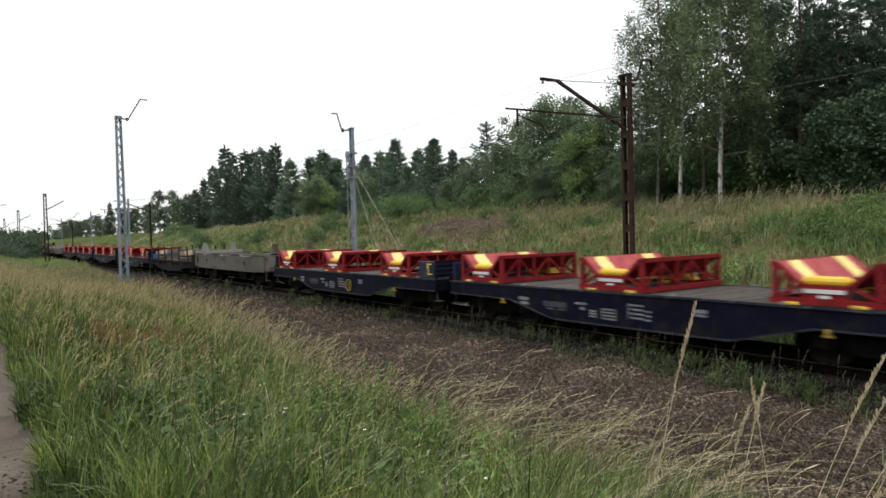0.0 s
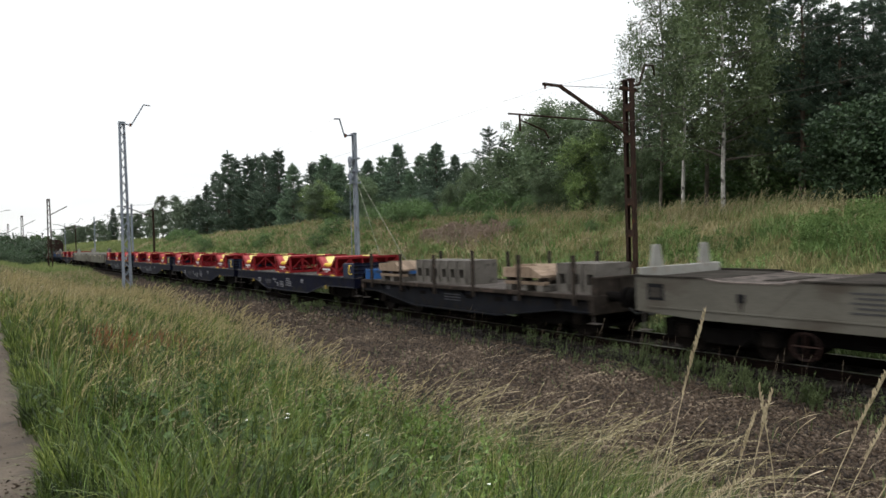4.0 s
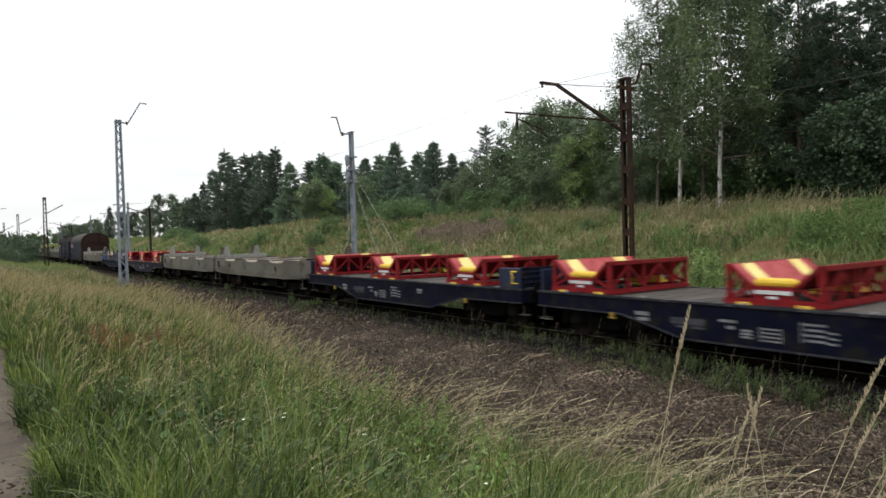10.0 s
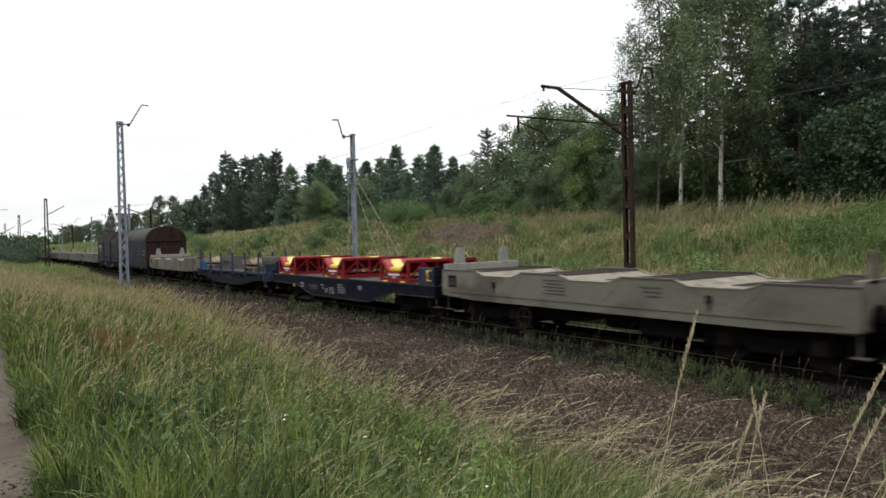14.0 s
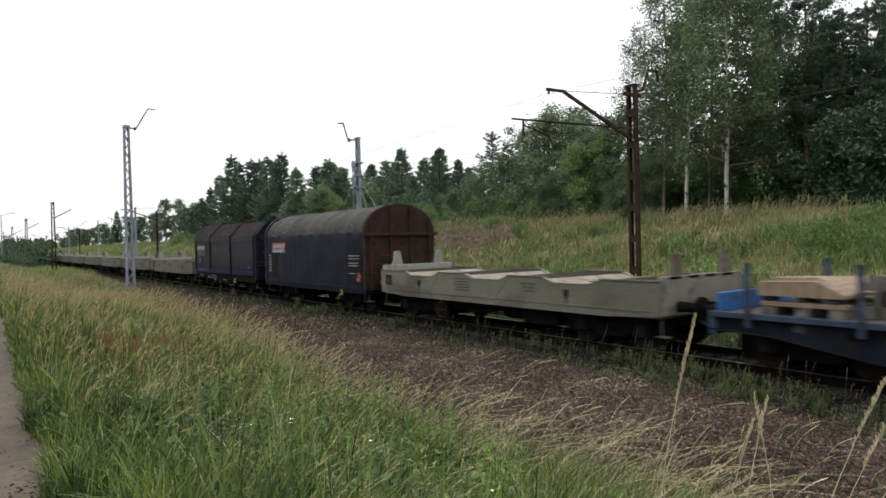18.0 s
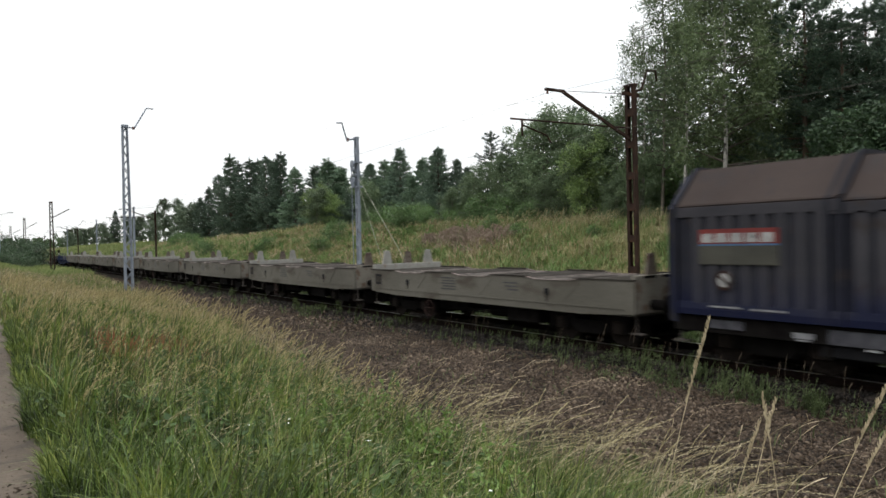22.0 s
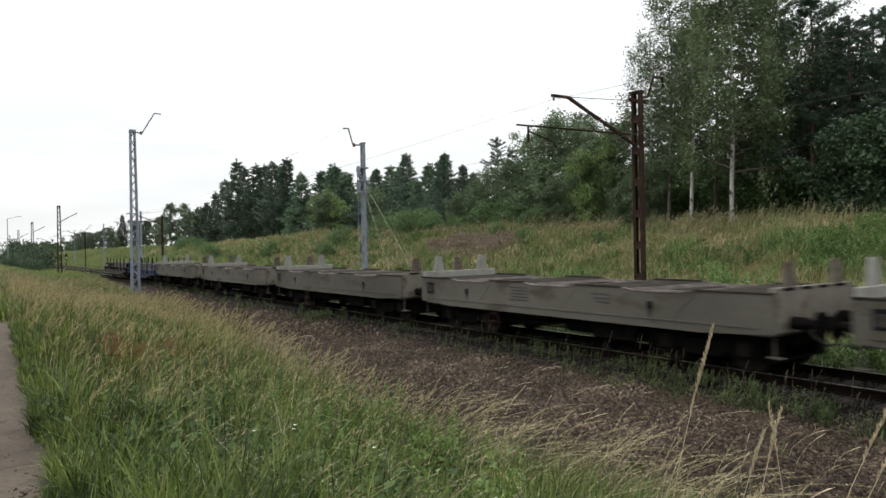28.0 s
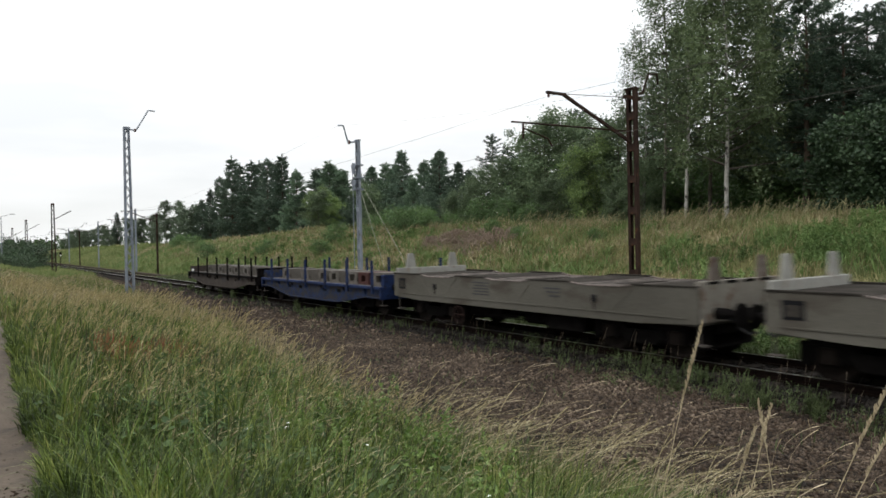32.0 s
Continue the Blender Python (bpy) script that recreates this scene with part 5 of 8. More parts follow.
# the same meadow behind and beside the viewer
x, y, r = scatter(17000, 0.4, 6.0, -12, 1.5, 1.0, 280)
keep = (x > verge(y) + 0.03) & (x < 4.7 + 0.3 * r.random(len(x)))
x, y = x[keep], y[keep]
blades("grass", x, y, 0.15 + 0.35 * r.random(len(x)), 0.012, 0.5, M_grass, "green meadow grass along the path", 281, WIND)
x, y, r = scatter(16000, -9, -1.55, -12, 22, 1.0, 282)
blades("grass", x, y, 0.15 + 0.35 * r.random(len(x)), 0.014, 0.5, M_grass, "green verge grass on the other side of the path", 283, WIND)


def plumes(name, x, y, height, lean, label, seed, head=0.16):
    """Thin dry stalks that arch over in the wind, each with a feathery seed head."""
    r = np.random.default_rng(seed)
    n = len(x)
    z = ground_z(x, y) - 0.02
    wx = np.array([0.82, -0.57])
    d = wx[None] * (lean * r.uniform(0.3, 1.5, n))[:, None] + r.normal(0, 0.22, (n, 2))
    w = 0.0016 + 0.00018 * y
    side = np.stack([0.57 * w, 0.82 * w, np.zeros(n)], 1)
    pts = []
    for f in (0.0, 0.35, 0.65, 0.85, 0.93, 1.0):
        k = f ** 1.8
        pts.append(np.stack([x + d[:, 0] * height * k, y + d[:, 1] * height * k, z + height * (f - 0.3 * k * np.clip(np.hypot(d[:, 0], d[:, 1]), 0, 1.3) * f)], 1))
    wide = (1, 1, 1, 2.0 + 2.2 * r.random(n), 2.8 + 2.8 * r.random(n), 0.4)
    v = []
    for p, s in zip(pts, wide):
        s = np.asarray(s).reshape(-1, 1) * np.ones((n, 1))
        v += [p - side * s, p + side * s]
    v = np.stack(v, 1).reshape(-1, 3)
    q = np.array([(2 * i, 2 * i + 1, 2 * i + 3, 2 * i + 2) for i in range(5)])
    f = (q[None] + 12 * np.arange(n)[:, None, None]).reshape(-1, 4)
    return tagged(new(name, raw(name, v, f, M_dry)), label, "grass", kind="stuff")


def panicles(name, x, y, height, lean, material, label, seed, count=11, fluff=1.0, span=0.30, stray=0.6):
    """Thin stems that bow over, each with a loose head of small spikelets."""
    r = np.random.default_rng(seed)
    n = len(x)
    z = ground_z(x, y) - 0.02
    far = np.hypot(x, y)
    a = np.arctan2(-0.57, 0.82) + r.normal(0, stray, n)
    d = np.stack([np.cos(a), np.sin(a)], 1) * (lean * r.uniform(0.2, 1.6, n))[:, None]
    b_ = np.hypot(d[:, 0], d[:, 1])

    def at(f):
        k = f ** 2.2
        return np.stack([x + d[:, 0] * height * k, y + d[:, 1] * height * k, z + height * (f - 0.34 * k * f * np.clip(b_, 0, 1.4))], 1)

    w = 0.0013 + 0.0002 * far
    side = np.stack([0.57 * w, 0.82 * w, np.zeros(n)], 1)
    v = []
    for f in (0, 0.5, 0.8, 1.0):
        p = at(f)
        v += [p - side, p + side]
    v = np.stack(v, 1).reshape(-1, 3)
    q = np.array([(0, 1, 3, 2), (2, 3, 5, 4), (4, 5, 7, 6)])
    f4 = (q[None] + 8 * np.arange(n)[:, None, None]).reshape(-1, 4)
    stems = raw(name, v, f4, material)
    # spikelets: narrow three-cornered flakes round the upper third
    tri = []
    for i in range(count):
        f = 1.0 - span * (i + 0.5) / count
        p = at(f)
        g = at(min(1.0, f + 0.06)) - at(f - 0.02)
        g /= np.linalg.norm(g, axis=1)[:, None]
        o = r.normal(0, 1, (n, 3))
        o -= (o * g).sum(1)[:, None] * g
        o /= np.linalg.norm(o, axis=1)[:, None]
        k = fluff * (0.4 + 0.6 * np.sin(np.pi * (0.1 + 0.8 * i / count)))
        ln = (0.018 + 0.0012 * far)[:, None] * r.uniform(0.7, 1.3, (n, 1))
        wd = (0.0022 + 0.00042 * far)[:, None]
        tip = p + g * ln + o * 0.012 * k * r.uniform(0.4, 1.6, (n, 1))
        c = np.cross(g, o)
        tri += [p + c * wd, p - c * wd, tip]
    tri = np.stack(tri, 1).reshape(-1, 3)
    heads = raw(name, tri, np.arange(len(tri)).reshape(-1, 3), material)
    bm = B()
    bm.from_mesh(stems)
    bm.from_mesh(heads)
    bm.to_mesh(stems)
    bm.free()
    return tagged(new(name, stems), label, "grass", kind="stuff")


x, y, s, r = tussocks(230, 1.6, 7.0, 2.0, 17, 1.1, 7, 0.16, 141)
d = x - np.interp(y, [2, 5, 8, 14, 20], [4.3, 4.3, 4.2, 5.2, 6.1])
keep = r.random(len(x)) < np.exp(-(d / np.where(d < 0, 0.75, 0.5)) ** 2) * np.clip(0.15 + 1.1 * patchy(x, y, 1.1, 0.9), 0, 1)
x, y = x[keep], y[keep]
panicles("seeding_grass", x, y, 0.45 + 0.62 * r.random(len(x)), 0.62, M_straw, "pale seeding grass bowed by the wind at the gravel edge", 142, 14, 0.5, 0.34, 0.4)
x, y, r = scatter(150, 2.8, 5.6, 2.6, 7.5, 1.1, 245)
keep = r.random(len(x)) < np.exp(-((x - np.interp(y, [2, 5, 8], [4.3, 4.3, 4.3])) / 0.75) ** 2)
x, y = x[keep], y[keep]
panicles("seeding_grass", x, y, 0.75 + 0.4 * r.random(len(x)), 1.0, M_straw, "long pale grass plumes leaning out over the gravel", 246, 26, 0.4, 0.40, 0.28)
x, y, r = scatter(420, 0.9, 4.5, 2.5, 7, 1.0, 243)
keep = x < edge(y)
x, y = x[keep], y[keep]
panicles("seeding_grass", x, y, 0.35 + 0.35 * r.random(len(x)), 0.5, M_straw, "single pale seed heads among the green grass", 244, 12, 1.0)
x, y, r = scatter(6800, 0.6, 9.0, 6.5, 40, 1.35, 143)
keep = (x < edge(y) + 0.6) & (x > verge(y) + 0.1) & (r.random(len(x)) < 0.35 + 0.65 * patchy(x, y, 0.6, 1.4))
x, y = x[keep], y[keep]
panicles("seeding_grass", x, y, 0.46 + 0.42 * r.random(len(x)), 0.4, M_tan, "tan fuzzy seed heads dense over the upper bank", 144, 9, 1.6)
# mixed green and bleached growth spilling over the edge of the gravel
x, y, s, r = tussocks(760, 2.6, 6.4, 2.2, 11, 1.3, 17, 0.10, 451)
d = x - np.interp(y, [2, 5, 8, 12], [5.0, 4.9, 4.6, 5.1])
keep = d < 0.3 * r.random(len(x))
x, y, s = x[keep], y[keep], s[keep]
arched("grass", x, y, (0.2 + 0.35 * r.random(len(x))) * (0.5 + 0.5 * s), 0.003 + 0.003 * r.random(len(x)) + 0.0005 * y, 0.6, M_grass, "green grass tufts thinning out onto the gravel", 452, WIND, 1.3)
x, y, s, r = tussocks(190, 2.6, 6.2, 2.2, 12, 1.1, 14, 0.12, 453)
d = x - np.interp(y, [2, 5, 8, 12], [4.0, 4.2, 4.3, 4.9])
keep = r.random(len(x)) < np.exp(-(d / 0.7) ** 2) * np.clip(1.2 * patchy(x, y, 1.1, 0.9), 0, 1)
x, y, s = x[keep], y[keep], s[keep]
arched("dry_grass", x, y, (0.2 + 0.3 * r.random(len(x))) * (0.5 + 0.5 * s), 0.002 + 0.002 * r.random(len(x)) + 0.0004 * y, 0.8, M_dry, "withered brown grass tufts at the edge of the gravel", 454, WIND, 1.4)
x, y, r = scatter(190, 4.8, 9.6, 3, 26, 1.2, 145)
plumes("seeding_grass", x, y, 0.35 + 0.35 * r.random(len(x)), 0.9, "single dry grass stalks rooted in the gravel", 146)
x, y, r = scatter(800, 3.2, 8.6, 3.5, 22, 1.1, 147)
d = x - np.interp(y, [2, 5, 8, 14, 20], [4.5, 4.5, 4.6, 5.6, 6.4])
keep = r.random(len(x)) < np.where(d < 0, np.exp(-(d / 0.4) ** 2), np.exp(-d / 0.45)) * (0.25 + 0.75 * patchy(x, y, 0.9, 2.0))
x, y = x[keep], y[keep]
panicles("seeding_grass", x, y, 0.35 + 0.5 * r.random(len(x)), 0.7, M_straw, "loose pale grass plumes straying onto the gravel", 247, 14, 0.7)
# green growth with long arching plumes in the corner where the bank runs out
x, y, s, r = tussocks(230, 3.8, 6.0, 3.2, 6.4, 1.0, 22, 0.09, 461)
keep = x < np.interp(y, [3.2, 4.2, 5.0, 6.0], [6.0, 5.65, 5.2, 4.7]) + 0.35 * (patchy(x, y, 2.1, 0.4) - 0.5)
x, y, s = x[keep], y[keep], s[keep]
arched("grass", x, y, (0.30 + 0.40 * r.random(len(x))) * (0.55 + 0.45 * s), 0.0035 + 0.0035 * r.random(len(x)), 0.6, M_grass, "green grass tufts mixed with straw in the corner by the gravel", 462, WIND, 1.3)
x, y, r = scatter(70, 3.5, 5.5, 3.4, 6.0, 1.0, 464)
panicles("seeding_grass", x, y, 0.8 + 0.35 * r.random(len(x)), 1.0, M_straw, "long pale plumes arching out of the green tufts", 465, 26, 0.4, 0.36, 0.28)
# bank behind the track
x, y, r = scatter(88000, 16.6, 32.5, 4, 70, 1.0, 51)
blades("bank_grass", x, y, (0.2 + 0.5 * r.random(len(x)) * patchy(x, y, 0.7, 0.5) + 0.1) * np.interp(x, [16.5, 20, 28, 32], [0.7, 0.9, 0.95, 1.3]), 0.016 + 0.02 * r.random(len(x)) ** 2 + 0.0006 * y, 0.75, M_slope, "long green and straw grass on the slope behind the track", 52, (0.25, -0.12))
x, y, r = scatter(42000, 16.6, 33, 68, 260, 1.2, 53)
blades("bank_grass", x, y, 0.35 + 0.45 * r.random(len(x)), 0.065, 0.6, M_slope_far, "long slope grass far along the line", 54, (0.2, -0.05))
x, y, r = scatter(22000, 17, 30, 6, 22, 1.0, 151)
keep = (patchy(x, y, 0.45, 1.9) > 0.80) | (np.hypot((x - 24.5) / 2.6, (y - 9.6) / 3.0) < 1) & (r.random(len(x)) < 0.6)
x, y = x[keep], y[keep]
blades("bank_herbs", x, y, 0.3 + 0.4 * r.random(len(x)), 0.035, 0.8, M_lush, "fresh green herbs in patches on the slope", 152, (0.1, 0), "herbs")
x, y, r = scatter(22000, 17, 31, 22, 130, 1.2, 253)
keep = r.random(len(x)) < np.interp(x, [17, 21, 25, 30], [1.0, 0.9, 0.45, 0.2]) * np.clip(patchy(x, y, 0.21, 0.3) * 1.6 - 0.25, 0.12, 1)
x, y = x[keep], y[keep]
blades("bank_herbs", x, y, 0.3 + 0.4 * r.random(len(x)), 0.03 + 0.0012 * y, 0.8, M_lush, "green herbs in patches along the slope", 254, (0.1, 0), "herbs")
x, y, r = scatter(6000, 17, 29, 28, 58, 1.0, 153)
keep = patchy(x, y, 0.25, 0.6) > 0.62
x, y = x[keep], y[keep]
blades("dry_grass", x, y, 0.3 + 0.35 * r.random(len(x)), 0.05, 0.6, M_dry, "bleached dry grass in patches on the slope", 154, (0.2, 0))
x, y, r = scatter(4000, 27.0, 31.5, 6, 70, 1.0, 55)
keep = r.random(len(x)) < patchy(x, y, 0.9, 0.3) ** 1.5
x, y = x[keep], y[keep]
blades("dry_grass", x, y, (0.3 + 0.5 * r.random(len(x))) * (0.6 + 0.5 * patchy(x, y, 1.7, 1)), 0.02, 0.5, M_dry, "tall dry grass along the crest of the bank", 56, (0.2, 0))
x, y, r = scatter(2300, 25.5, 31.6, 6, 75, 1.0, 155)
keep = r.random(len(x)) < 0.15 + 0.85 * patchy(x, y, 0.8, 0.9)
x, y = x[keep], y[keep]
panicles("seeding_grass", x, y, 0.4 + 0.55 * r.random(len(x)), 0.3, M_crest, "tall feathery dry grass along the crest of the bank", 156, 8, 2.0)
# rank tussocks that break up the slope: bleached ones towards the crest, green ones lower down
x, y, s, r = tussocks(1200, 17.2, 32, 5, 56, 1.15, 20, 0.2, 351)
keep = r.random(len(x)) < np.interp(x, [17, 22, 27, 31], [0.2, 0.35, 0.5, 0.7]) * np.interp(y, [7, 13, 18], [0.3, 0.5, 1.0])
x, y, s = x[keep], y[keep], s[keep]
arched("dry_grass", x, y, (0.3 + 0.45 * r.random(len(x))) * (0.55 + 0.45 * s), 0.012 + 0.0007 * y, 0.55, M_bank_tan, "bleached rank grass tussocks on the slope", 352, (0.25, -0.1), 1.2)
x, y, s, r = tussocks(1100, 20.5, 32, 50, 125, 1.15, 16, 0.3, 366)
keep = r.random(len(x)) < np.interp(x, [20, 25, 29], [0.15, 0.6, 1.0]) * np.clip(patchy(x, y, 0.17, 0.9) * 1.5 - 0.15, 0.1, 1)
x, y, s = x[keep], y[keep], s[keep]
arched("dry_grass", x, y, (0.35 + 0.45 * r.random(len(x))) * (0.55 + 0.45 * s), 0.02 + 0.0007 * y, 0.55, M_bank_tan, "bleached rank grass farther along the slope", 367, (0.25, -0.1), 1.2)
x, y, s, r = tussocks(900, 17.0, 31, 5, 75, 1.2, 18, 0.22, 353)
keep = r.random(len(x)) < np.interp(x, [17, 24, 31], [1.0, 0.6, 0.35])
x, y, s = x[keep], y[keep], s[keep]
arched("bank_grass", x, y, (0.3 + 0.4 * r.random(len(x))) * (0.5 + 0.5 * s), 0.014 + 0.0007 * y, 0.5, M_lush, "dark green grass tussocks on the slope", 354, (0.2, -0.1), 1.1)
x, y, r = scatter(1000, 27.8, 31.4, 7, 34, 1.0, 355)
keep = r.random(len(x)) < 0.2 + 0.8 * patchy(x, y, 1.1, 0.2)
x, y = x[keep], y[keep]
panicles("seeding_grass", x, y, 0.6 + 0.55 * r.random(len(x)), 0.35, M_crest, "tall pale plumes standing out along the crest", 356, 10, 1.7)


# weeds along the ballast
def rail_side(y):
    """How close to the rail the weeds grow."""
    return np.interp(y, [4, 6.5, 8.5, 12], [11.35, 11.55, 12.1, 12.1])


def herb_clumps(name, n, x0, x1, y0, y1, power, tall, leaf, label, seed, material=None):
    """Leafy weeds: upright clumps of small leaves round their stems."""
    x, y, r = scatter(n, x0, x1, y0, y1, power, seed)
    keep = (x < rail_side(y)) | (x > 14)
    x, y, pts = x[keep], y[keep], []
    for a, b_ in zip(x, y):
        h = tall * r.uniform(0.35, 1.15)
        stems = r.integers(2, 6)
        for _ in range(stems):
            k = int(26 * h / tall) + 8
            f = r.random(k) ** 0.8
            tip = r.normal(0, 0.16 * h, 2)
            base = np.array([a, b_]) + r.normal(0, 0.08, 2)
            w = 0.05 * (1.2 - f)
            pts.append(np.stack([base[0] + tip[0] * f + r.normal(0, 1, k) * w, base[1] + tip[1] * f + r.normal(0, 1, k) * w, float(ground_z(a, b_)) + f * h], 1))
    return tagged(new(name, leaves_mesh(name, np.concatenate(pts), leaf, r, material or M_weed)), label, "weeds", kind="stuff")


herb_clumps("heather", 300, 23.8, 26.6, 29.0, 37.0, 1.0, 0.60, 0.065, "faded pink heather clumps on the slope", 57, M_purple)
herb_clumps("heather", 90, 22.8, 24.6, 29.8, 34.0, 1.0, 0.45, 0.05, "faded pink heather clumps lower on the slope", 59, M_purple)
herb_clumps("bank_herbs", 190, 22.6, 26.2, 7.6, 12.2, 1.0, 0.75, 0.06, "dense dark green leafy herbs on the slope", 357, M_lush)
herb_clumps("bank_herbs", 36, 18.2, 20.2, 11.6, 13.8, 1.0, 0.85, 0.075, "fresh light green leafy herbs at the foot of the slope", 371, M_light_leaf)
herb_clumps("ditch_herbs", 120, 14.9, 16.6, 2.5, 12, 1.0, 0.75, 0.055, "rank green herbs in the ditch behind the track", 372, M_lush)
herb_clumps("bank_herbs", 60, 20.5, 24.5, 13.5, 17.5, 1.0, 0.45, 0.05, "low green leafy herbs on the slope", 358, M_lush)
herb_clumps("bank_herbs", 120, 18.0, 27.0, 38, 75, 1.0, 0.7, 0.10, "green leafy herbs farther along the slope", 359, M_lush)
x, y, s, r = tussocks(300, 10.75, 12.0, 3, 26, 1.2, 7, 0.09, 61)
keep = (x < rail_side(y)) & (patchy(x * 1.5, y, 0.8, 0.9) > 0.30) & (r.random(len(x)) < np.interp(y, [7, 10.5], [1.0, 0.12]))
x, y, s = x[keep], y[keep], s[keep]
panicles("weeds", x, y, (0.14 + 0.26 * r.random(len(x))) * (0.5 + 0.5 * s), 0.2, M_weed, "soft grey-green weeds along the edge of the ballast", 361, 26, 3.0, 0.85)
x, y, r = scatter(60, 11.0, 11.9, 3, 16, 1.0, 362)
keep = x < rail_side(y) + 0.1
x, y = x[keep], y[keep]
panicles("dry_weeds", x, y, 0.45 + 0.4 * r.random(len(x)), 0.15, M_sorrel_dry, "single tall withered weed stems beside the rail", 363, 10, 1.6, 0.4)
herb_clumps("weeds", 80, 10.9, 12.05, 3, 10.5, 1.0, 0.36, 0.020, "leafy grey-green weeds along the edge of the ballast", 461)
herb_clumps("weeds", 16, 11.2, 11.9, 11, 14.5, 1.0, 0.42, 0.024, "tall leafy weeds in a clump beside the rail", 463)
herb_clumps("weeds", 12, 10.95, 11.9, 14, 26, 1.0, 0.36, 0.028, "leafy weeds along the ballast farther on", 462)
herb_clumps("weeds", 14, 10.4, 11.1, 3, 12, 1.0, 0.24, 0.022, "low leafy weeds in front of the ballast", 261)
herb_clumps("weeds", 50, 10.8, 12.0, 24, 60, 1.0, 0.4, 0.05, "weeds farther along the ballast", 262)
herb_clumps("weeds", 26, 4.6, 6.2, 4, 16, 1.0, 0.5, 0.03, "young green weeds at the edge of the gravel", 263)
x, y, r = scatter(15000, 10.6, 12.0, 3.5, 40, 1.3, 264)
keep = r.random(len(x)) < np.clip(patchy(x * 2, y, 0.9, 0.2) * 1.1 - 0.5 + 0.15 * (x > 10.9), 0.02, 1) * np.interp(y, [7, 10.5], [1.0, 0.14])
x, y = x[keep], y[keep]
blades("weeds", x, y, 0.06 + 0.18 * r.random(len(x)) ** 1.5, 0.014 + 0.0008 * y, 0.8, M_weed, "low grass at the foot of the ballast", 62, (0.1, 0), "weeds")
x, y, r = scatter(5000, 4.8, 10.4, 3, 50, 1.2, 63)
keep = r.random(len(x)) < np.clip(patchy(x, y, 0.8, 2.2) - 0.45, 0.01, 1)
x, y = x[keep], y[keep]
blades("weeds", x, y, 0.1 + 0.2 * r.random(len(x)), 0.02, 0.6, M_weed, "sparse weeds growing out of the gravel", 64, (0.1, 0), "weeds")
x, y, r = scatter(14000, 14.6, 17.0, 3, 70, 1.2, 65)
blades("weeds", x, y, 0.2 + 0.35 * r.random(len(x)), 0.03 + 0.0008 * y, 0.5, M_weed, "green weeds in the ditch behind the track", 66, (0.1, 0), "weeds")


x, y, r = scatter(130, 0.9, 4.2, 2.6, 10, 1.1, 81)
arched("dry_grass", x, y, 0.5 + 0.35 * r.random(len(x)), 0.0024 + 0.0003 * y, 0.9, M_straw, "single bleached grass stems lying over the green", 82, (0.6, -0.4), 1.1)


x, y, r = scatter(150, 0.9, 4.4, 3.0, 12, 1.2, 445)
keep = x < edge(y)
x, y = x[keep], y[keep]
panicles("dry_weeds", x, y, 0.6 + 0.35 * r.random(len(x)), 0.2, M_sorrel_dry, "thin withered brown stems among the grass", 446, 9, 1.1, 0.35)


def herb_leaves(name, spots, leaf, material, label, seed):
    """Clusters of broad, slightly folded leaves on short stems."""
    r = np.random.default_rng(seed)
    v, f = [], []
    for cx, cy, n, spread, tall in spots:
        for _ in range(n):
            x, y = r.normal(cx, spread), r.normal(cy, spread * 1.2)
            z = float(ground_z(x, y)) + tall * r.uniform(0.4, 1.1)
            a = r.uniform(0, 6.283)
            s = leaf * r.uniform(0.6, 1.3)
            u = np.array([math.cos(a), math.sin(a), r.uniform(-0.7, 0.6)]) * s
            w = np.array([-math.sin(a), math.cos(a), r.uniform(-0.5, 0.5)]) * s * 0.42
            dip = np.array([0, 0, -0.16 * s])
            c = np.array([x, y, z])
            k = len(v)
            v += [c, c + u * 0.3 + w, c + u * 0.75 + w * 0.7, c + u, c + u * 0.75 - w * 0.7, c + u * 0.3 - w, c + u * 0.5 + dip]
            f += [(k, k + 6, k + 1), (k + 1, k + 6, k + 2), (k + 2, k + 6, k + 3), (k + 3, k + 6, k + 4), (k + 4, k + 6, k + 5), (k + 5, k + 6, k)]
    return tagged(new(name, raw(name, np.array(v), np.array(f), material)), label, "herbs", kind="stuff")


herb_leaves("bramble_leaves", [(1.23, 6.38, 50, 0.18, 0.34), (1.12, 6.7, 40, 0.16, 0.34), (1.53, 5.4, 60, 0.2, 0.36), (1.7, 5.05, 60, 0.2, 0.36), (2.07, 3.95, 60, 0.2, 0.36), (1.77, 4.05, 50, 0.2, 0.36), (1.3, 4.6, 50, 0.2, 0.34), (1.9, 4.7, 60, 0.22, 0.36), (2.4, 3.1, 40, 0.2, 0.36), (2.5, 5.0, 30, 0.25, 0.36), (1.0, 7.4, 30, 0.2, 0.32), (2.0, 6.2, 30, 0.25, 0.36), (1.45, 5.0, 40, 0.3, 0.42), (1.9, 4.4, 40, 0.3, 0.42), (2.4, 4.2, 30, 0.25, 0.42), (1.35, 5.9, 40, 0.25, 0.42), (3.3, 4.1, 24, 0.2, 0.36)], 0.062, M_bramble, "broad pale green bramble leaves among the grass", 67)
x, y, r = scatter(60, 0.7, 3.6, 3, 11, 1.2, 167)
herb_leaves("herb_leaves", [(a, b_, 12, 0.12, 0.3) for a, b_ in zip(x, y)], 0.05, M_weed, "small broad-leaved herbs among the grass", 168)
herb_clumps("green_herbs", 34, 2.2, 4.0, 4.5, 9, 1.0, 0.75, 0.03, "upright leafy green herbs at the edge of the gravel", 170, M_grass_fresh)
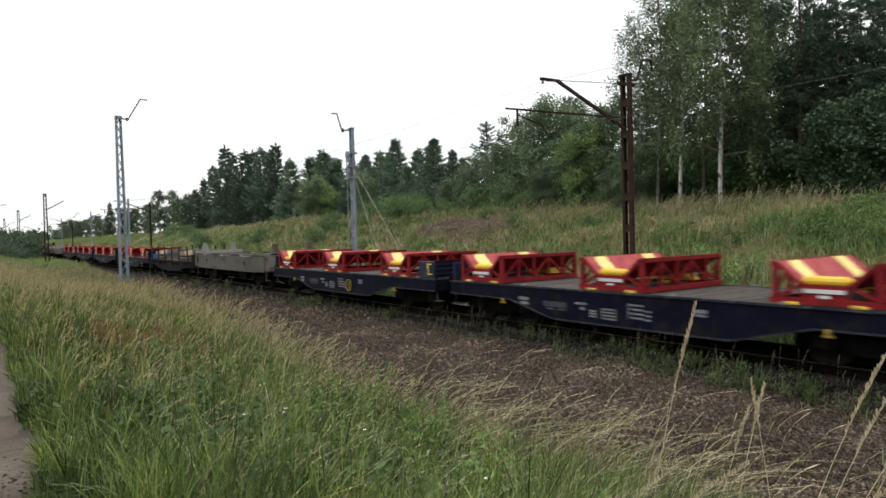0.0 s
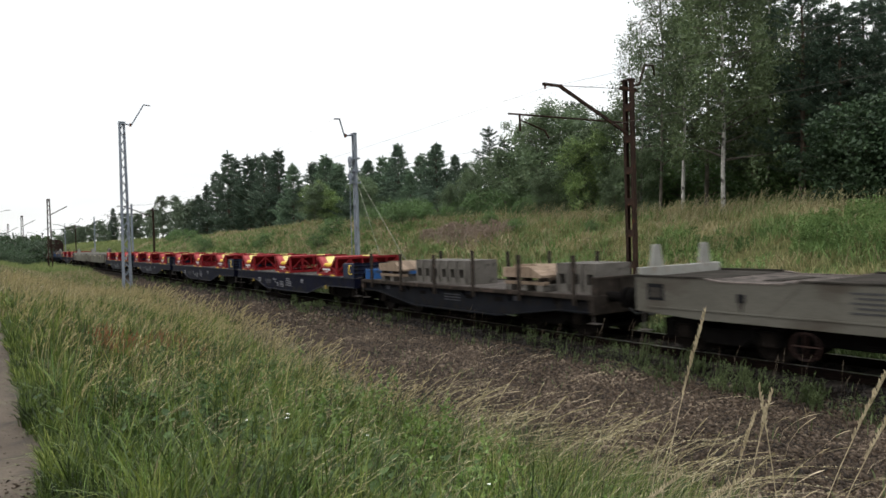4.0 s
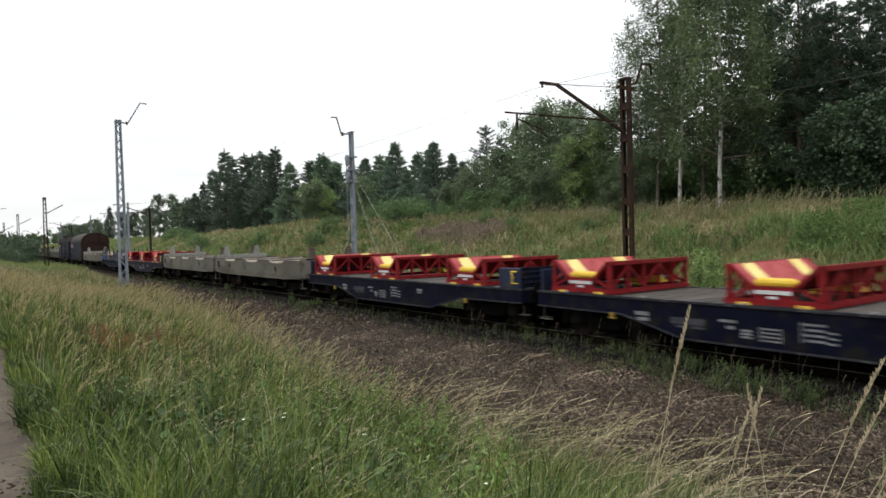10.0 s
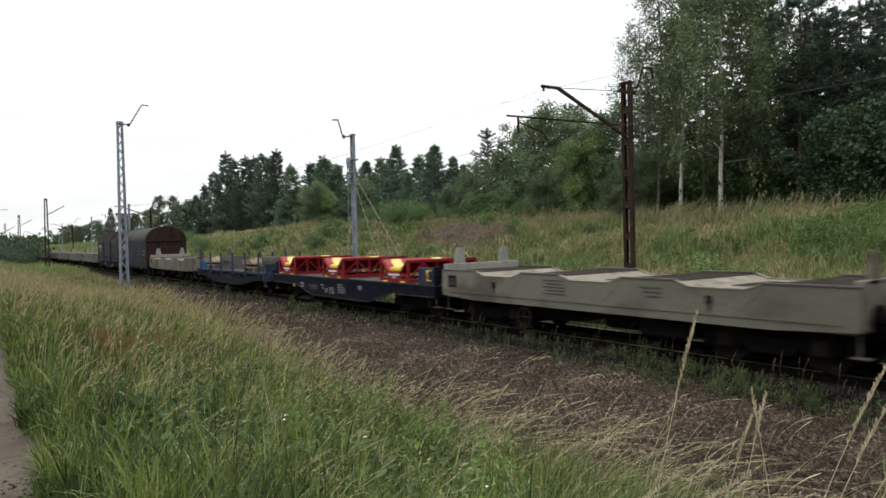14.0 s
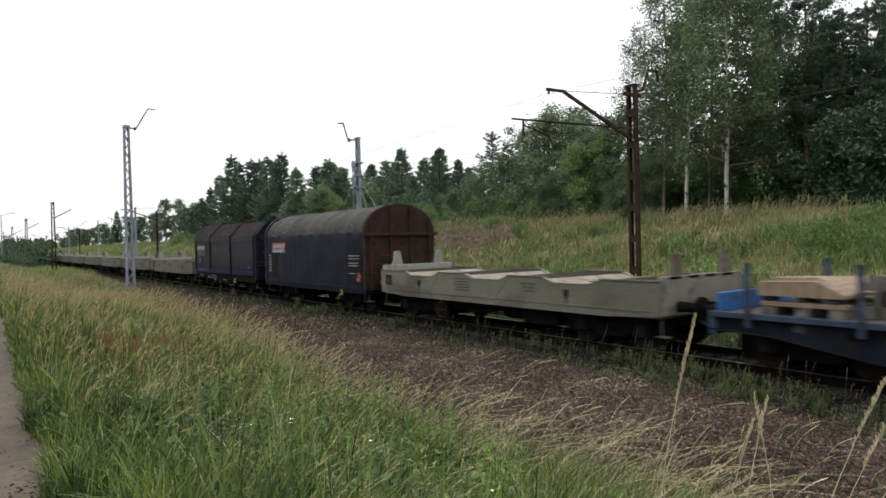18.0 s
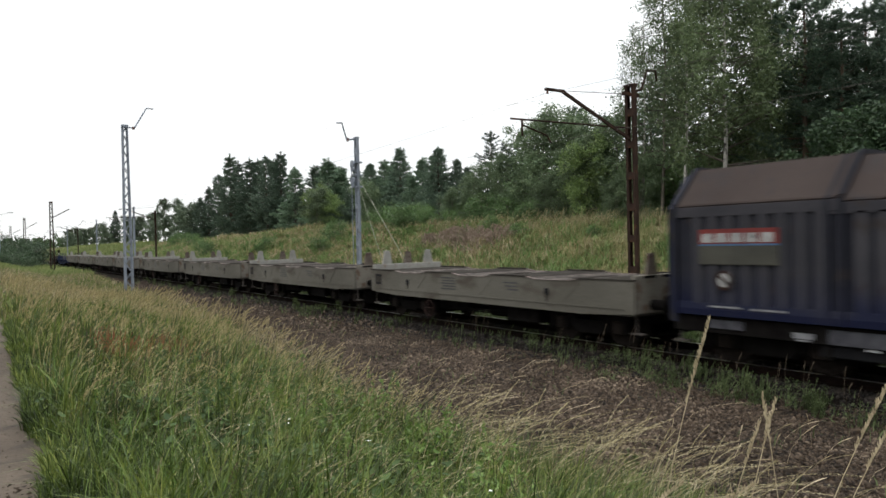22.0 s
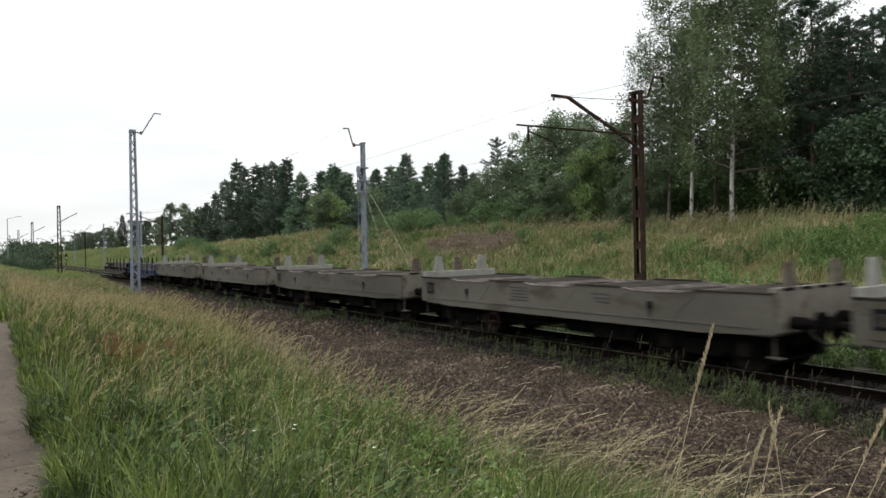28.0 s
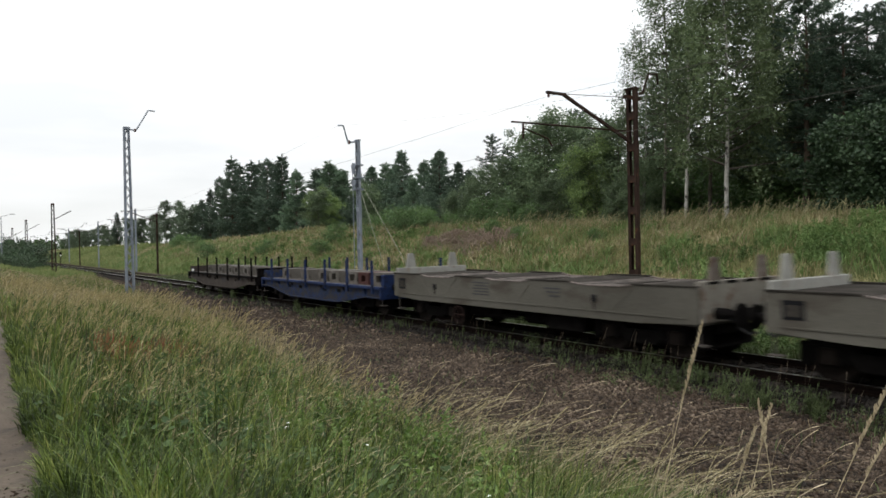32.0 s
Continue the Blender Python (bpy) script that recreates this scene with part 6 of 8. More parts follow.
herb_clumps("green_herbs", 14, 2.3, 3.1, 2.3, 3.8, 1.0, 0.7, 0.028, "upright leafy green herbs between the dry stalks", 171, M_grass_fresh)
x, y, r = scatter(900, 1.3, 3.4, 8, 15, 1.0, 68)
keep = (np.hypot((x - 1.7) / 0.35, (y - 10.5) / 1.2) < 1) | (np.hypot((x - 2.6) / 0.35, (y - 11.2) / 1.1) < 1)
x, y = x[keep], y[keep]
panicles("sorrel", x, y, 0.5 + 0.2 * r.random(len(x)), 0.15, M_sorrel, "rusty red sorrel heads among the grass", 69, 12, 1.2)


# brown leaf litter where the path meets the grass, and tall leafy herbs in the bank
r = np.random.default_rng(83)
y = 4.3 + 1.3 * r.random(260) ** 1.6
x = verge(y) - 0.10 + r.normal(0, 0.07, 260)
pts = np.stack([x, y, ground_z(x, y) + 0.008 + 0.01 * r.random(260)], 1)
tagged(new("leaf_litter", leaves_mesh("leaf_litter", pts, 0.022, r, M_litter, 1.0, 0.9, 0.6)), "withered brown leaves at the edge of the path", "leaves", kind="stuff")
herb_clumps("green_herbs", 46, 0.9, 3.8, 4.5, 11, 1.0, 0.62, 0.030, "tall dark green leafy herbs in the bank", 172, M_herb)


def flower(x, y, up, seed):
    """A small white flower head on a thin green stem."""
    r = random.Random(seed)
    z = float(ground_z(x, y))
    t = thing("white_flower", pose(x, y, z - 0.02), label="small white wild flower on a thin green stem", category="flower", group="white flowers in the grass")
    part("stem", rod(B(), (0, 0, 0), (0.02, -0.01, up), 0.0022, 0.0014, 5), M_grass_fresh, t)
    for i in range(5):
        a = i * 1.2566 + r.uniform(-0.2, 0.2)
        bm = B()
        c = Vector((0.02, -0.01, up))
        u, w = Vector((math.cos(a), math.sin(a), 0.25)), Vector((-math.sin(a), math.cos(a), 0))
        q = [bm.verts.new(c + p) for p in (u * 0.003, u * 0.009 + w * 0.006, u * 0.015 + w * 0.003, u * 0.015 - w * 0.003, u * 0.009 - w * 0.006)]
        bm.faces.new(q)
        part("petal", bm, M_petal, t)


for i, (x, y, up) in enumerate(((1.62, 4.88, 0.48), (1.95, 4.95, 0.50), (2.02, 5.1, 0.5), (2.45, 4.6, 0.48), (2.75, 3.5, 0.46))):
    flower(x, y, up, i)


stalks = []            # (stalk, its turn, how far it sways, how late)


def stalk(x, y, h, lean, turn, head, label, seed):
    """One tall grass stalk with a drooping seed head."""
    r = random.Random(seed)
    t = thing("grass_stalk", pose(x, y, float(ground_z(x, y)) - 0.02, 0, 0, turn), label=label, category="grass stalk", group="tall grass stalks")
    pts = [Vector((lean * (i / 10) ** 1.7 * h, 0, h * (i / 10) * (1 - 0.12 * lean * (i / 10)))) for i in range(11)]
    bm = B()
    for p, q in zip(pts, pts[1:]):
        rod(bm, p, q, 0.0018, 0.0016, 5)
    part("stem", bm, M_seed, t)
    bm = B()
    n = int(head * 230)
    for i in range(n):
        f = 1 - head / h * (i / n)
        p = at_height(pts, min(0.999, max(0, f)))
        a = r.uniform(0, 6.28)
        k = 0.35 + 0.65 * math.sin(math.pi * (0.15 + 0.8 * i / n))
        q = p + Vector((0.0095 * k * math.cos(a), 0.0095 * k * math.sin(a), 0.017))
        rod(bm, p, p.lerp(q, 0.6), 0.0018, 0.0038 * k, 4)
        rod(bm, p.lerp(q, 0.6), q + Vector((0, 0, 0.006)), 0.0038 * k, 0.0005, 4)
    part("seed_head", bm, M_seed, t, "pale straw seed head")
    stalks.append((t, turn, 1.0 if not stalks else r.uniform(0.4, 0.9), 0 if not stalks else r.uniform(-0.8, 0.8)))
    return t

for i, (x, y, h, lean, turn, head) in enumerate((
        (2.484, 2.005, 1.63, 0.17, -35, 0.40), (2.66, 1.72, 1.32, 0.16, -35, 0.22), (2.84, 1.52, 1.36, -0.1, -35, 0.2), (2.60, 1.80, 1.20, 0.22, -30, 0.2),
        (2.70, 1.50, 1.50, 0.32, -35, 0.34), (2.74, 1.48, 1.42, 0.36, -33, 0.34), (2.72, 1.42, 1.34, 0.42, -36, 0.3), (2.8, 1.40, 1.28, 0.4, -30, 0.3),
        (2.85, 1.35, 1.4, 0.38, -35, 0.32))):
    stalk(x, y, h, lean, turn, head, "tall dry grass stalk with a heavy seed head", 100 + i)

# arching stalks in the near corner by the gravel
sr = random.Random(77)
for i in (1, 5, 8, 12):
    f = i / 13
    x, y = 1.75 + 0.85 * f + sr.uniform(-0.1, 0.1), 2.55 - 0.95 * f + sr.uniform(-0.15, 0.15)
    stalk(x, y, sr.uniform(0.7, 1.05) + 0.22 * f, sr.uniform(0.25, 1.0), sr.uniform(-75, 5), sr.uniform(0.16, 0.26), "tall dry grass stalk with a heavy seed head", 300 + i)

# ---- train ----
# Each wagon is built with its front end at y = 0 and its middle on x = 0; rail tops are z = 0.
AXLE = 0.46


def wheel_mesh():
    bm = B()
    for s in (-1, 1):
        x = s * 0.72
        prof = [(0.0, 0.13), (0.06, 0.14), (0.075, 0.36), (0.10, 0.41), (0.10, 0.46), (-0.03, 0.465), (-0.035, 0.49), (-0.065, 0.49), (-0.065, 0.40), (-0.02, 0.36), (-0.03, 0.14)]
        n = 20
        rings = []
        for u, rad in prof:
            rings.append([bm.verts.new((x + s * u, rad * math.cos(6.28319 * i / n), rad * math.sin(6.28319 * i / n))) for i in range(n)])
        for a, b in zip(rings, rings[1:]):
            for i in range(n):
                j = (i + 1) % n
                bm.faces.new((a[i], a[j], b[j], b[i]))
        rod(bm, (x - 0.05 * s, 0, 0), (x + 0.2 * s, 0, 0), 0.14, 0.09, 12)
    rod(bm, (-0.75, 0, 0), (0.75, 0, 0), 0.085, sides=10)
    bmesh.ops.recalc_face_normals(bm, faces=bm.faces[:])
    me = bpy.data.meshes.new("wheelset")
    bm.to_mesh(me)
    bm.free()
    me.materials.append(M_wheel)
    return me


WHEELS = wheel_mesh()
wheelsets = []


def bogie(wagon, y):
    # A solid block fills the bogie so no light shows through it.
    b = part("bogie", box(B(), -0.60, 0.60, y - 1.45, y + 1.45, 0.30, 0.72, 0.02), M_black, wagon, "greasy two-axle bogie, coloured black for the shade below the wagon")
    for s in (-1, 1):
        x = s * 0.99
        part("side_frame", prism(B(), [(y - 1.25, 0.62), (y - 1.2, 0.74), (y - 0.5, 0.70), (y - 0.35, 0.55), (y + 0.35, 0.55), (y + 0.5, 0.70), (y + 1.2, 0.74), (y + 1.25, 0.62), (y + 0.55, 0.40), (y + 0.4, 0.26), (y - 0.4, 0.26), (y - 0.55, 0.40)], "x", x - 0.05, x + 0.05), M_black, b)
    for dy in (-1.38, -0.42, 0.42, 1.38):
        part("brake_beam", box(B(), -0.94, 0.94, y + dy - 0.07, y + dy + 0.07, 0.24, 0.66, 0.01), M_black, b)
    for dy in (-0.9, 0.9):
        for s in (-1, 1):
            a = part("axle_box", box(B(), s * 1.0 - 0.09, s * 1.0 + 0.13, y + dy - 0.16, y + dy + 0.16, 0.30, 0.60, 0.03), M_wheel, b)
            for d2 in (-0.25, 0.25):
                part("spring", rod(B(), (s * 1.03, y + dy + d2, 0.34), (s * 1.03, y + dy + d2, 0.64), 0.07, sides=8), M_black, b)
        w = new("wheelset", WHEELS)
        w.parent = wagon
        w.matrix_basis = pose(0, y + dy, AXLE)
        wheelsets.append((w, y + dy))


def buffers(wagon, y, way, material):
    """Two buffers and the coupling on a headstock at y; way is -1 in front and 1 behind."""
    for s in (-1, 1):
        bm = B()
        rod(bm, (s * 0.875, y, 1.02), (s * 0.875, y + way * 0.30, 1.02), 0.12, 0.11, 12)
        rod(bm, (s * 0.875, y + way * 0.28, 1.02), (s * 0.875, y + way * 0.50, 1.02), 0.08, sides=10)
        b = part("buffer", bm, material, wagon)
        part("buffer_plate", rod(B(), (s * 0.875, y + way * 0.50, 1.02), (s * 0.875, y + way * 0.54, 1.02), 0.24, sides=16), M_black, b)
    bm = B()
    box(bm, -0.06, 0.06, min(y, y + way * 0.4), max(y, y + way * 0.4), 0.96, 1.08)
    rod(bm, (0, y + way * 0.35, 1.0), (0, y + way * 0.55, 0.72), 0.03)
    part("coupling_hook", bm, M_black, wagon)
    bm = B()
    pts = [Vector((-0.45, y, 0.95)), Vector((-0.45, y + way * 0.2, 0.72)), Vector((-0.43, y + way * 0.42, 0.6)), Vector((-0.4, y + way * 0.58, 0.66))]
    for p, q in zip(pts, pts[1:]):
        rod(bm, p, q, 0.025, sides=6)
    part("brake_hose", bm, M_rubber, wagon, "hanging rubber brake hose")
    bm = B()
    xs = -1.33
    rod(bm, (xs, y - way * 0.08, 0.95), (xs, y - way * 0.08, 0.42), 0.018, sides=6)
    box(bm, xs - 0.04, xs + 0.16, y - way * 0.08 - 0.14, y - way * 0.08 + 0.14, 0.40, 0.42)
    part("shunter_step", bm, M_deck, wagon, "pale metal shunter's step")


def bars(wagon, rows, x, material, label="rows of unreadable stencilled marks"):
    """Unreadable stencilled marks as plain bars on the near side: rows of (y0, y1, z0, z1)."""
    for y0, y1, z0, z1 in rows:
        part("marking", box(B(), x - 0.004, x + 0.002, y0, y1, z0, z1), material, wagon, label)


def planks(wagon, y0, y1, z, n, half=1.36):
    """The deck's planks, laid across the wagon."""
    w = (y1 - y0) / n
    first = part("plank", box(B(), -half, half, y0 + 0.006, y0 + w - 0.006, z - 0.05, z), M_deck, wagon)
    for i in range(1, n):
        piece("plank", first.data, wagon, pose(0, w * i, 0.004 * ((i * 7) % 3) - 0.004))


def coil_flat(front, brake):
    """Navy fish-bellied flat wagon that carries three cradles."""
    L = 12.9
    t = thing("flat_wagon", pose(TRACK, front, 0), label="navy blue fish-bellied flat wagon carrying three red coil cradles", category="freight wagon", group="train wagons")
    side = [(0, 1.04), (L, 1.04), (L, 0.72), (L - 2.6, 0.70), (L - 4.0, 0.36), (L - 4.2, 0.33), (4.2, 0.33), (4.0, 0.36), (2.6, 0.70), (0, 0.72)]
    for s in (-1, 1):
        x = s * 1.44
        bm = prism(B(), side, "x", x - 0.012, x + 0.012)
        sb = part("sole_bar", bm, M_navy, t, "navy fish-bellied side girder")
        bm = B()
        box(bm, x - s * 0.0 - 0.05, x + 0.05, 0, L, 1.04, 1.085)
        for p, q in zip(side[2:], side[3:]):
            bar(bm, (x, p[0], p[1]), (x, q[0], q[1]), 0.10, 0.03)
        part("flange", bm, M_edge, sb)
        rib = part("web_stiffener", box(B(), x - s * 0.06 - 0.02, x - s * 0.06 + 0.02, -0.02, 0.02, 0.74, 1.03), M_navy, sb)
        rib.location.y = 0.7
        for i in range(1, int((L - 0.7) / 1.1) + 1):
            piece("web_stiffener", rib.data, sb, pose(0, 0.7 + 1.1 * i, 0))
        ring = part("lashing_ring", rod(B(), (x + s * 0.04, -0.05, 1.1), (x + s * 0.04, 0.05, 1.1), 0.03, sides=6), M_letter, sb)
        ring.location.y = 0.9
        for i in range(1, int((L - 0.9) / 2.2) + 1):
            piece("lashing_ring", ring.data, sb, pose(0, 0.9 + 2.2 * i, 0))
        for yy in (2.35, L - 2.35):
            bm = B()
            box(bm, x + s * 0.03 - 0.03, x + s * 0.03 + 0.03, yy - 0.04, yy + 0.04, 0.61, 0.72)
            box(bm, x + s * 0.03 - 0.04, x + s * 0.03 + 0.04, yy - 0.075, yy + 0.075, 0.59, 0.615)
            part("brake_lever", bm, M_yellow_dull, t, "yellow brake change-over lever")
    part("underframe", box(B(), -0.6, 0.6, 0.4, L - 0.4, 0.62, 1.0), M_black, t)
    part("headstock", box(B(), -1.43, 1.43, -0.02, 0.14, 0.70, 1.05, 0.01), M_navy, t)
    part("headstock", box(B(), -1.43, 1.43, L - 0.14, L + 0.02, 0.70, 1.05, 0.01), M_navy, t)
    planks(t, 0.15, L - 0.15, 1.075, 34)
    # folded head unit in front
    bm = B()
    for s in (-1, 1):
        box(bm, s * 1.36 - 0.10, s * 1.36 + 0.10, 0.02, 0.88, 1.08, 1.60, 0.02)
    box(bm, -1.27, 1.27, 0.05, 0.13, 1.10, 1.58)
    h = part("head_stanchion", bm, M_navy_panel, t, "dark blue folded head stanchion")
    bm = B()
    for z in (1.2, 1.34, 1.48, 1.6):
        box(bm, -1.46, -1.25, -0.04, 0.03, z - 0.03, z + 0.03)
        box(bm, 1.25, 1.46, -0.04, 0.03, z - 0.03, z + 0.03)
        box(bm, -1.25, 1.25, -0.0, 0.04, z - 0.02, z + 0.02)
    part("rib", bm, M_navy, h)
    bm = B()
    rod(bm, (-1.49, 0.16, 1.52), (-1.49, 0.34, 1.52), 0.018)
    rod(bm, (-1.49, 0.34, 1.52), (-1.51, 0.28, 1.40), 0.018)
    rod(bm, (-1.51, 0.28, 1.40), (-1.51, 0.28, 1.30), 0.018)
    rod(bm, (-1.51, 0.28, 1.30), (-1.49, 0.34, 1.22), 0.018)
    rod(bm, (-1.49, 0.34, 1.22), (-1.49, 0.12, 1.22), 0.018)
    part("handrail", bm, M_yellow, h, "yellow grab rail")
    part("end_board", box(B(), -1.40, 1.40, L - 0.12, L - 0.05, 1.08, 1.60, 0.01), M_navy_panel, t, "plain dark blue end board")
    for y in (1.75, L - 1.75):
        bogie(t, y)
    buffers(t, 0, -1, M_black)
    buffers(t, L, 1, M_black)
    wheel = B()
    for i in range(16 if brake else 0):
        a0, a1 = 6.28319 * i / 16, 6.28319 * (i + 1) / 16
        rod(wheel, (-1.5, 5.55 + 0.21 * math.cos(a0), 0.63 + 0.21 * math.sin(a0)), (-1.5, 5.55 + 0.21 * math.cos(a1), 0.63 + 0.21 * math.sin(a1)), 0.013, sides=6)
    for i in range(2 if brake else 0):
        a = 0.785 + 1.5708 * i
        rod(wheel, (-1.5, 5.55 + 0.21 * math.cos(a), 0.63 + 0.21 * math.sin(a)), (-1.5, 5.55 - 0.21 * math.cos(a), 0.63 - 0.21 * math.sin(a)), 0.009, sides=6)
    if brake:
        part("hand_brake_wheel", wheel, M_yellow_dull, t, "dull yellow hand brake wheel")
    m = [(9.6, 9.95, 0.72, 0.80), (9.6, 9.9, 0.61, 0.68), (7.66, 8.0, 0.74, 0.79), (7.7, 7.85, 0.62, 0.68), (4.58, 4.86, 0.79, 0.86), (4.6, 4.86, 0.72, 0.77)]
    for k in range(3):
        m.append((7.36, 7.56, 0.60 - 0.06 * k, 0.64 - 0.06 * k))
        m.append((5.88, 6.03, 0.70 - 0.09 * k, 0.735 - 0.09 * k))
    for k in range(4):
        m.append((6.84, 7.18, 0.67 - 0.07 * k, 0.70 - 0.07 * k))
        m.append((6.06, 6.44 - 0.04 * (k % 2), 0.81 - 0.09 * k, 0.85 - 0.09 * k))
    m += [(6.81, 6.83, 0.45, 0.71), (7.19, 7.21, 0.45, 0.71), (6.46, 6.48, 0.51, 0.87)]
    bars(t, m, -1.453, M_letter)
    bars(t, [(8.3, 9.05, 0.62, 0.75), (8.3, 8.6, 0.55, 0.60), (8.7, 8.95, 0.55, 0.60)], -1.453, M_letter_faint, "plain worn rating plate")
    return t


def cradle_proto():
    """Red coil cradle: a trough across the wagon between trussed ends. Its front is y = 0."""
    D, W, H, z0 = 1.78, 2.72, 0.72, 1.10
    t = thing("coil_cradle", label="red steel coil cradle with a yellow-striped trough on a flat wagon", category="coil cradle", group="coil cradles")
    hw = W / 2
    # side plates with the trough's outline cut into them
    V = [(0, z0), (D, z0), (D, z0 + H), (D - 0.10, z0 + H), (D - 0.52, z0 + 0.33), (0.52, z0 + 0.33), (0.10, z0 + H), (0, z0 + H)]
    for s in (-1, 1):
        x = s * hw
        sp = B()
        # bottom beam, posts and sloping edge plates
        box(sp, x - 0.04, x + 0.04, 0, D, z0, z0 + 0.11)
        bar(sp, (x, 0.05, z0 + 0.1), (x, 0.05, z0 + H), 0.08, 0.09)
        bar(sp, (x, D - 0.05, z0 + 0.1), (x, D - 0.05, z0 + H), 0.08, 0.09)
        bar(sp, (x, 0.10, z0 + H - 0.03), (x, 0.52, z0 + 0.30), 0.08, 0.07)
        bar(sp, (x, D - 0.10, z0 + H - 0.03), (x, D - 0.52, z0 + 0.30), 0.08, 0.07)
        bar(sp, (x, 0.48, z0 + 0.29), (x, D - 0.48, z0 + 0.29), 0.08, 0.08)
        prism(sp, [(0.5, z0 + 0.1), (D - 0.5, z0 + 0.1), (D - 0.5, z0 + 0.29), (0.5, z0 + 0.29)], "x", x - 0.02, x + 0.02)
        bar(sp, (x, 0.08, z0 + 0.12), (x, 0.46, z0 + 0.32), 0.05, 0.05)
        bar(sp, (x, D - 0.08, z0 + 0.12), (x, D - 0.46, z0 + 0.32), 0.05, 0.05)
        side = part("side_frame", sp, M_red, t)
        part("label_plate", box(B(), x - 0.05, x + 0.05, 0.56, D - 0.56, z0 + 0.20, z0 + 0.27), M_plate, side, "white label strip")
        part("rating_label", box(B(), x - 0.05, x + 0.05, 0.80, D - 0.80, z0 + 0.12, z0 + 0.165), M_plate, side)
        bol = B()
        rod(bol, (x - 0.10 * s, 0.60, z0 + 0.40), (x - 0.10 * s, D - 0.60, z0 + 0.40), 0.085, 0.085, 10)
        rod(bol, (x - 0.10 * s, 0.50, z0 + 0.39), (x - 0.10 * s, 0.60, z0 + 0.40), 0.05, 0.085, 10)
        rod(bol, (x - 0.10 * s, D - 0.60, z0 + 0.40), (x - 0.10 * s, D - 0.50, z0 + 0.39), 0.085, 0.05, 10)
        part("bolster", bol, M_yellow, side, "round yellow edge bolster")
    for k, y in enumerate((0.0, D)):
        e = 1 if k else -1
        bm = B()
        bar(bm, (-hw, y, z0 + H - 0.04), (hw, y, z0 + H - 0.04), 0.09, 0.09)
        box(bm, -hw - 0.02, hw + 0.02, y - 0.06, y + 0.06, z0, z0 + 0.10)
        n = 5
        for i in range(1, n):
            xx = -hw + W * i / n
            bar(bm, (xx, y, z0 + 0.1), (xx, y, z0 + H - 0.06), 0.06, 0.06)
        for i in range(n):
            xa, xb = -hw + W * i / n, -hw + W * (i + 1) / n
            za, zb = (z0 + 0.12, z0 + H - 0.1) if i % 2 == 0 else (z0 + H - 0.1, z0 + 0.12)
            bar(bm, (xa, y, za), (xb, y, zb), 0.05, 0.05)
        part("end_truss", bm, M_red, t, "red lattice end frame")
    # sloping trough floor in bands
    for k, (ya, za, yb, zb) in enumerate(((0.10, z0 + H, 0.52, z0 + 0.34), (D - 0.10, z0 + H, D - 0.52, z0 + 0.34))):
        cuts = (-hw, -hw + 0.30, -hw + 0.72, hw - 0.72, hw - 0.30, hw)
        for i, (xa, xb) in enumerate(zip(cuts, cuts[1:])):
            bm = B()
            prism(bm, [(ya, za), (yb, zb), (yb, zb - 0.03), (ya, za - 0.03)], "x", xa + 0.002, xb - 0.002)
            part("trough_panel", bm, M_cream if i in (1, 3) else M_salmon, t, "pale yellow stripe" if i in (1, 3) else "")
        part("trough_backing", prism(B(), [(ya, za - 0.034), (yb, zb - 0.034), (yb, zb - 0.05), (ya, za - 0.05)], "x", -hw + 0.05, hw - 0.05), M_red, t)
    part("trough_floor", box(B(), -hw + 0.2, hw - 0.2, 0.5, D - 0.5, z0 + 0.28, z0 + 0.32), M_black, t)
    for xx in (0.75,):
        part("wedge", prism(B(), [(0.35, z0 + 0.12), (D - 0.35, z0 + 0.12), (D - 0.5, z0 + 0.26), (0.5, z0 + 0.26)], "x", xx, xx + 0.35), M_yellow, t, "yellow coil wedge stowed below")
    for xx in (-hw + 0.02, hw - 0.02):
        for yy in (0.34, D - 0.34):
            part("lock_foot", box(B(), xx - 0.09, xx + 0.09, yy - 0.13, yy + 0.13, z0 - 0.02, z0 + 0.035, 0.01), M_yellow, t, "yellow locking foot")
    return t


SEATS = (1.55, 4.75, 7.95)                                        # where each coil saddle begins
CAPS = ((0, 1.63), (3.42, 4.83), (6.62, 8.03), (9.82, 11.45))     # level stretches between them


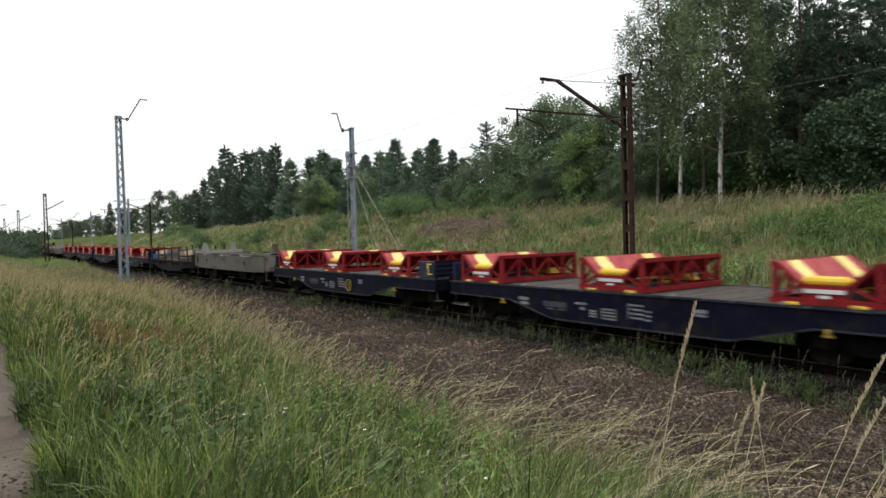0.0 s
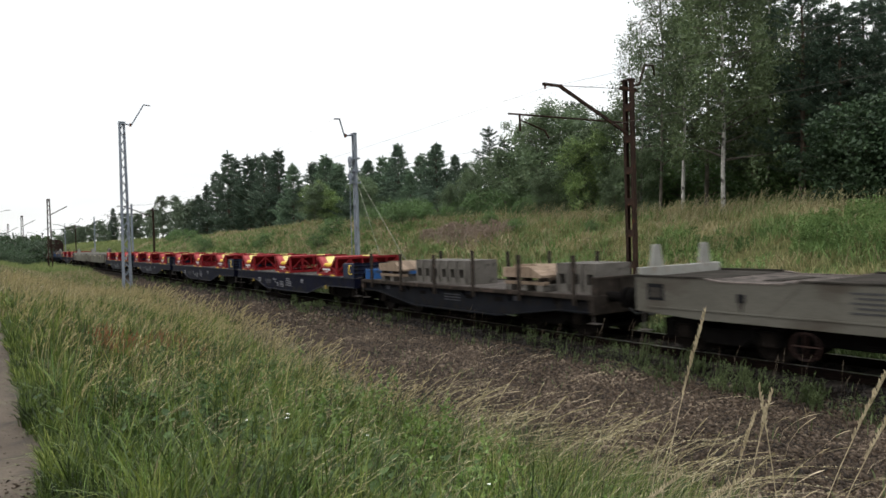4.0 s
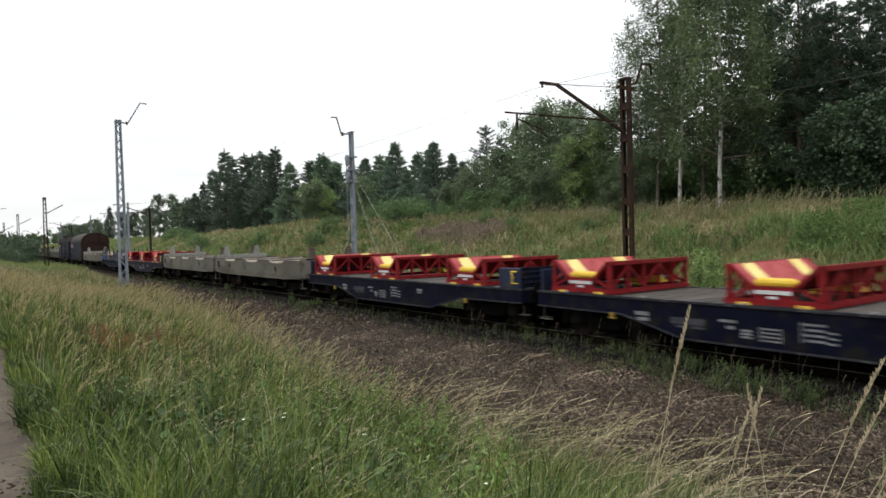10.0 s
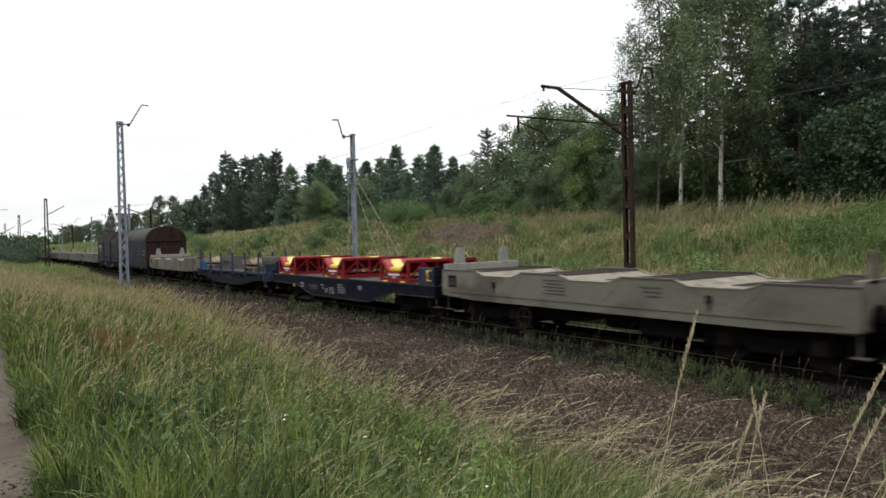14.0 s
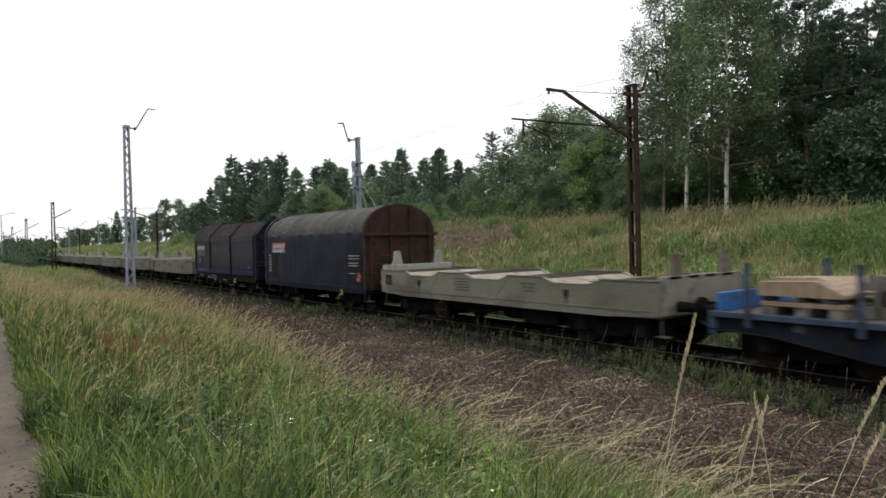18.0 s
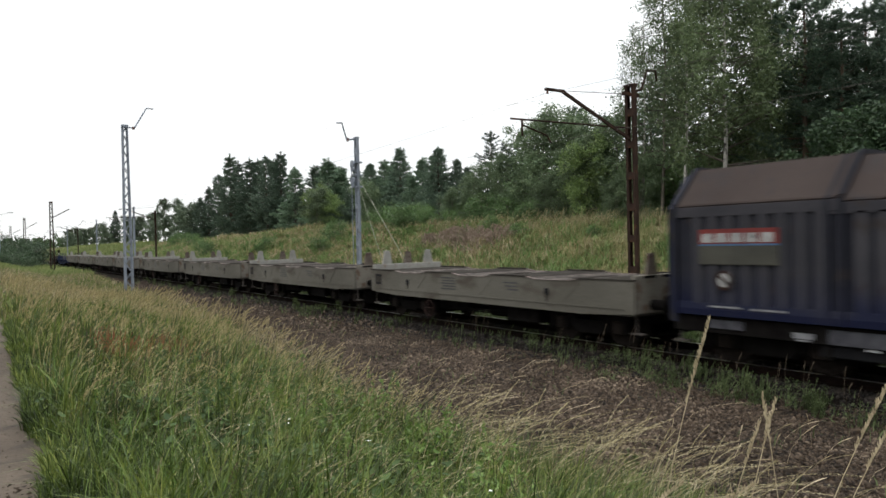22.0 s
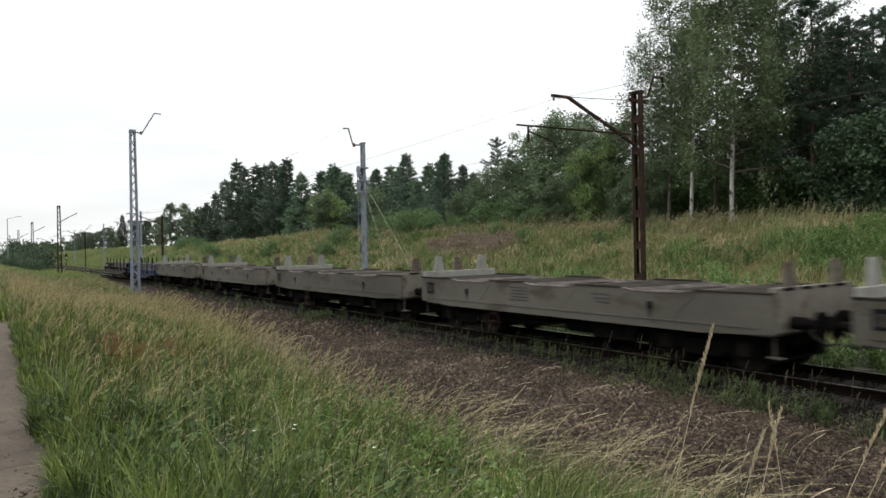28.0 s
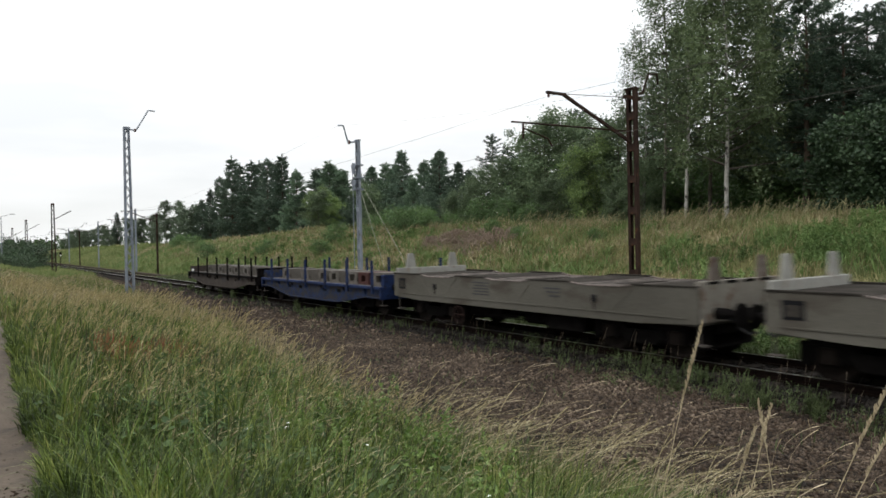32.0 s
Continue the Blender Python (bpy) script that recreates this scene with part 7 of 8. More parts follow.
def grey_flat(front, look_, paint, rib, L=11.45, notch=0.05):
    """Grey low-sided coil wagon with a horned beam at either end."""
    t = thing("coil_wagon", pose(TRACK, front, 0), label=look_, category="freight wagon", group="train wagons")
    for s in (-1, 1):
        x = s * 1.45
        dip = 1.55 - notch
        top = [(0, 1.55)]
        for a in SEATS:
            top += [(a + 0.08, 1.55), (a + 0.40, dip), (a + 1.55, dip), (a + 1.87, 1.55)]
        side = part("side_wall", prism(B(), [(L, 0.84), (L - 1.5, 0.76), (1.5, 0.76), (0, 0.84)] + top + [(L, 1.55)], "x", x - 0.03, x + 0.03), paint, t, "grey steel side with notched top edge")
        part("lower_rail", box(B(), x + s * 0.03 - 0.02, x + s * 0.03 + 0.02, 0.3, L - 0.3, 0.93, 0.955), rib, side)
        # Same rail paint as the side, coloured darker to cancel its sky sheen.
        for ya, yb in CAPS:
            part("top_rail", box(B(), x - 0.05, x + 0.05, ya, yb if yb < 10 else L, 1.552, 1.59, 0.006), M_grey_dark if paint is M_grey else M_deep, side)
        for a in SEATS:
            bm = B()
            for (ya, za), (yb, zb) in zip(top, top[1:]):
                if a < (ya + yb) / 2 < a + 1.95:
                    bar(bm, (x, ya, za + 0.008), (x, yb, zb + 0.008), 0.09, 0.02)
            part("notch_lip", bm, M_saddle_pale if paint is M_grey else M_scuff, side, "lip of the notch worn to bare primer")
        for a in (1.55, 4.75, 7.95):
            for ya, yb in ((a, a + 0.6), (a + 1.95, a + 1.35)):
                part("pressed_rib", bar(B(), (x + s * 0.034, ya, 1.51), (x + s * 0.034, yb, 0.98), 0.010, 0.035), rib, side)
        yy = L - 0.66
        # No real hollow: dark plates paint the shade inside the pocket.
        part("pocket", box(B(), min(x + s * 0.024, x + s * 0.034), max(x + s * 0.024, x + s * 0.034), yy - 0.04, yy + 0.36, 1.08, 1.42, 0.0), M_panel_black, side, "end pocket as a flat plate, its inner shade painted black")
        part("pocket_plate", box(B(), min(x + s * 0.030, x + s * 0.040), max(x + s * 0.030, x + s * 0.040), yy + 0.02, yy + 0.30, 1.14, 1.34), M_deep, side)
        for yy in (2.6, 9.0):
            part("latch", box(B(), x + s * 0.02 - 0.03, x + s * 0.02 + 0.03, yy, yy + 0.15, 1.14, 1.30, 0.01), M_panel_black, side, "dark side latch")
            part("drip_stain", prism(B(), [(yy + 0.02, 1.14), (yy + 0.13, 1.14), (yy + 0.09, 0.96), (yy + 0.06, 0.96)], "x", min(x + s * 0.028, x + s * 0.033), max(x + s * 0.028, x + s * 0.033)), M_deep, side, "grimy streak below the latch")
    bm = B()
    box(bm, -1.38, 1.38, 0.1, L - 0.1, 0.78, 0.88)
    part("floor", bm, M_grey_dark, t)
    # dark deck between the sunken saddles
    for ya, yb in CAPS:
        part("deck_plate", box(B(), -1.40, 1.40, max(ya, 0.12), yb if yb < 10 else L - 0.12, 1.49, 1.545, 0.008), M_saddle if paint is M_grey else M_deep, t, "dark dusty deck cover")
    for a in SEATS:
        line_ = [(a + 0.06, 1.535), (a + 0.40, dip - 0.005), (a + 1.55, dip - 0.005), (a + 1.89, 1.535), (a + 1.89, 1.48), (a + 1.57, dip - 0.055), (a + 0.38, dip - 0.055), (a + 0.06, 1.48)]
        part("saddle", prism(B(), line_, "x", -1.40, 1.40), M_saddle_pale if paint is M_grey else M_saddle_worn, t, "sunken coil saddle worn to pale primer")
        # Slot laid on as a dark plate, its inner shade in the colour.
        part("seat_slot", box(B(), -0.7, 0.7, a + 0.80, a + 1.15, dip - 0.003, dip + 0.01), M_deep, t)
    for yb, mat_, hm, up in ((0.06, M_grey_dark, M_horn_rust, 1.67), (L - 0.06, M_pale, M_pale, 1.74)):
        bm = B()
        box(bm, -1.42, 1.42, yb - 0.05, yb + 0.05, 0.84, up, 0.012)
        eb = part("end_beam", bm, mat_ if yb > 1 else M_end_pale, t)
        if yb < 1:
            for i in range(4):
                # Black plates on the beam face paint the dark inside of its slots.
                part("beam_slot", box(B(), -1.15 + 0.62 * i, -0.75 + 0.62 * i, yb - 0.056, yb - 0.05, 1.60, 1.66), M_black, eb)
        for xx in (-0.86, 0.86):
            bm = B()
            prism(bm, [(xx - 0.20, up - 0.01), (xx + 0.20, up - 0.01), (xx + 0.105, up + 0.44), (xx + 0.08, up + 0.47), (xx - 0.08, up + 0.47), (xx - 0.105, up + 0.44)], "y", yb - 0.035, yb + 0.035)
            part("horn", bm, hm, eb, "tapered steel horn")
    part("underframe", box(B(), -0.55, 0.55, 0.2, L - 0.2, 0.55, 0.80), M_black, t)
    # Added boxes that block the light showing under the wagon on either side.
    part("gap_filler_box", box(B(), -1.15, -0.5, 3.3, 4.6, 0.34, 0.74, 0.02), M_black, t, "plain black box added to close the gap under the wagon")
    part("gap_filler_box", box(B(), -0.9, 0.9, 6.6, 8.1, 0.40, 0.74, 0.02), M_black, t, "plain black box added to close the gap under the wagon")
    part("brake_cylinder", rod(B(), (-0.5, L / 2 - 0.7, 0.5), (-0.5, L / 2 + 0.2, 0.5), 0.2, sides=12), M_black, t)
    bm = B()
    for k in range(3):
        rod(bm, (-1.0, 4.4, 0.58 - 0.06 * k), (-1.0, 7.2, 0.50 - 0.03 * k), 0.018, sides=5)
    part("brake_rod", bm, M_black, t)
    wheel = B()
    for i in range(16):
        a0, a1 = 6.28319 * i / 16, 6.28319 * (i + 1) / 16
        rod(wheel, (-1.42, L - 3.5 + 0.24 * math.cos(a0), 0.46 + 0.24 * math.sin(a0)), (-1.42, L - 3.5 + 0.24 * math.cos(a1), 0.46 + 0.24 * math.sin(a1)), 0.018, sides=6)
    rod(wheel, (-1.42, L - 3.74, 0.46), (-1.42, L - 3.26, 0.46), 0.015, sides=6)
    rod(wheel, (-1.42, L - 3.5, 0.22), (-1.42, L - 3.5, 0.70), 0.015, sides=6)
    part("hand_brake_wheel", wheel, M_end_brown, t, "rusty hand brake wheel")
    for y in (1.75, L - 1.75):
        bogie(t, y)
    buffers(t, 0, -1, M_black)
    buffers(t, L, 1, M_black)
    m = []
    for k in range(5):
        m.append((6.45, 7.2 - 0.1 * (k % 2), 1.40 - 0.08 * k, 1.435 - 0.08 * k))
    for k in range(3):
        m.append((3.75, 4.3 - 0.08 * k, 1.36 - 0.09 * k, 1.40 - 0.09 * k))
    bars(t, m, -1.483, M_letter_dark, "dark stencilled marks too faded to read")
    return t


def stake_flat(front, paint, board, label, L=10.95, deck=1.03, post_paint=None):
    """Flat wagon with steel side stakes and short end boards."""
    t = thing("stake_wagon", pose(TRACK, front, 0), label=label, category="freight wagon", group="train wagons")
    side = [(0, deck), (L, deck), (L, 0.72), (L - 1.2, 0.68), (L - 3.4, 0.36), (3.4, 0.36), (1.2, 0.66), (0, 0.66)]
    for s in (-1, 1):
        x = s * 1.40
        sb = part("sole_bar", prism(B(), side, "x", x - s * 0.09 - 0.012, x - s * 0.09 + 0.012), paint, t, "fish-bellied side girder with pressed openings")
        part("flange", box(B(), min(x - s * 0.10, x + s * 0.06), max(x - s * 0.10, x + s * 0.06), 0, L, deck - 0.075, deck + 0.03, 0.008), post_paint or paint, sb, "scuffed top flange")
        bm = B()
        for p, q in zip(side[2:], side[3:]):
            bar(bm, (x - s * 0.03, p[0], p[1]), (x - s * 0.03, q[0], q[1]), 0.16, 0.028)
        part("lower_flange", bm, paint, sb)
        xw = x - s * 0.078
        # The web is uncut; black plates paint the shade of its openings.
        for yy in (3.3, 4.6, 7.0, 8.2):
            part("girder_opening", box(B(), min(xw, xw + s * 0.008), max(xw, xw + s * 0.008), yy, yy + 0.34, 0.72, 0.84, 0.0), M_black, sb)
        for yy in (1.3, 3.0, 5.0, 6.6, 8.0, 9.6):
            part("web_gusset", prism(B(), [(min(xw, xw + s * 0.11), deck - 0.07), (max(xw, xw + s * 0.11), deck - 0.07), (xw, deck - 0.30)], "y", yy, yy + 0.03), paint, sb)
        st = B()
        bar(st, (x + s * 0.07, 0, deck - 0.22), (x + s * 0.07, 0, deck + 0.95), 0.07, 0.09)
        first = part("stake", st, post_paint or paint, t)
        first.location.y = 0.55
        for i in range(1, 6):
            piece("stake", first.data, t, pose(0, 0.55 + 1.92 * i, 0.1 * ((i * 3) % 4 == 1) - 0.12 * (i % 3 == 0)))
    planks(t, 0.12, L - 0.12, deck, 30, 1.33)
    part("underframe", box(B(), -0.6, 0.6, 0.3, L - 0.3, 0.6, 0.96), M_black, t)
    for yb in (0.05, L - 0.05):
        part("headstock", box(B(), -1.45, 1.45, yb - 0.07, yb + 0.07, 0.62, deck + 0.025, 0.01), post_paint or paint, t)
    part("end_board", box(B(), -1.33, 1.33, L - 0.16, L - 0.08, deck, deck + 0.38, 0.015), board, t, "short bright end board")
    bm = B()
    box(bm, -1.33, 1.33, 0.02, 0.07, deck, deck + 0.40)
    for xx in (-1.3, -0.45, 0.45, 1.3):
        box(bm, xx - 0.04, xx + 0.04, -0.04, 0.14, deck - 0.3, deck + 0.42)
    box(bm, -1.36, 1.36, 0.00, 0.14, deck + 0.38, deck + 0.44)
    part("end_board", bm, post_paint or paint, t, "ribbed end board")
    for y in (1.75, L - 1.75):
        bogie(t, y)
    buffers(t, 0, -1, M_black)
    buffers(t, L, 1, M_black)
    m = []
    for k in range(3):
        m.append((5.2, 6.0, 0.78 - 0.08 * k, 0.815 - 0.08 * k))
    m += [(2.6, 2.85, 0.78, 0.9), (9.2, 9.4, 0.78, 0.9)]
    bars(t, m, -1.325, M_letter_faint)
    return t


def block_mesh(d=0.40, h=0.72, lo=0.20, hi=0.46, edge_=0.09, material=None):
    """Concrete bearing block with a deep square socket in either side."""
    bm = B()
    for a, b, c, e in ((0, edge_, 0, h), (d - edge_, d, 0, h), (edge_, d - edge_, hi, h), (edge_, d - edge_, 0, lo)):
        box(bm, -0.62, 0.62, a, b, c, e)
    n = len(bm.faces)
    # Plug inside the socket, coloured black for the shade in the hole.
    box(bm, -0.45, 0.45, edge_, d - edge_, lo, hi)
    bm.faces.ensure_lookup_table()
    for f in bm.faces[n:]:
        f.material_index = 1
    me = bpy.data.meshes.new("concrete_block")
    bm.to_mesh(me)
    bm.free()
    me.materials.append(material or M_concrete)
    me.materials.append(M_black)
    return me


def slab_mesh(hole):
    """Thin upright concrete plate with a nib along its top, with or without a square socket."""
    bm = B()
    prism(bm, [(0, 0), (0.075, 0), (0.075, 0.46), (0.10, 0.54), (0.16, 0.60), (0.18, 0.62), (0.18, 0.70), (0.02, 0.74), (0, 0.72)], "x", -0.55, 0.55)
    if hole:
        box(bm, -0.56, -0.50, 0.11, 0.22, 0.02, 0.22)
        box(bm, -0.56, -0.50, 0.11, 0.22, 0.48, 0.62)
    me = bpy.data.meshes.new("concrete_slab")
    bm.to_mesh(me)
    bm.free()
    me.materials.append(M_concrete)
    return me


RED_BLOCK = block_mesh(0.80, 0.44, 0.10, 0.34, 0.24, M_redbox)
BLOCK, LOW_BLOCK, SLAB, SOCKET_SLAB = block_mesh(), block_mesh(0.86, 0.46, 0.10, 0.36, 0.24), slab_mesh(False), slab_mesh(True)
riders = []            # loads that travel with the train: (object, place along the train)


def blocks(front, y, deck, n, gap=0.42, mesh=None, x=-0.2, name="concrete_block", label="grey concrete block with a square hole on a flat wagon"):
    for i in range(n):
        b = new(name, mesh or BLOCK)
        b.matrix_basis = pose(TRACK + x, front + y + gap * i, deck + 0.004)
        tagged(b, label, "concrete block", "concrete blocks")
        riders.append((b, front + y + gap * i))


def timber_frame(front, y, deck):
    """A low trestle of beams under a slab of pale boards."""
    t = thing("timber_trestle", pose(TRACK, front + y, deck + 0.004), label="stack of pale sawn boards on low concrete bearers", category="timber load", group="timber loads")
    for yy in (0.04, 0.62, 1.22):
        part("bearer", box(B(), -1.15, 0.62, yy, yy + 0.24, 0, 0.16, 0.01), M_concrete, t)
    for xx in (-1.16, 0.40):
        part("runner", box(B(), xx, xx + 0.22, 0.0, 1.5, 0.16, 0.25, 0.01), M_timber, t)
    for yy in (0.06, 0.66, 1.26):
        part("packing", box(B(), -1.14, -0.90, yy, yy + 0.18, 0.25, 0.35, 0.008), M_saddle, t, "dark packing block")
        part("packing", box(B(), 0.38, 0.60, yy, yy + 0.18, 0.25, 0.35, 0.008), M_saddle, t, "dark packing block")
    for i in range(6):
        k = (i * 5) % 6
        xa = -1.20 + 0.31 * i
        part("board", prism(B(), [(0.02 * k, 0.35), (1.5 - 0.015 * k, 0.35), (1.5 - 0.015 * k, 0.60 + 0.012 * k), (0.46 + 0.02 * k, 0.63 + 0.012 * k), (0.02 * k, 0.41)], "x", xa, xa + 0.30), M_timber, t)
    riders.append((t, front + y))


def arch(w, z_eave, z_top, n=16):
    """The arched outline of the hood, from the near eave to the far one."""
    out = []
    for i in range(n + 1):
        a = math.pi * i / n
        out.append((-w * math.cos(a), z_eave + (z_top - z_eave) * math.sin(a) ** 0.85))
    return out


def tarp_wagon(front, L=10.0):
    t = thing("tarpaulin_wagon", pose(TRACK, front, 0), label="coil wagon with a dark blue tarpaulin hood and brown ends", category="freight wagon", group="train wagons")
    hw, ze, zt = 1.47, 2.80, 3.90
    # tarpaulin: sides and bleached roof, slightly slack between the hoops
    r = np.random.default_rng(88)
    ny_, prof = 190, []
    for z in np.linspace(0.86, ze, 10):
        prof.append((-hw, z))
    prof += arch(hw, ze, zt, 44)[1:-1]
    for z in np.linspace(ze, 0.86, 10):
        prof.append((hw, z))
    prof = np.array(prof)
    k = len(prof)
    ys = np.linspace(0.22, L - 0.22, ny_)
    V = np.zeros((ny_, k, 3))
    V[:, :, 0], V[:, :, 1], V[:, :, 2] = prof[None, :, 0], ys[:, None], prof[None, :, 1]
    hoop = np.abs(np.sin(np.pi * (ys - 0.2) / 1.15))[:, None]
    up = np.clip((prof[:, 1] - ze) / (zt - ze), 0, 1)[None]
    V[:, :, 2] -= 0.085 * hoop * np.sqrt(up)
    V[:, :, 0] *= 1 - 0.018 * hoop * (up > 0) + 0.012 * np.sin(ys * 2.3)[:, None] * (1 - up) * np.sin(prof[:, 1] * 2.5)[None]
    V[:, :, 0] += r.normal(0, 0.004, V.shape[:2])
    V[:, :, 2] += 0.02 * np.sin(ys[:, None] * 7 + prof[None, :, 0] * 5) * np.sqrt(up) * (1 - up)
    # swags: folds that hang in curves from hoop to hoop along the shoulder
    u = ((ys - 0.2) / 1.15) % 1.0
    span = np.floor((ys - 0.2) / 1.15)
    swag = 30 * (up + 0.16 * (4 * u * (1 - u))[:, None] + 0.10 * (np.sin(span * 12.9) * (u - 0.5))[:, None]) + (span * 2.1)[:, None]
    depth = np.exp(-((up - 0.30) / 0.26) ** 2) * (0.6 + 0.4 * np.sin(span * 5.7))[:, None]
    V[:, :, 0] -= np.sign(prof[None, :, 0]) * 0.03 * depth * (np.sin(swag) + 0.4 * np.sin(2.3 * swag + 1))
    V[:, :, 2] -= 0.016 * depth * np.sin(swag)
    V[:, :, 2] += 0.02 * np.exp(-((u - 0.5) / 0.48) ** 12)[:, None] * np.sqrt(up)
    fl = np.sin(ys * 5.3) * 0.03
    V[:, 0, 2] += fl
    V[:, -1, 2] += fl
    idx = np.arange(ny_ * k).reshape(ny_, k)
    roof_from = 9 + 1
    for nm, a, b, mat_, lb in (("tarpaulin_side", 0, roof_from, M_tarp, ""), ("tarpaulin_roof", roof_from, k - 1 - roof_from, M_tarp_top, "sun-bleached creased tarpaulin roof"), ("tarpaulin_side", k - 1 - roof_from, k - 1, M_tarp, "")):
        sub = idx[:, a:b + 1]
        f = np.stack([sub[:-1, :-1].ravel(), sub[1:, :-1].ravel(), sub[1:, 1:].ravel(), sub[:-1, 1:].ravel()], 1)
        used = np.unique(f)
        rm = np.zeros(ny_ * k, int)
        rm[used] = np.arange(len(used))
        ob = new(nm, raw(nm, V.reshape(-1, 3)[used], rm[f], mat_, True))
        ob.parent = t
        tagged(ob, lb)
    for y0, y1, way in ((0.02, 0.20, -1), (L - 0.20, L - 0.02, 1)):
        wall = M_end_brown if way < 0 else M_end_blue
        out = [(-hw - 0.02, 0.80)] + [(p[0] * 1.015, p[1] + 0.02) for p in arch(hw, ze, zt, 20)] + [(hw + 0.02, 0.80)]
        e = part("end_wall", prism(B(), out, "y", y0, y1), wall, t, "arched steel end wall")
        yf = y0 if way < 0 else y1
        for xx in (-1.25, -0.42, 0.42, 1.25):
            zt_ = ze + (zt - ze) * math.sqrt(max(0, 1 - (xx / hw) ** 2)) - 0.06
            part("end_rib", box(B(), xx - 0.055, xx + 0.055, min(yf, yf + way * 0.09), max(yf, yf + way * 0.09), 0.82, zt_), wall, e)
        part("eave_beam", box(B(), -hw - 0.12, hw + 0.12, min(yf, yf + way * 0.12), max(yf, yf + way * 0.12), ze - 0.05, ze + 0.06, 0.01), wall, e)
        for z in (1.25, 1.42, 1.6, 1.74):
            part("ladder_rung", rod(B(), (-1.15, yf + way * 0.12, z), (-0.5, yf + way * 0.12, z), 0.018, sides=6), wall, e)
        bm = B()
        rod(bm, (-0.95, yf + way * 0.10, 2.08), (-0.95, yf + way * 0.18, 2.02), 0.02)
        rod(bm, (-0.95, yf + way * 0.18, 2.02), (-0.55, yf + way * 0.18, 2.02), 0.02)
        rod(bm, (-0.55, yf + way * 0.18, 2.02), (-0.55, yf + way * 0.10, 2.08), 0.02)
        part("handrail", bm, M_end_brown, e)
    for s in (-1, 1):
        x = s * 1.44
        part("sole_bar", box(B(), x - 0.04, x + 0.04, 0, L, 0.66, 0.88, 0.01), M_navy, t)
        for yy in (1.9,):
            bm = B()
            box(bm, x + s * 0.05 - 0.02, x + s * 0.05 + 0.02, yy, yy + 0.06, 0.58, 0.78)
            box(bm, x + s * 0.05 - 0.02, x + s * 0.05 + 0.02, yy, yy + 0.18, 0.56, 0.60)
            part("step_bracket", bm, M_yellow_dull, t, "yellow lashing bracket")
    part("floor", box(B(), -1.4, 1.4, 0.05, L - 0.05, 0.68, 0.84), M_black, t)
    xn = -hw - 0.022
    for ya, yb in ((0.32, 1.45), (L - 1.45, L - 0.35)):
        part("marking_panel", box(B(), xn - 0.002, xn + 0.006, ya, yb, 1.02, 2.16), M_panel_black, t, "matt black marking panel")
    bars(t, [(0.45, 1.35, 2.02, 2.07), (0.45, 1.3, 1.92, 1.955), (0.55, 1.3, 1.76, 1.80), (0.55, 1.3, 1.66, 1.70), (0.8, 1.3, 1.38, 1.41)], xn, M_letter)
    bars(t, [(L - 0.85, L - 0.55, 2.0 - 0.14 * k, 2.07 - 0.14 * k) for k in range(6)], xn, M_letter)
    bm = B()
    rod(bm, (xn - 0.006, 0.5, 1.25), (xn + 0.004, 0.5, 1.25), 0.17, sides=20)
    sign = part("warning_disc", bm, M_plate_dull, t, "round white warning sign with a dark red ring")
    bm = B()
    for i in range(24):
        a0, a1 = 6.28319 * i / 24, 6.28319 * (i + 1) / 24
        rod(bm, (xn - 0.008, 0.5 + 0.15 * math.cos(a0), 1.25 + 0.15 * math.sin(a0)), (xn - 0.008, 0.5 + 0.15 * math.cos(a1), 1.25 + 0.15 * math.sin(a1)), 0.04, sides=4)
    rod(bm, (xn - 0.012, 0.42, 1.18), (xn - 0.012, 0.58, 1.32), 0.03, sides=4)
    part("ring", bm, M_sign_dark, sign)
    bm = B()
    box(bm, xn - 0.006, xn + 0.01, L - 2.55, L - 1.0, 2.17, 2.31)
    banner = part("owner_banner", bm, M_plate_dull, t, "white banner with a red strip above, one corner peeling")
    part("letter_strip", box(B(), xn - 0.010, xn, L - 2.60, L - 1.0, 2.34, 2.62), M_sign_red, banner, "plain red logo strip")
    part("stripe", box(B(), xn - 0.012, xn - 0.002, L - 2.60, L - 1.0, 2.31, 2.345), M_logo_blue, banner, "thin faded blue stripe")
    for i in range(5):
        ya = L - 1.10 - 0.29 * i
        part("logo_bar", prism(B(), [(ya, 2.37), (ya - 0.24, 2.37), (ya - 0.22, 2.55), (ya - 0.02, 2.55)], "x", xn - 0.018, xn - 0.009), M_plate_dull, banner)
    part("peeled_corner", prism(B(), [(L - 2.35, 2.15), (L - 2.66, 2.44), (L - 2.30, 2.30)], "x", xn - 0.06, xn - 0.05), M_plate_dull, banner)
    for y in (1.75, L - 1.75):
        bogie(t, y)
    buffers(t, 0, -1, M_end_brown)
    buffers(t, L, 1, M_black)
    return t


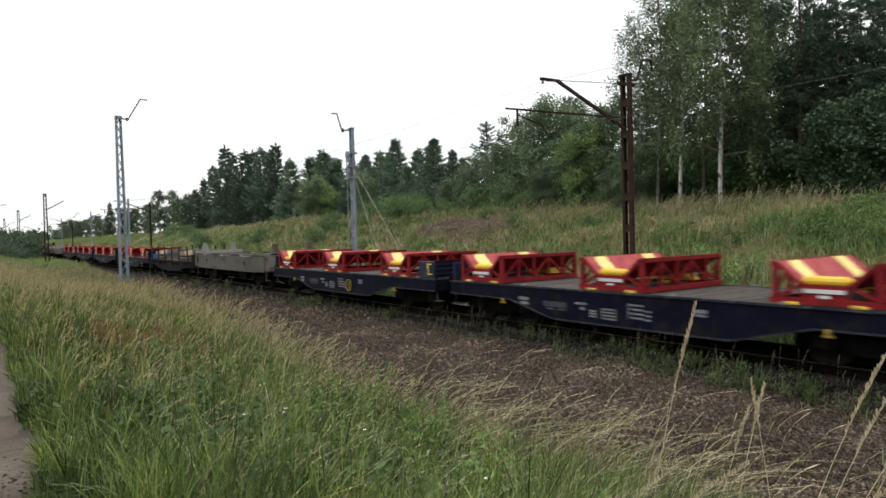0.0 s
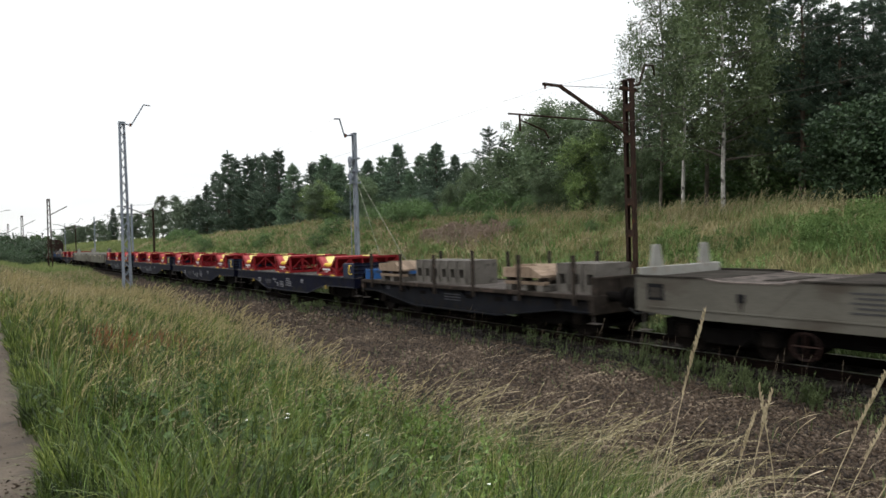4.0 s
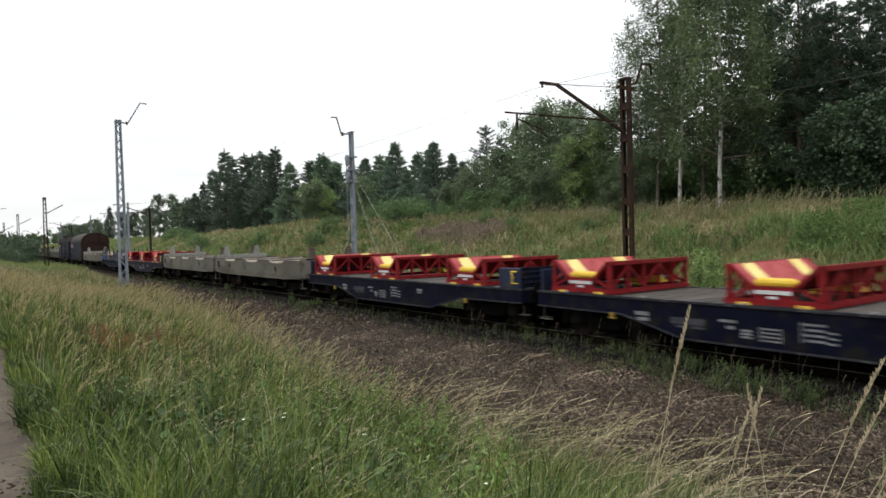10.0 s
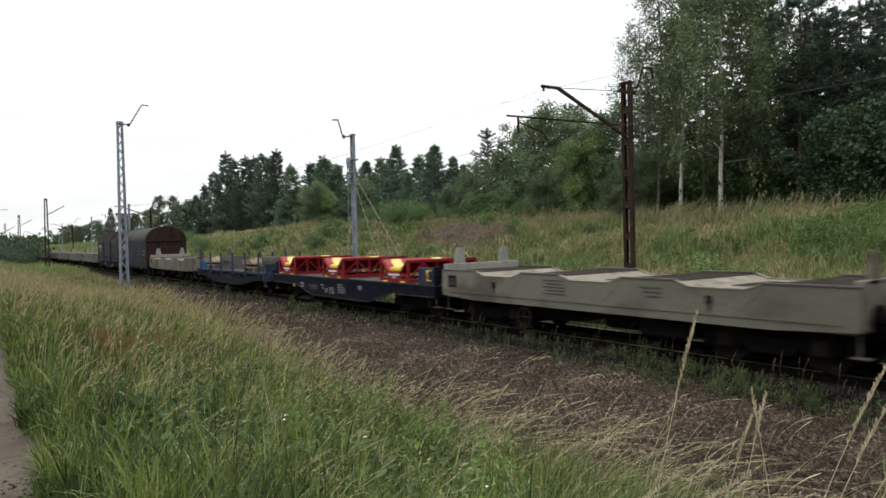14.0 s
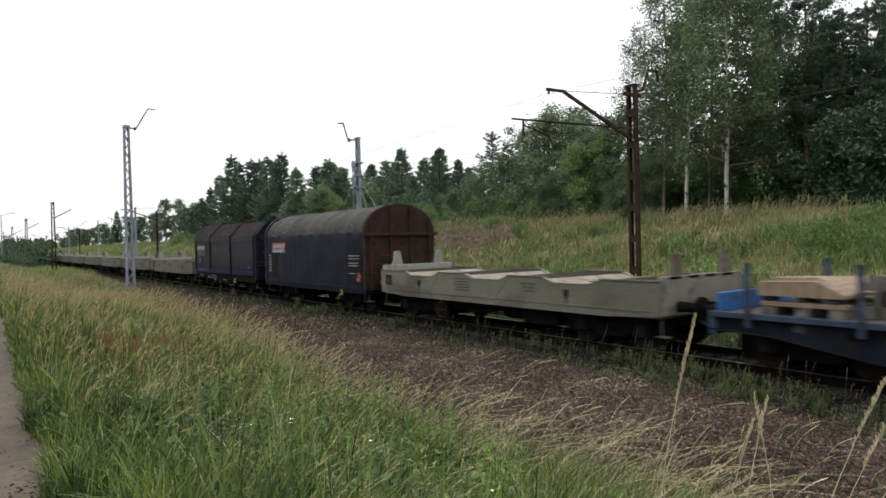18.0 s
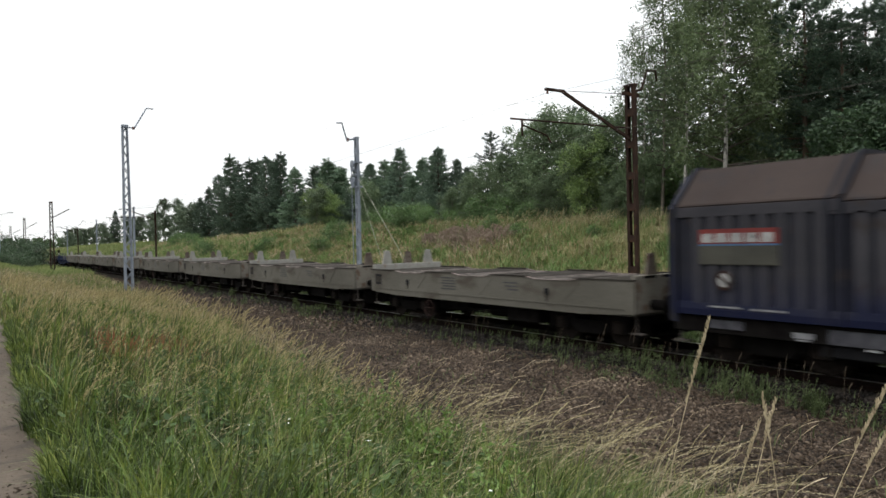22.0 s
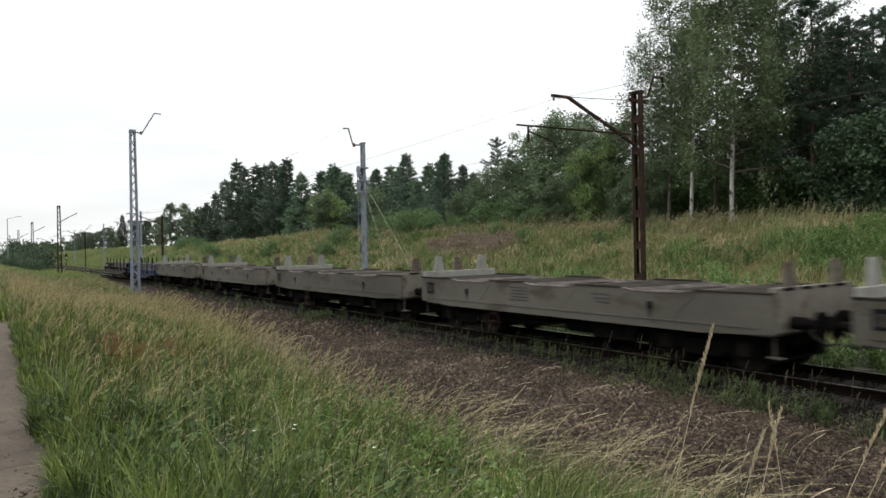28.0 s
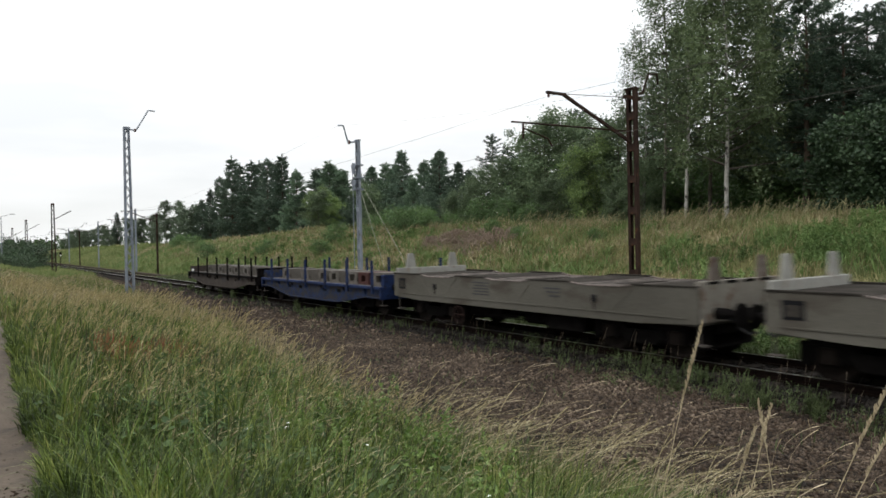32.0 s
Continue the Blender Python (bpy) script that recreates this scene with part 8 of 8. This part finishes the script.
def hood_wagon(front, L=10.6):
    t = thing("hood_wagon", pose(TRACK, front, 0), label="covered coil wagon with three dusty blue telescopic steel hoods", category="freight wagon", group="train wagons")
    spans_ = ((0.10, 3.9, 0.0), (3.6, 7.5, 0.055), (7.2, L - 0.10, 0.11))
    for i, (a, b, g) in enumerate(spans_):
        hw, ze, zt, top = 1.44 + min(g, 0.065), 2.98 + g, 3.70 + g, 0.80
        out = [(-hw, 0.98), (-hw, ze), (-top, zt), (top, zt), (hw, ze), (hw, 0.98)]
        bm = B()
        prism(bm, [(-hw - 0.03, ze - 0.02), (-top, zt), (top, zt), (hw + 0.03, ze - 0.02), (hw, ze - 0.06), (top, zt - 0.05), (-top, zt - 0.05), (-hw, ze - 0.06)], "y", a, b)
        hd = part("hood_roof", bm, M_hood_roof, t, "brown-dusted sloping hood roof")
        for s in (-1, 1):
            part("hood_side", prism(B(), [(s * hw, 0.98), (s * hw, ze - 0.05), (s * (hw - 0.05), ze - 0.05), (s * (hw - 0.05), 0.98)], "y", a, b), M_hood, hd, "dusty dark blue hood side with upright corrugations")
        for s in (-1, 1):
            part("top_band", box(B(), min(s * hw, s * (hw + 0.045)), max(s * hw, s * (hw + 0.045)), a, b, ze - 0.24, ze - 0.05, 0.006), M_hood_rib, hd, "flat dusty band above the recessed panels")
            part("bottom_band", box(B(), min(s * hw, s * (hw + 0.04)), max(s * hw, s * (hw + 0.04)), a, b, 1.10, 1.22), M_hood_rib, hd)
            # fine ridges that run up the slope of the roof
            p, q = Vector((s * (hw + 0.02), a + 0.16, ze - 0.005)), Vector((s * top, a + 0.16, zt + 0.008))
            first = part("roof_ridge", bar(B(), p, q, 0.045, 0.045), M_hood_roof, hd)
            for j in range(1, int((b - a - 0.2) / 0.15)):
                piece("roof_ridge", first.data, hd, pose(0, 0.15 * j, 0))
        n = int((b - a - 0.45) / 0.33)
        for s in (-1, 1):
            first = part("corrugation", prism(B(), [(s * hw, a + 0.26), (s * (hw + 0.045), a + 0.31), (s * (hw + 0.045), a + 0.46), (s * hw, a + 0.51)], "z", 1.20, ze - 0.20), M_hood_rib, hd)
            for j in range(1, n):
                piece("corrugation", first.data, hd, pose(0, 0.33 * j, 0))
        for yy in (a + 0.04, b - 0.04):
            bm = B()
            for s in (-1, 1):
                bar(bm, (s * (hw + 0.03), yy, 0.98), (s * (hw + 0.03), yy, ze), 0.08, 0.08)
                bar(bm, (s * (hw + 0.03), yy, ze), (s * top, yy, zt + 0.03), 0.08, 0.08)
            bar(bm, (-top, yy, zt + 0.03), (top, yy, zt + 0.03), 0.08, 0.08)
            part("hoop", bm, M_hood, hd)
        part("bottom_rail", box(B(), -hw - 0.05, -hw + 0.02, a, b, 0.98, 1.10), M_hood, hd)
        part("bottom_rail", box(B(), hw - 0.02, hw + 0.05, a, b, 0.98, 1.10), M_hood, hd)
    for y0, y1, way in ((0.0, 0.10, -1), (L - 0.10, L, 1)):
        e = part("end_wall", prism(B(), [(-1.46, 0.8), (-1.46, 3.02), (-0.82, 3.76), (0.82, 3.76), (1.46, 3.02), (1.46, 0.8)], "y", y0, y1), M_end_blue, t, "grimy blue steel end wall")
        yf = y0 if way < 0 else y1
        lo_, hi_ = min(yf, yf + way * 0.1), max(yf, yf + way * 0.1)
        for xx in (-0.62, 0.62):
            part("end_rib", box(B(), xx - 0.07, xx + 0.07, lo_, hi_, 0.8, 3.70, 0.012), M_end_blue, e)
        for s in (-1, 1):
            bm = B()
            bar(bm, (s * 1.38, yf + way * 0.05, 0.8), (s * 1.38, yf + way * 0.05, 3.0), 0.14, 0.10)
            bar(bm, (s * 1.38, yf + way * 0.05, 3.0), (s * 0.80, yf + way * 0.05, 3.68), 0.12, 0.10)
            part("corner_rib", bm, M_end_blue, e)
        part("top_rib", box(B(), -0.8, 0.8, lo_, hi_, 3.62, 3.74, 0.012), M_end_blue, e)
        part("eave_rib", box(B(), -1.4, 1.4, min(yf, yf + way * 0.12), max(yf, yf + way * 0.12), 2.86, 2.98, 0.012), M_end_blue, e)
        for z in (1.52, 1.68):
            part("cross_rail", rod(B(), (-1.36, yf + way * 0.13, z), (1.36, yf + way * 0.13, z), 0.028, sides=8), M_hood_rib, e)
        part("foot_rail", box(B(), -1.4, 1.4, min(yf, yf + way * 0.08), max(yf, yf + way * 0.08), 0.98, 1.12, 0.01), M_end_blue, e)
        bm = B()
        rod(bm, (-1.02, yf + way * 0.02, 2.16), (-1.02, yf + way * 0.16, 2.12), 0.018, sides=6)
        rod(bm, (-1.02, yf + way * 0.16, 2.12), (-0.72, yf + way * 0.16, 2.06), 0.018, sides=6)
        part("latch_handle", bm, M_horn_rust, e)
    for s in (-1, 1):
        x = s * 1.40
        part("sole_bar", box(B(), x - 0.05, x + 0.05, 0, L, 0.64, 0.95, 0.01), M_black, t)
    part("floor", box(B(), -1.38, 1.38, 0.05, L - 0.05, 0.74, 0.95), M_black, t)
    part("lever_board", box(B(), -1.475, -1.452, L - 4.1, L - 3.0, 0.66, 0.90), M_letter_faint, t, "pale rating board under the hood")
    part("lever_board", box(B(), -1.475, -1.452, L - 1.5, L - 0.8, 0.74, 0.90), M_letter_faint, t, "pale rating board under the hood")
    part("lever_board", box(B(), -1.475, -1.452, 4.6, 5.3, 0.62, 0.69), M_horn_rust, t, "pale brown plate")
    part("underbox", box(B(), -1.36, 1.36, 4.1, 7.7, 0.42, 0.66, 0.02), M_panel_black, t, "dark equipment skirt between the bogies")
    for yy in (4.2, 5.5, 6.6, 7.5):
        part("skirt_post", box(B(), -1.41, -1.36, yy, yy + 0.09, 0.40, 0.70), M_black, t)
    part("small_plate", box(B(), -1.425, -1.412, 6.75, 6.95, 0.60, 0.74), M_plate, t, "small white plate")
    part("hood_latch", box(B(), -1.56, -1.48, 3.68, 3.86, 2.30, 2.46, 0.015), M_black, t, "black hood latch")
    for yy in (2.9,):
        bm = B()
        rod(bm, (-1.5, yy, 0.78), (-1.5, yy + 0.16, 0.78), 0.035)
        rod(bm, (-1.5, yy + 0.16, 0.78), (-1.5, yy + 0.16, 0.60), 0.035)
        box(bm, -1.53, -1.45, yy + 0.02, yy + 0.3, 0.56, 0.64)
        part("brake_lever", bm, M_yellow_dull, t, "yellow brake lever")
    part("warning_mark", box(B(), -1.50, -1.47, 0.74, 0.94, 1.39, 1.43), M_yellow_dull, t, "yellow mark")
    bars(t, [(L - 1.52, L - 0.86, 1.14, 1.175), (L - 2.36, L - 1.70, 1.13, 1.165)], -1.563, M_letter)
    bars(t, [(L - 2.75, L - 2.4, 0.70, 0.80), (L - 2.7, L - 2.45, 0.66, 0.685)], -1.453, M_letter)
    xn = -1.565
    bm = B()
    box(bm, xn - 0.012, xn + 0.015, L - 2.24, L - 0.68, 1.95, 2.30)
    ban = part("owner_board", bm, M_board_olive, t, "dull olive board under a red and white logo strip")
    part("logo_strip", box(B(), xn - 0.016, xn + 0.01, L - 2.24, L - 0.68, 2.33, 2.61), M_sign_dark, ban, "plain dull red logo strip")
    part("stripe", box(B(), xn - 0.016, xn + 0.01, L - 2.24, L - 0.68, 2.30, 2.335), M_logo_blue, ban, "thin faded blue stripe")
    for i in range(5):
        ya = L - 0.74 - 0.295 * i
        part("logo_bar", prism(B(), [(ya, 2.36), (ya - 0.25, 2.36), (ya - 0.23, 2.53), (ya - 0.02, 2.53)], "x", xn - 0.022, xn - 0.015), M_plate_dull, ban)
    bm = B()
    rod(bm, (xn - 0.03, L - 1.2, 1.66), (xn - 0.005, L - 1.2, 1.66), 0.18, sides=20)
    disc = part("warning_disc", bm, M_plate_dull, t, "round pale warning sign with a dark rim")
    bm = B()
    rings = [[bm.verts.new((xn - dx, L - 1.2 + rr * math.cos(6.28319 * i / 20), 1.66 + rr * math.sin(6.28319 * i / 20))) for i in range(20)] for dx, rr in ((0.028, 0.185), (0.036, 0.185), (0.036, 0.13), (0.028, 0.13))]
    for k in range(4):
        for i in range(20):
            bm.faces.new((rings[k][i], rings[k][(i + 1) % 20], rings[(k + 1) % 4][(i + 1) % 20], rings[(k + 1) % 4][i]))
    rod(bm, (xn - 0.034, L - 1.3, 1.58), (xn - 0.034, L - 1.1, 1.74), 0.028, sides=4)
    part("ring", bm, M_end_brown, disc)
    for y in (1.75, L - 1.75):
        bogie(t, y)
    buffers(t, 0, -1, M_horn_rust)
    buffers(t, L, 1, M_black)
    return t


train = []             # (wagon, place of its front along the train at the start)


def couple(w, front):
    train.append((w, front))


proto = cradle_proto()
made_any = False
for front in (3.1, 16.8, 55.1, 68.7, 82.3, 95.8, 133.5):
    couple(coil_flat(front, front == 16.8), front)
    for y in (1.55, 6.1, 10.65):
        c = proto if not made_any else copy_thing(proto, pose(TRACK, front + y, 0))
        made_any = True
        c.matrix_basis = pose(TRACK, front + y, 0)
        riders.append((c, front + y))
DARK_GREY = "grimy dark grey coil wagon with low sides and horned end beams"
GREY = "weathered grey coil wagon with low sides and horned end beams"
for front in (30.9, 109.6, 121.6, 159.8, 195.3, 208.0, 220.7, 233.35, 246.1, 258.8, 271.55, 284.35):
    light = 100 < front < 170
    couple(grey_flat(front, GREY if light else DARK_GREY, M_grey if light else M_grey_old, M_grey if light else M_grey_old, 11.45, 0.11 if light else 0.05), front)
couple(tarp_wagon(172.35), 172.35)
couple(hood_wagon(183.85, 10.5), 183.85)
SLAB_LABEL = "thin grey concrete slab standing upright on a flat wagon"
for front, paint, board, label in ((43.6, M_blue_grime, M_blue_fresh, "grimy blue flat wagon with stakes, concrete blocks and boards"),
                                   (147.75, M_blue, M_blue_fresh, "grimy blue flat wagon with stakes, concrete blocks and boards"),
                                   (296.8, M_royal, M_royal, "bright royal blue flat wagon with stakes and concrete blocks"),
                                   (309.2, M_brownwag, M_brownwag, "dusty brown flat wagon with dark stakes and concrete blocks")):
    far_end = front > 200
    couple(stake_flat(front, paint, board, label, 10.95 if front < 200 else 11.6 if front < 300 else 12.6, 1.03, M_stake if front == 147.75 else M_saddle if front == 43.6 else M_black if front > 300 else M_blue_dark), front)
    if front == 147.75:
        blocks(front, 0.60, 1.03, 5, 0.30, SLAB, -0.25, "concrete_slab", SLAB_LABEL)
        timber_frame(front, 2.08, 1.03)
        blocks(front, 6.75, 1.03, 6, 0.30, SOCKET_SLAB, -0.25, "concrete_slab", SLAB_LABEL)
        timber_frame(front, 8.6, 1.03)
    elif not far_end:
        blocks(front, 0.45, 1.03, 3, 0.46)
        timber_frame(front, 1.9, 1.03)
        blocks(front, 5.6, 1.03, 6, 0.46)
        timber_frame(front, 8.6, 1.03)
    else:
        for y, n in ((0.8, 1), (2.9, 1), (4.5, 1), (5.6, 1), (7.4, 1), (9.6, 1)):
            blocks(front, y, 1.03, n, 0.84, LOW_BLOCK, -0.2, "concrete_block", "low grey concrete block with a dark socket on a flat wagon")
        if front < 300:
            blocks(front, 2.0, 1.03, 1, 0.84, RED_BLOCK, -0.2, "steel_block", "low dark red block with a socket on a flat wagon")
lamp = thing("tail_lamp", pose(TRACK, 321.8, 1.03), label="small pale tail lamp on the last wagon's end", category="tail lamp")
part("housing", box(B(), -1.28, -1.12, -0.2, -0.08, 0.0, 0.24, 0.02), M_letter, lamp)
part("lens", rod(B(), (-1.2, -0.23, 0.12), (-1.2, -0.2, 0.12), 0.06, sides=12), M_petal, lamp)
riders.append((lamp, 321.8))


def run(t):
    """How far the train has come after t seconds, in metres."""
    return 8.2128 * t + 0.0048 * t * t + 0.000264 * t ** 3


# how the wind bends the stalks: seconds, degrees away from the track-side upright
SWAY = ((0, 0.0), (1.5, 0.4), (3, 0.9), (5.5, 1.0), (7, 0.9), (8, -0.2), (9, -1.0), (10, -1.1), (11, -0.3), (12, 0.1), (13, -0.9), (14.5, 0.3), (16.5, -0.2), (17.5, -0.9), (18.5, -1.7), (19.5, -1.0), (21, 0.4), (22, 1.2), (23, 1.9), (24, 1.6), (25.5, 1.3), (27.5, 0.8), (29, 0.3), (30.5, 0.7), (32, 0.2))


def motions():
    across = Vector((0.578, 0.816, 0.0))
    st, sa = [a for a, b in SWAY], [b for a, b in SWAY]
    for ob, turn, much, late in stalks:
        base = Matrix.Translation(ob.matrix_basis.translation)
        rz = Matrix.Rotation(radians(turn), 4, "Z")
        walk(ob, [(t / 2, base @ Matrix.Rotation(radians(much * float(np.interp(t / 2 - late, st, sa))), 4, across) @ rz) for t in range(65)])
    times = [i * 0.5 for i in range(65)]
    for ob, s in train + riders:
        z = ob.matrix_basis.translation.z
        x = ob.matrix_basis.translation.x
        walk(ob, [(t, pose(x, s - run(t), z)) for t in times])
    steps = [i * 2 / FPS for i in range(int(32 * FPS / 2) + 1)]
    turns = [math.degrees(run(t) / AXLE) for t in steps]
    for w, y in wheelsets:
        walk(w, [(t, Matrix.Translation((0, y, AXLE)) @ Matrix.Rotation(radians(a), 4, "X")) for t, a in zip(steps, turns)])


motions()
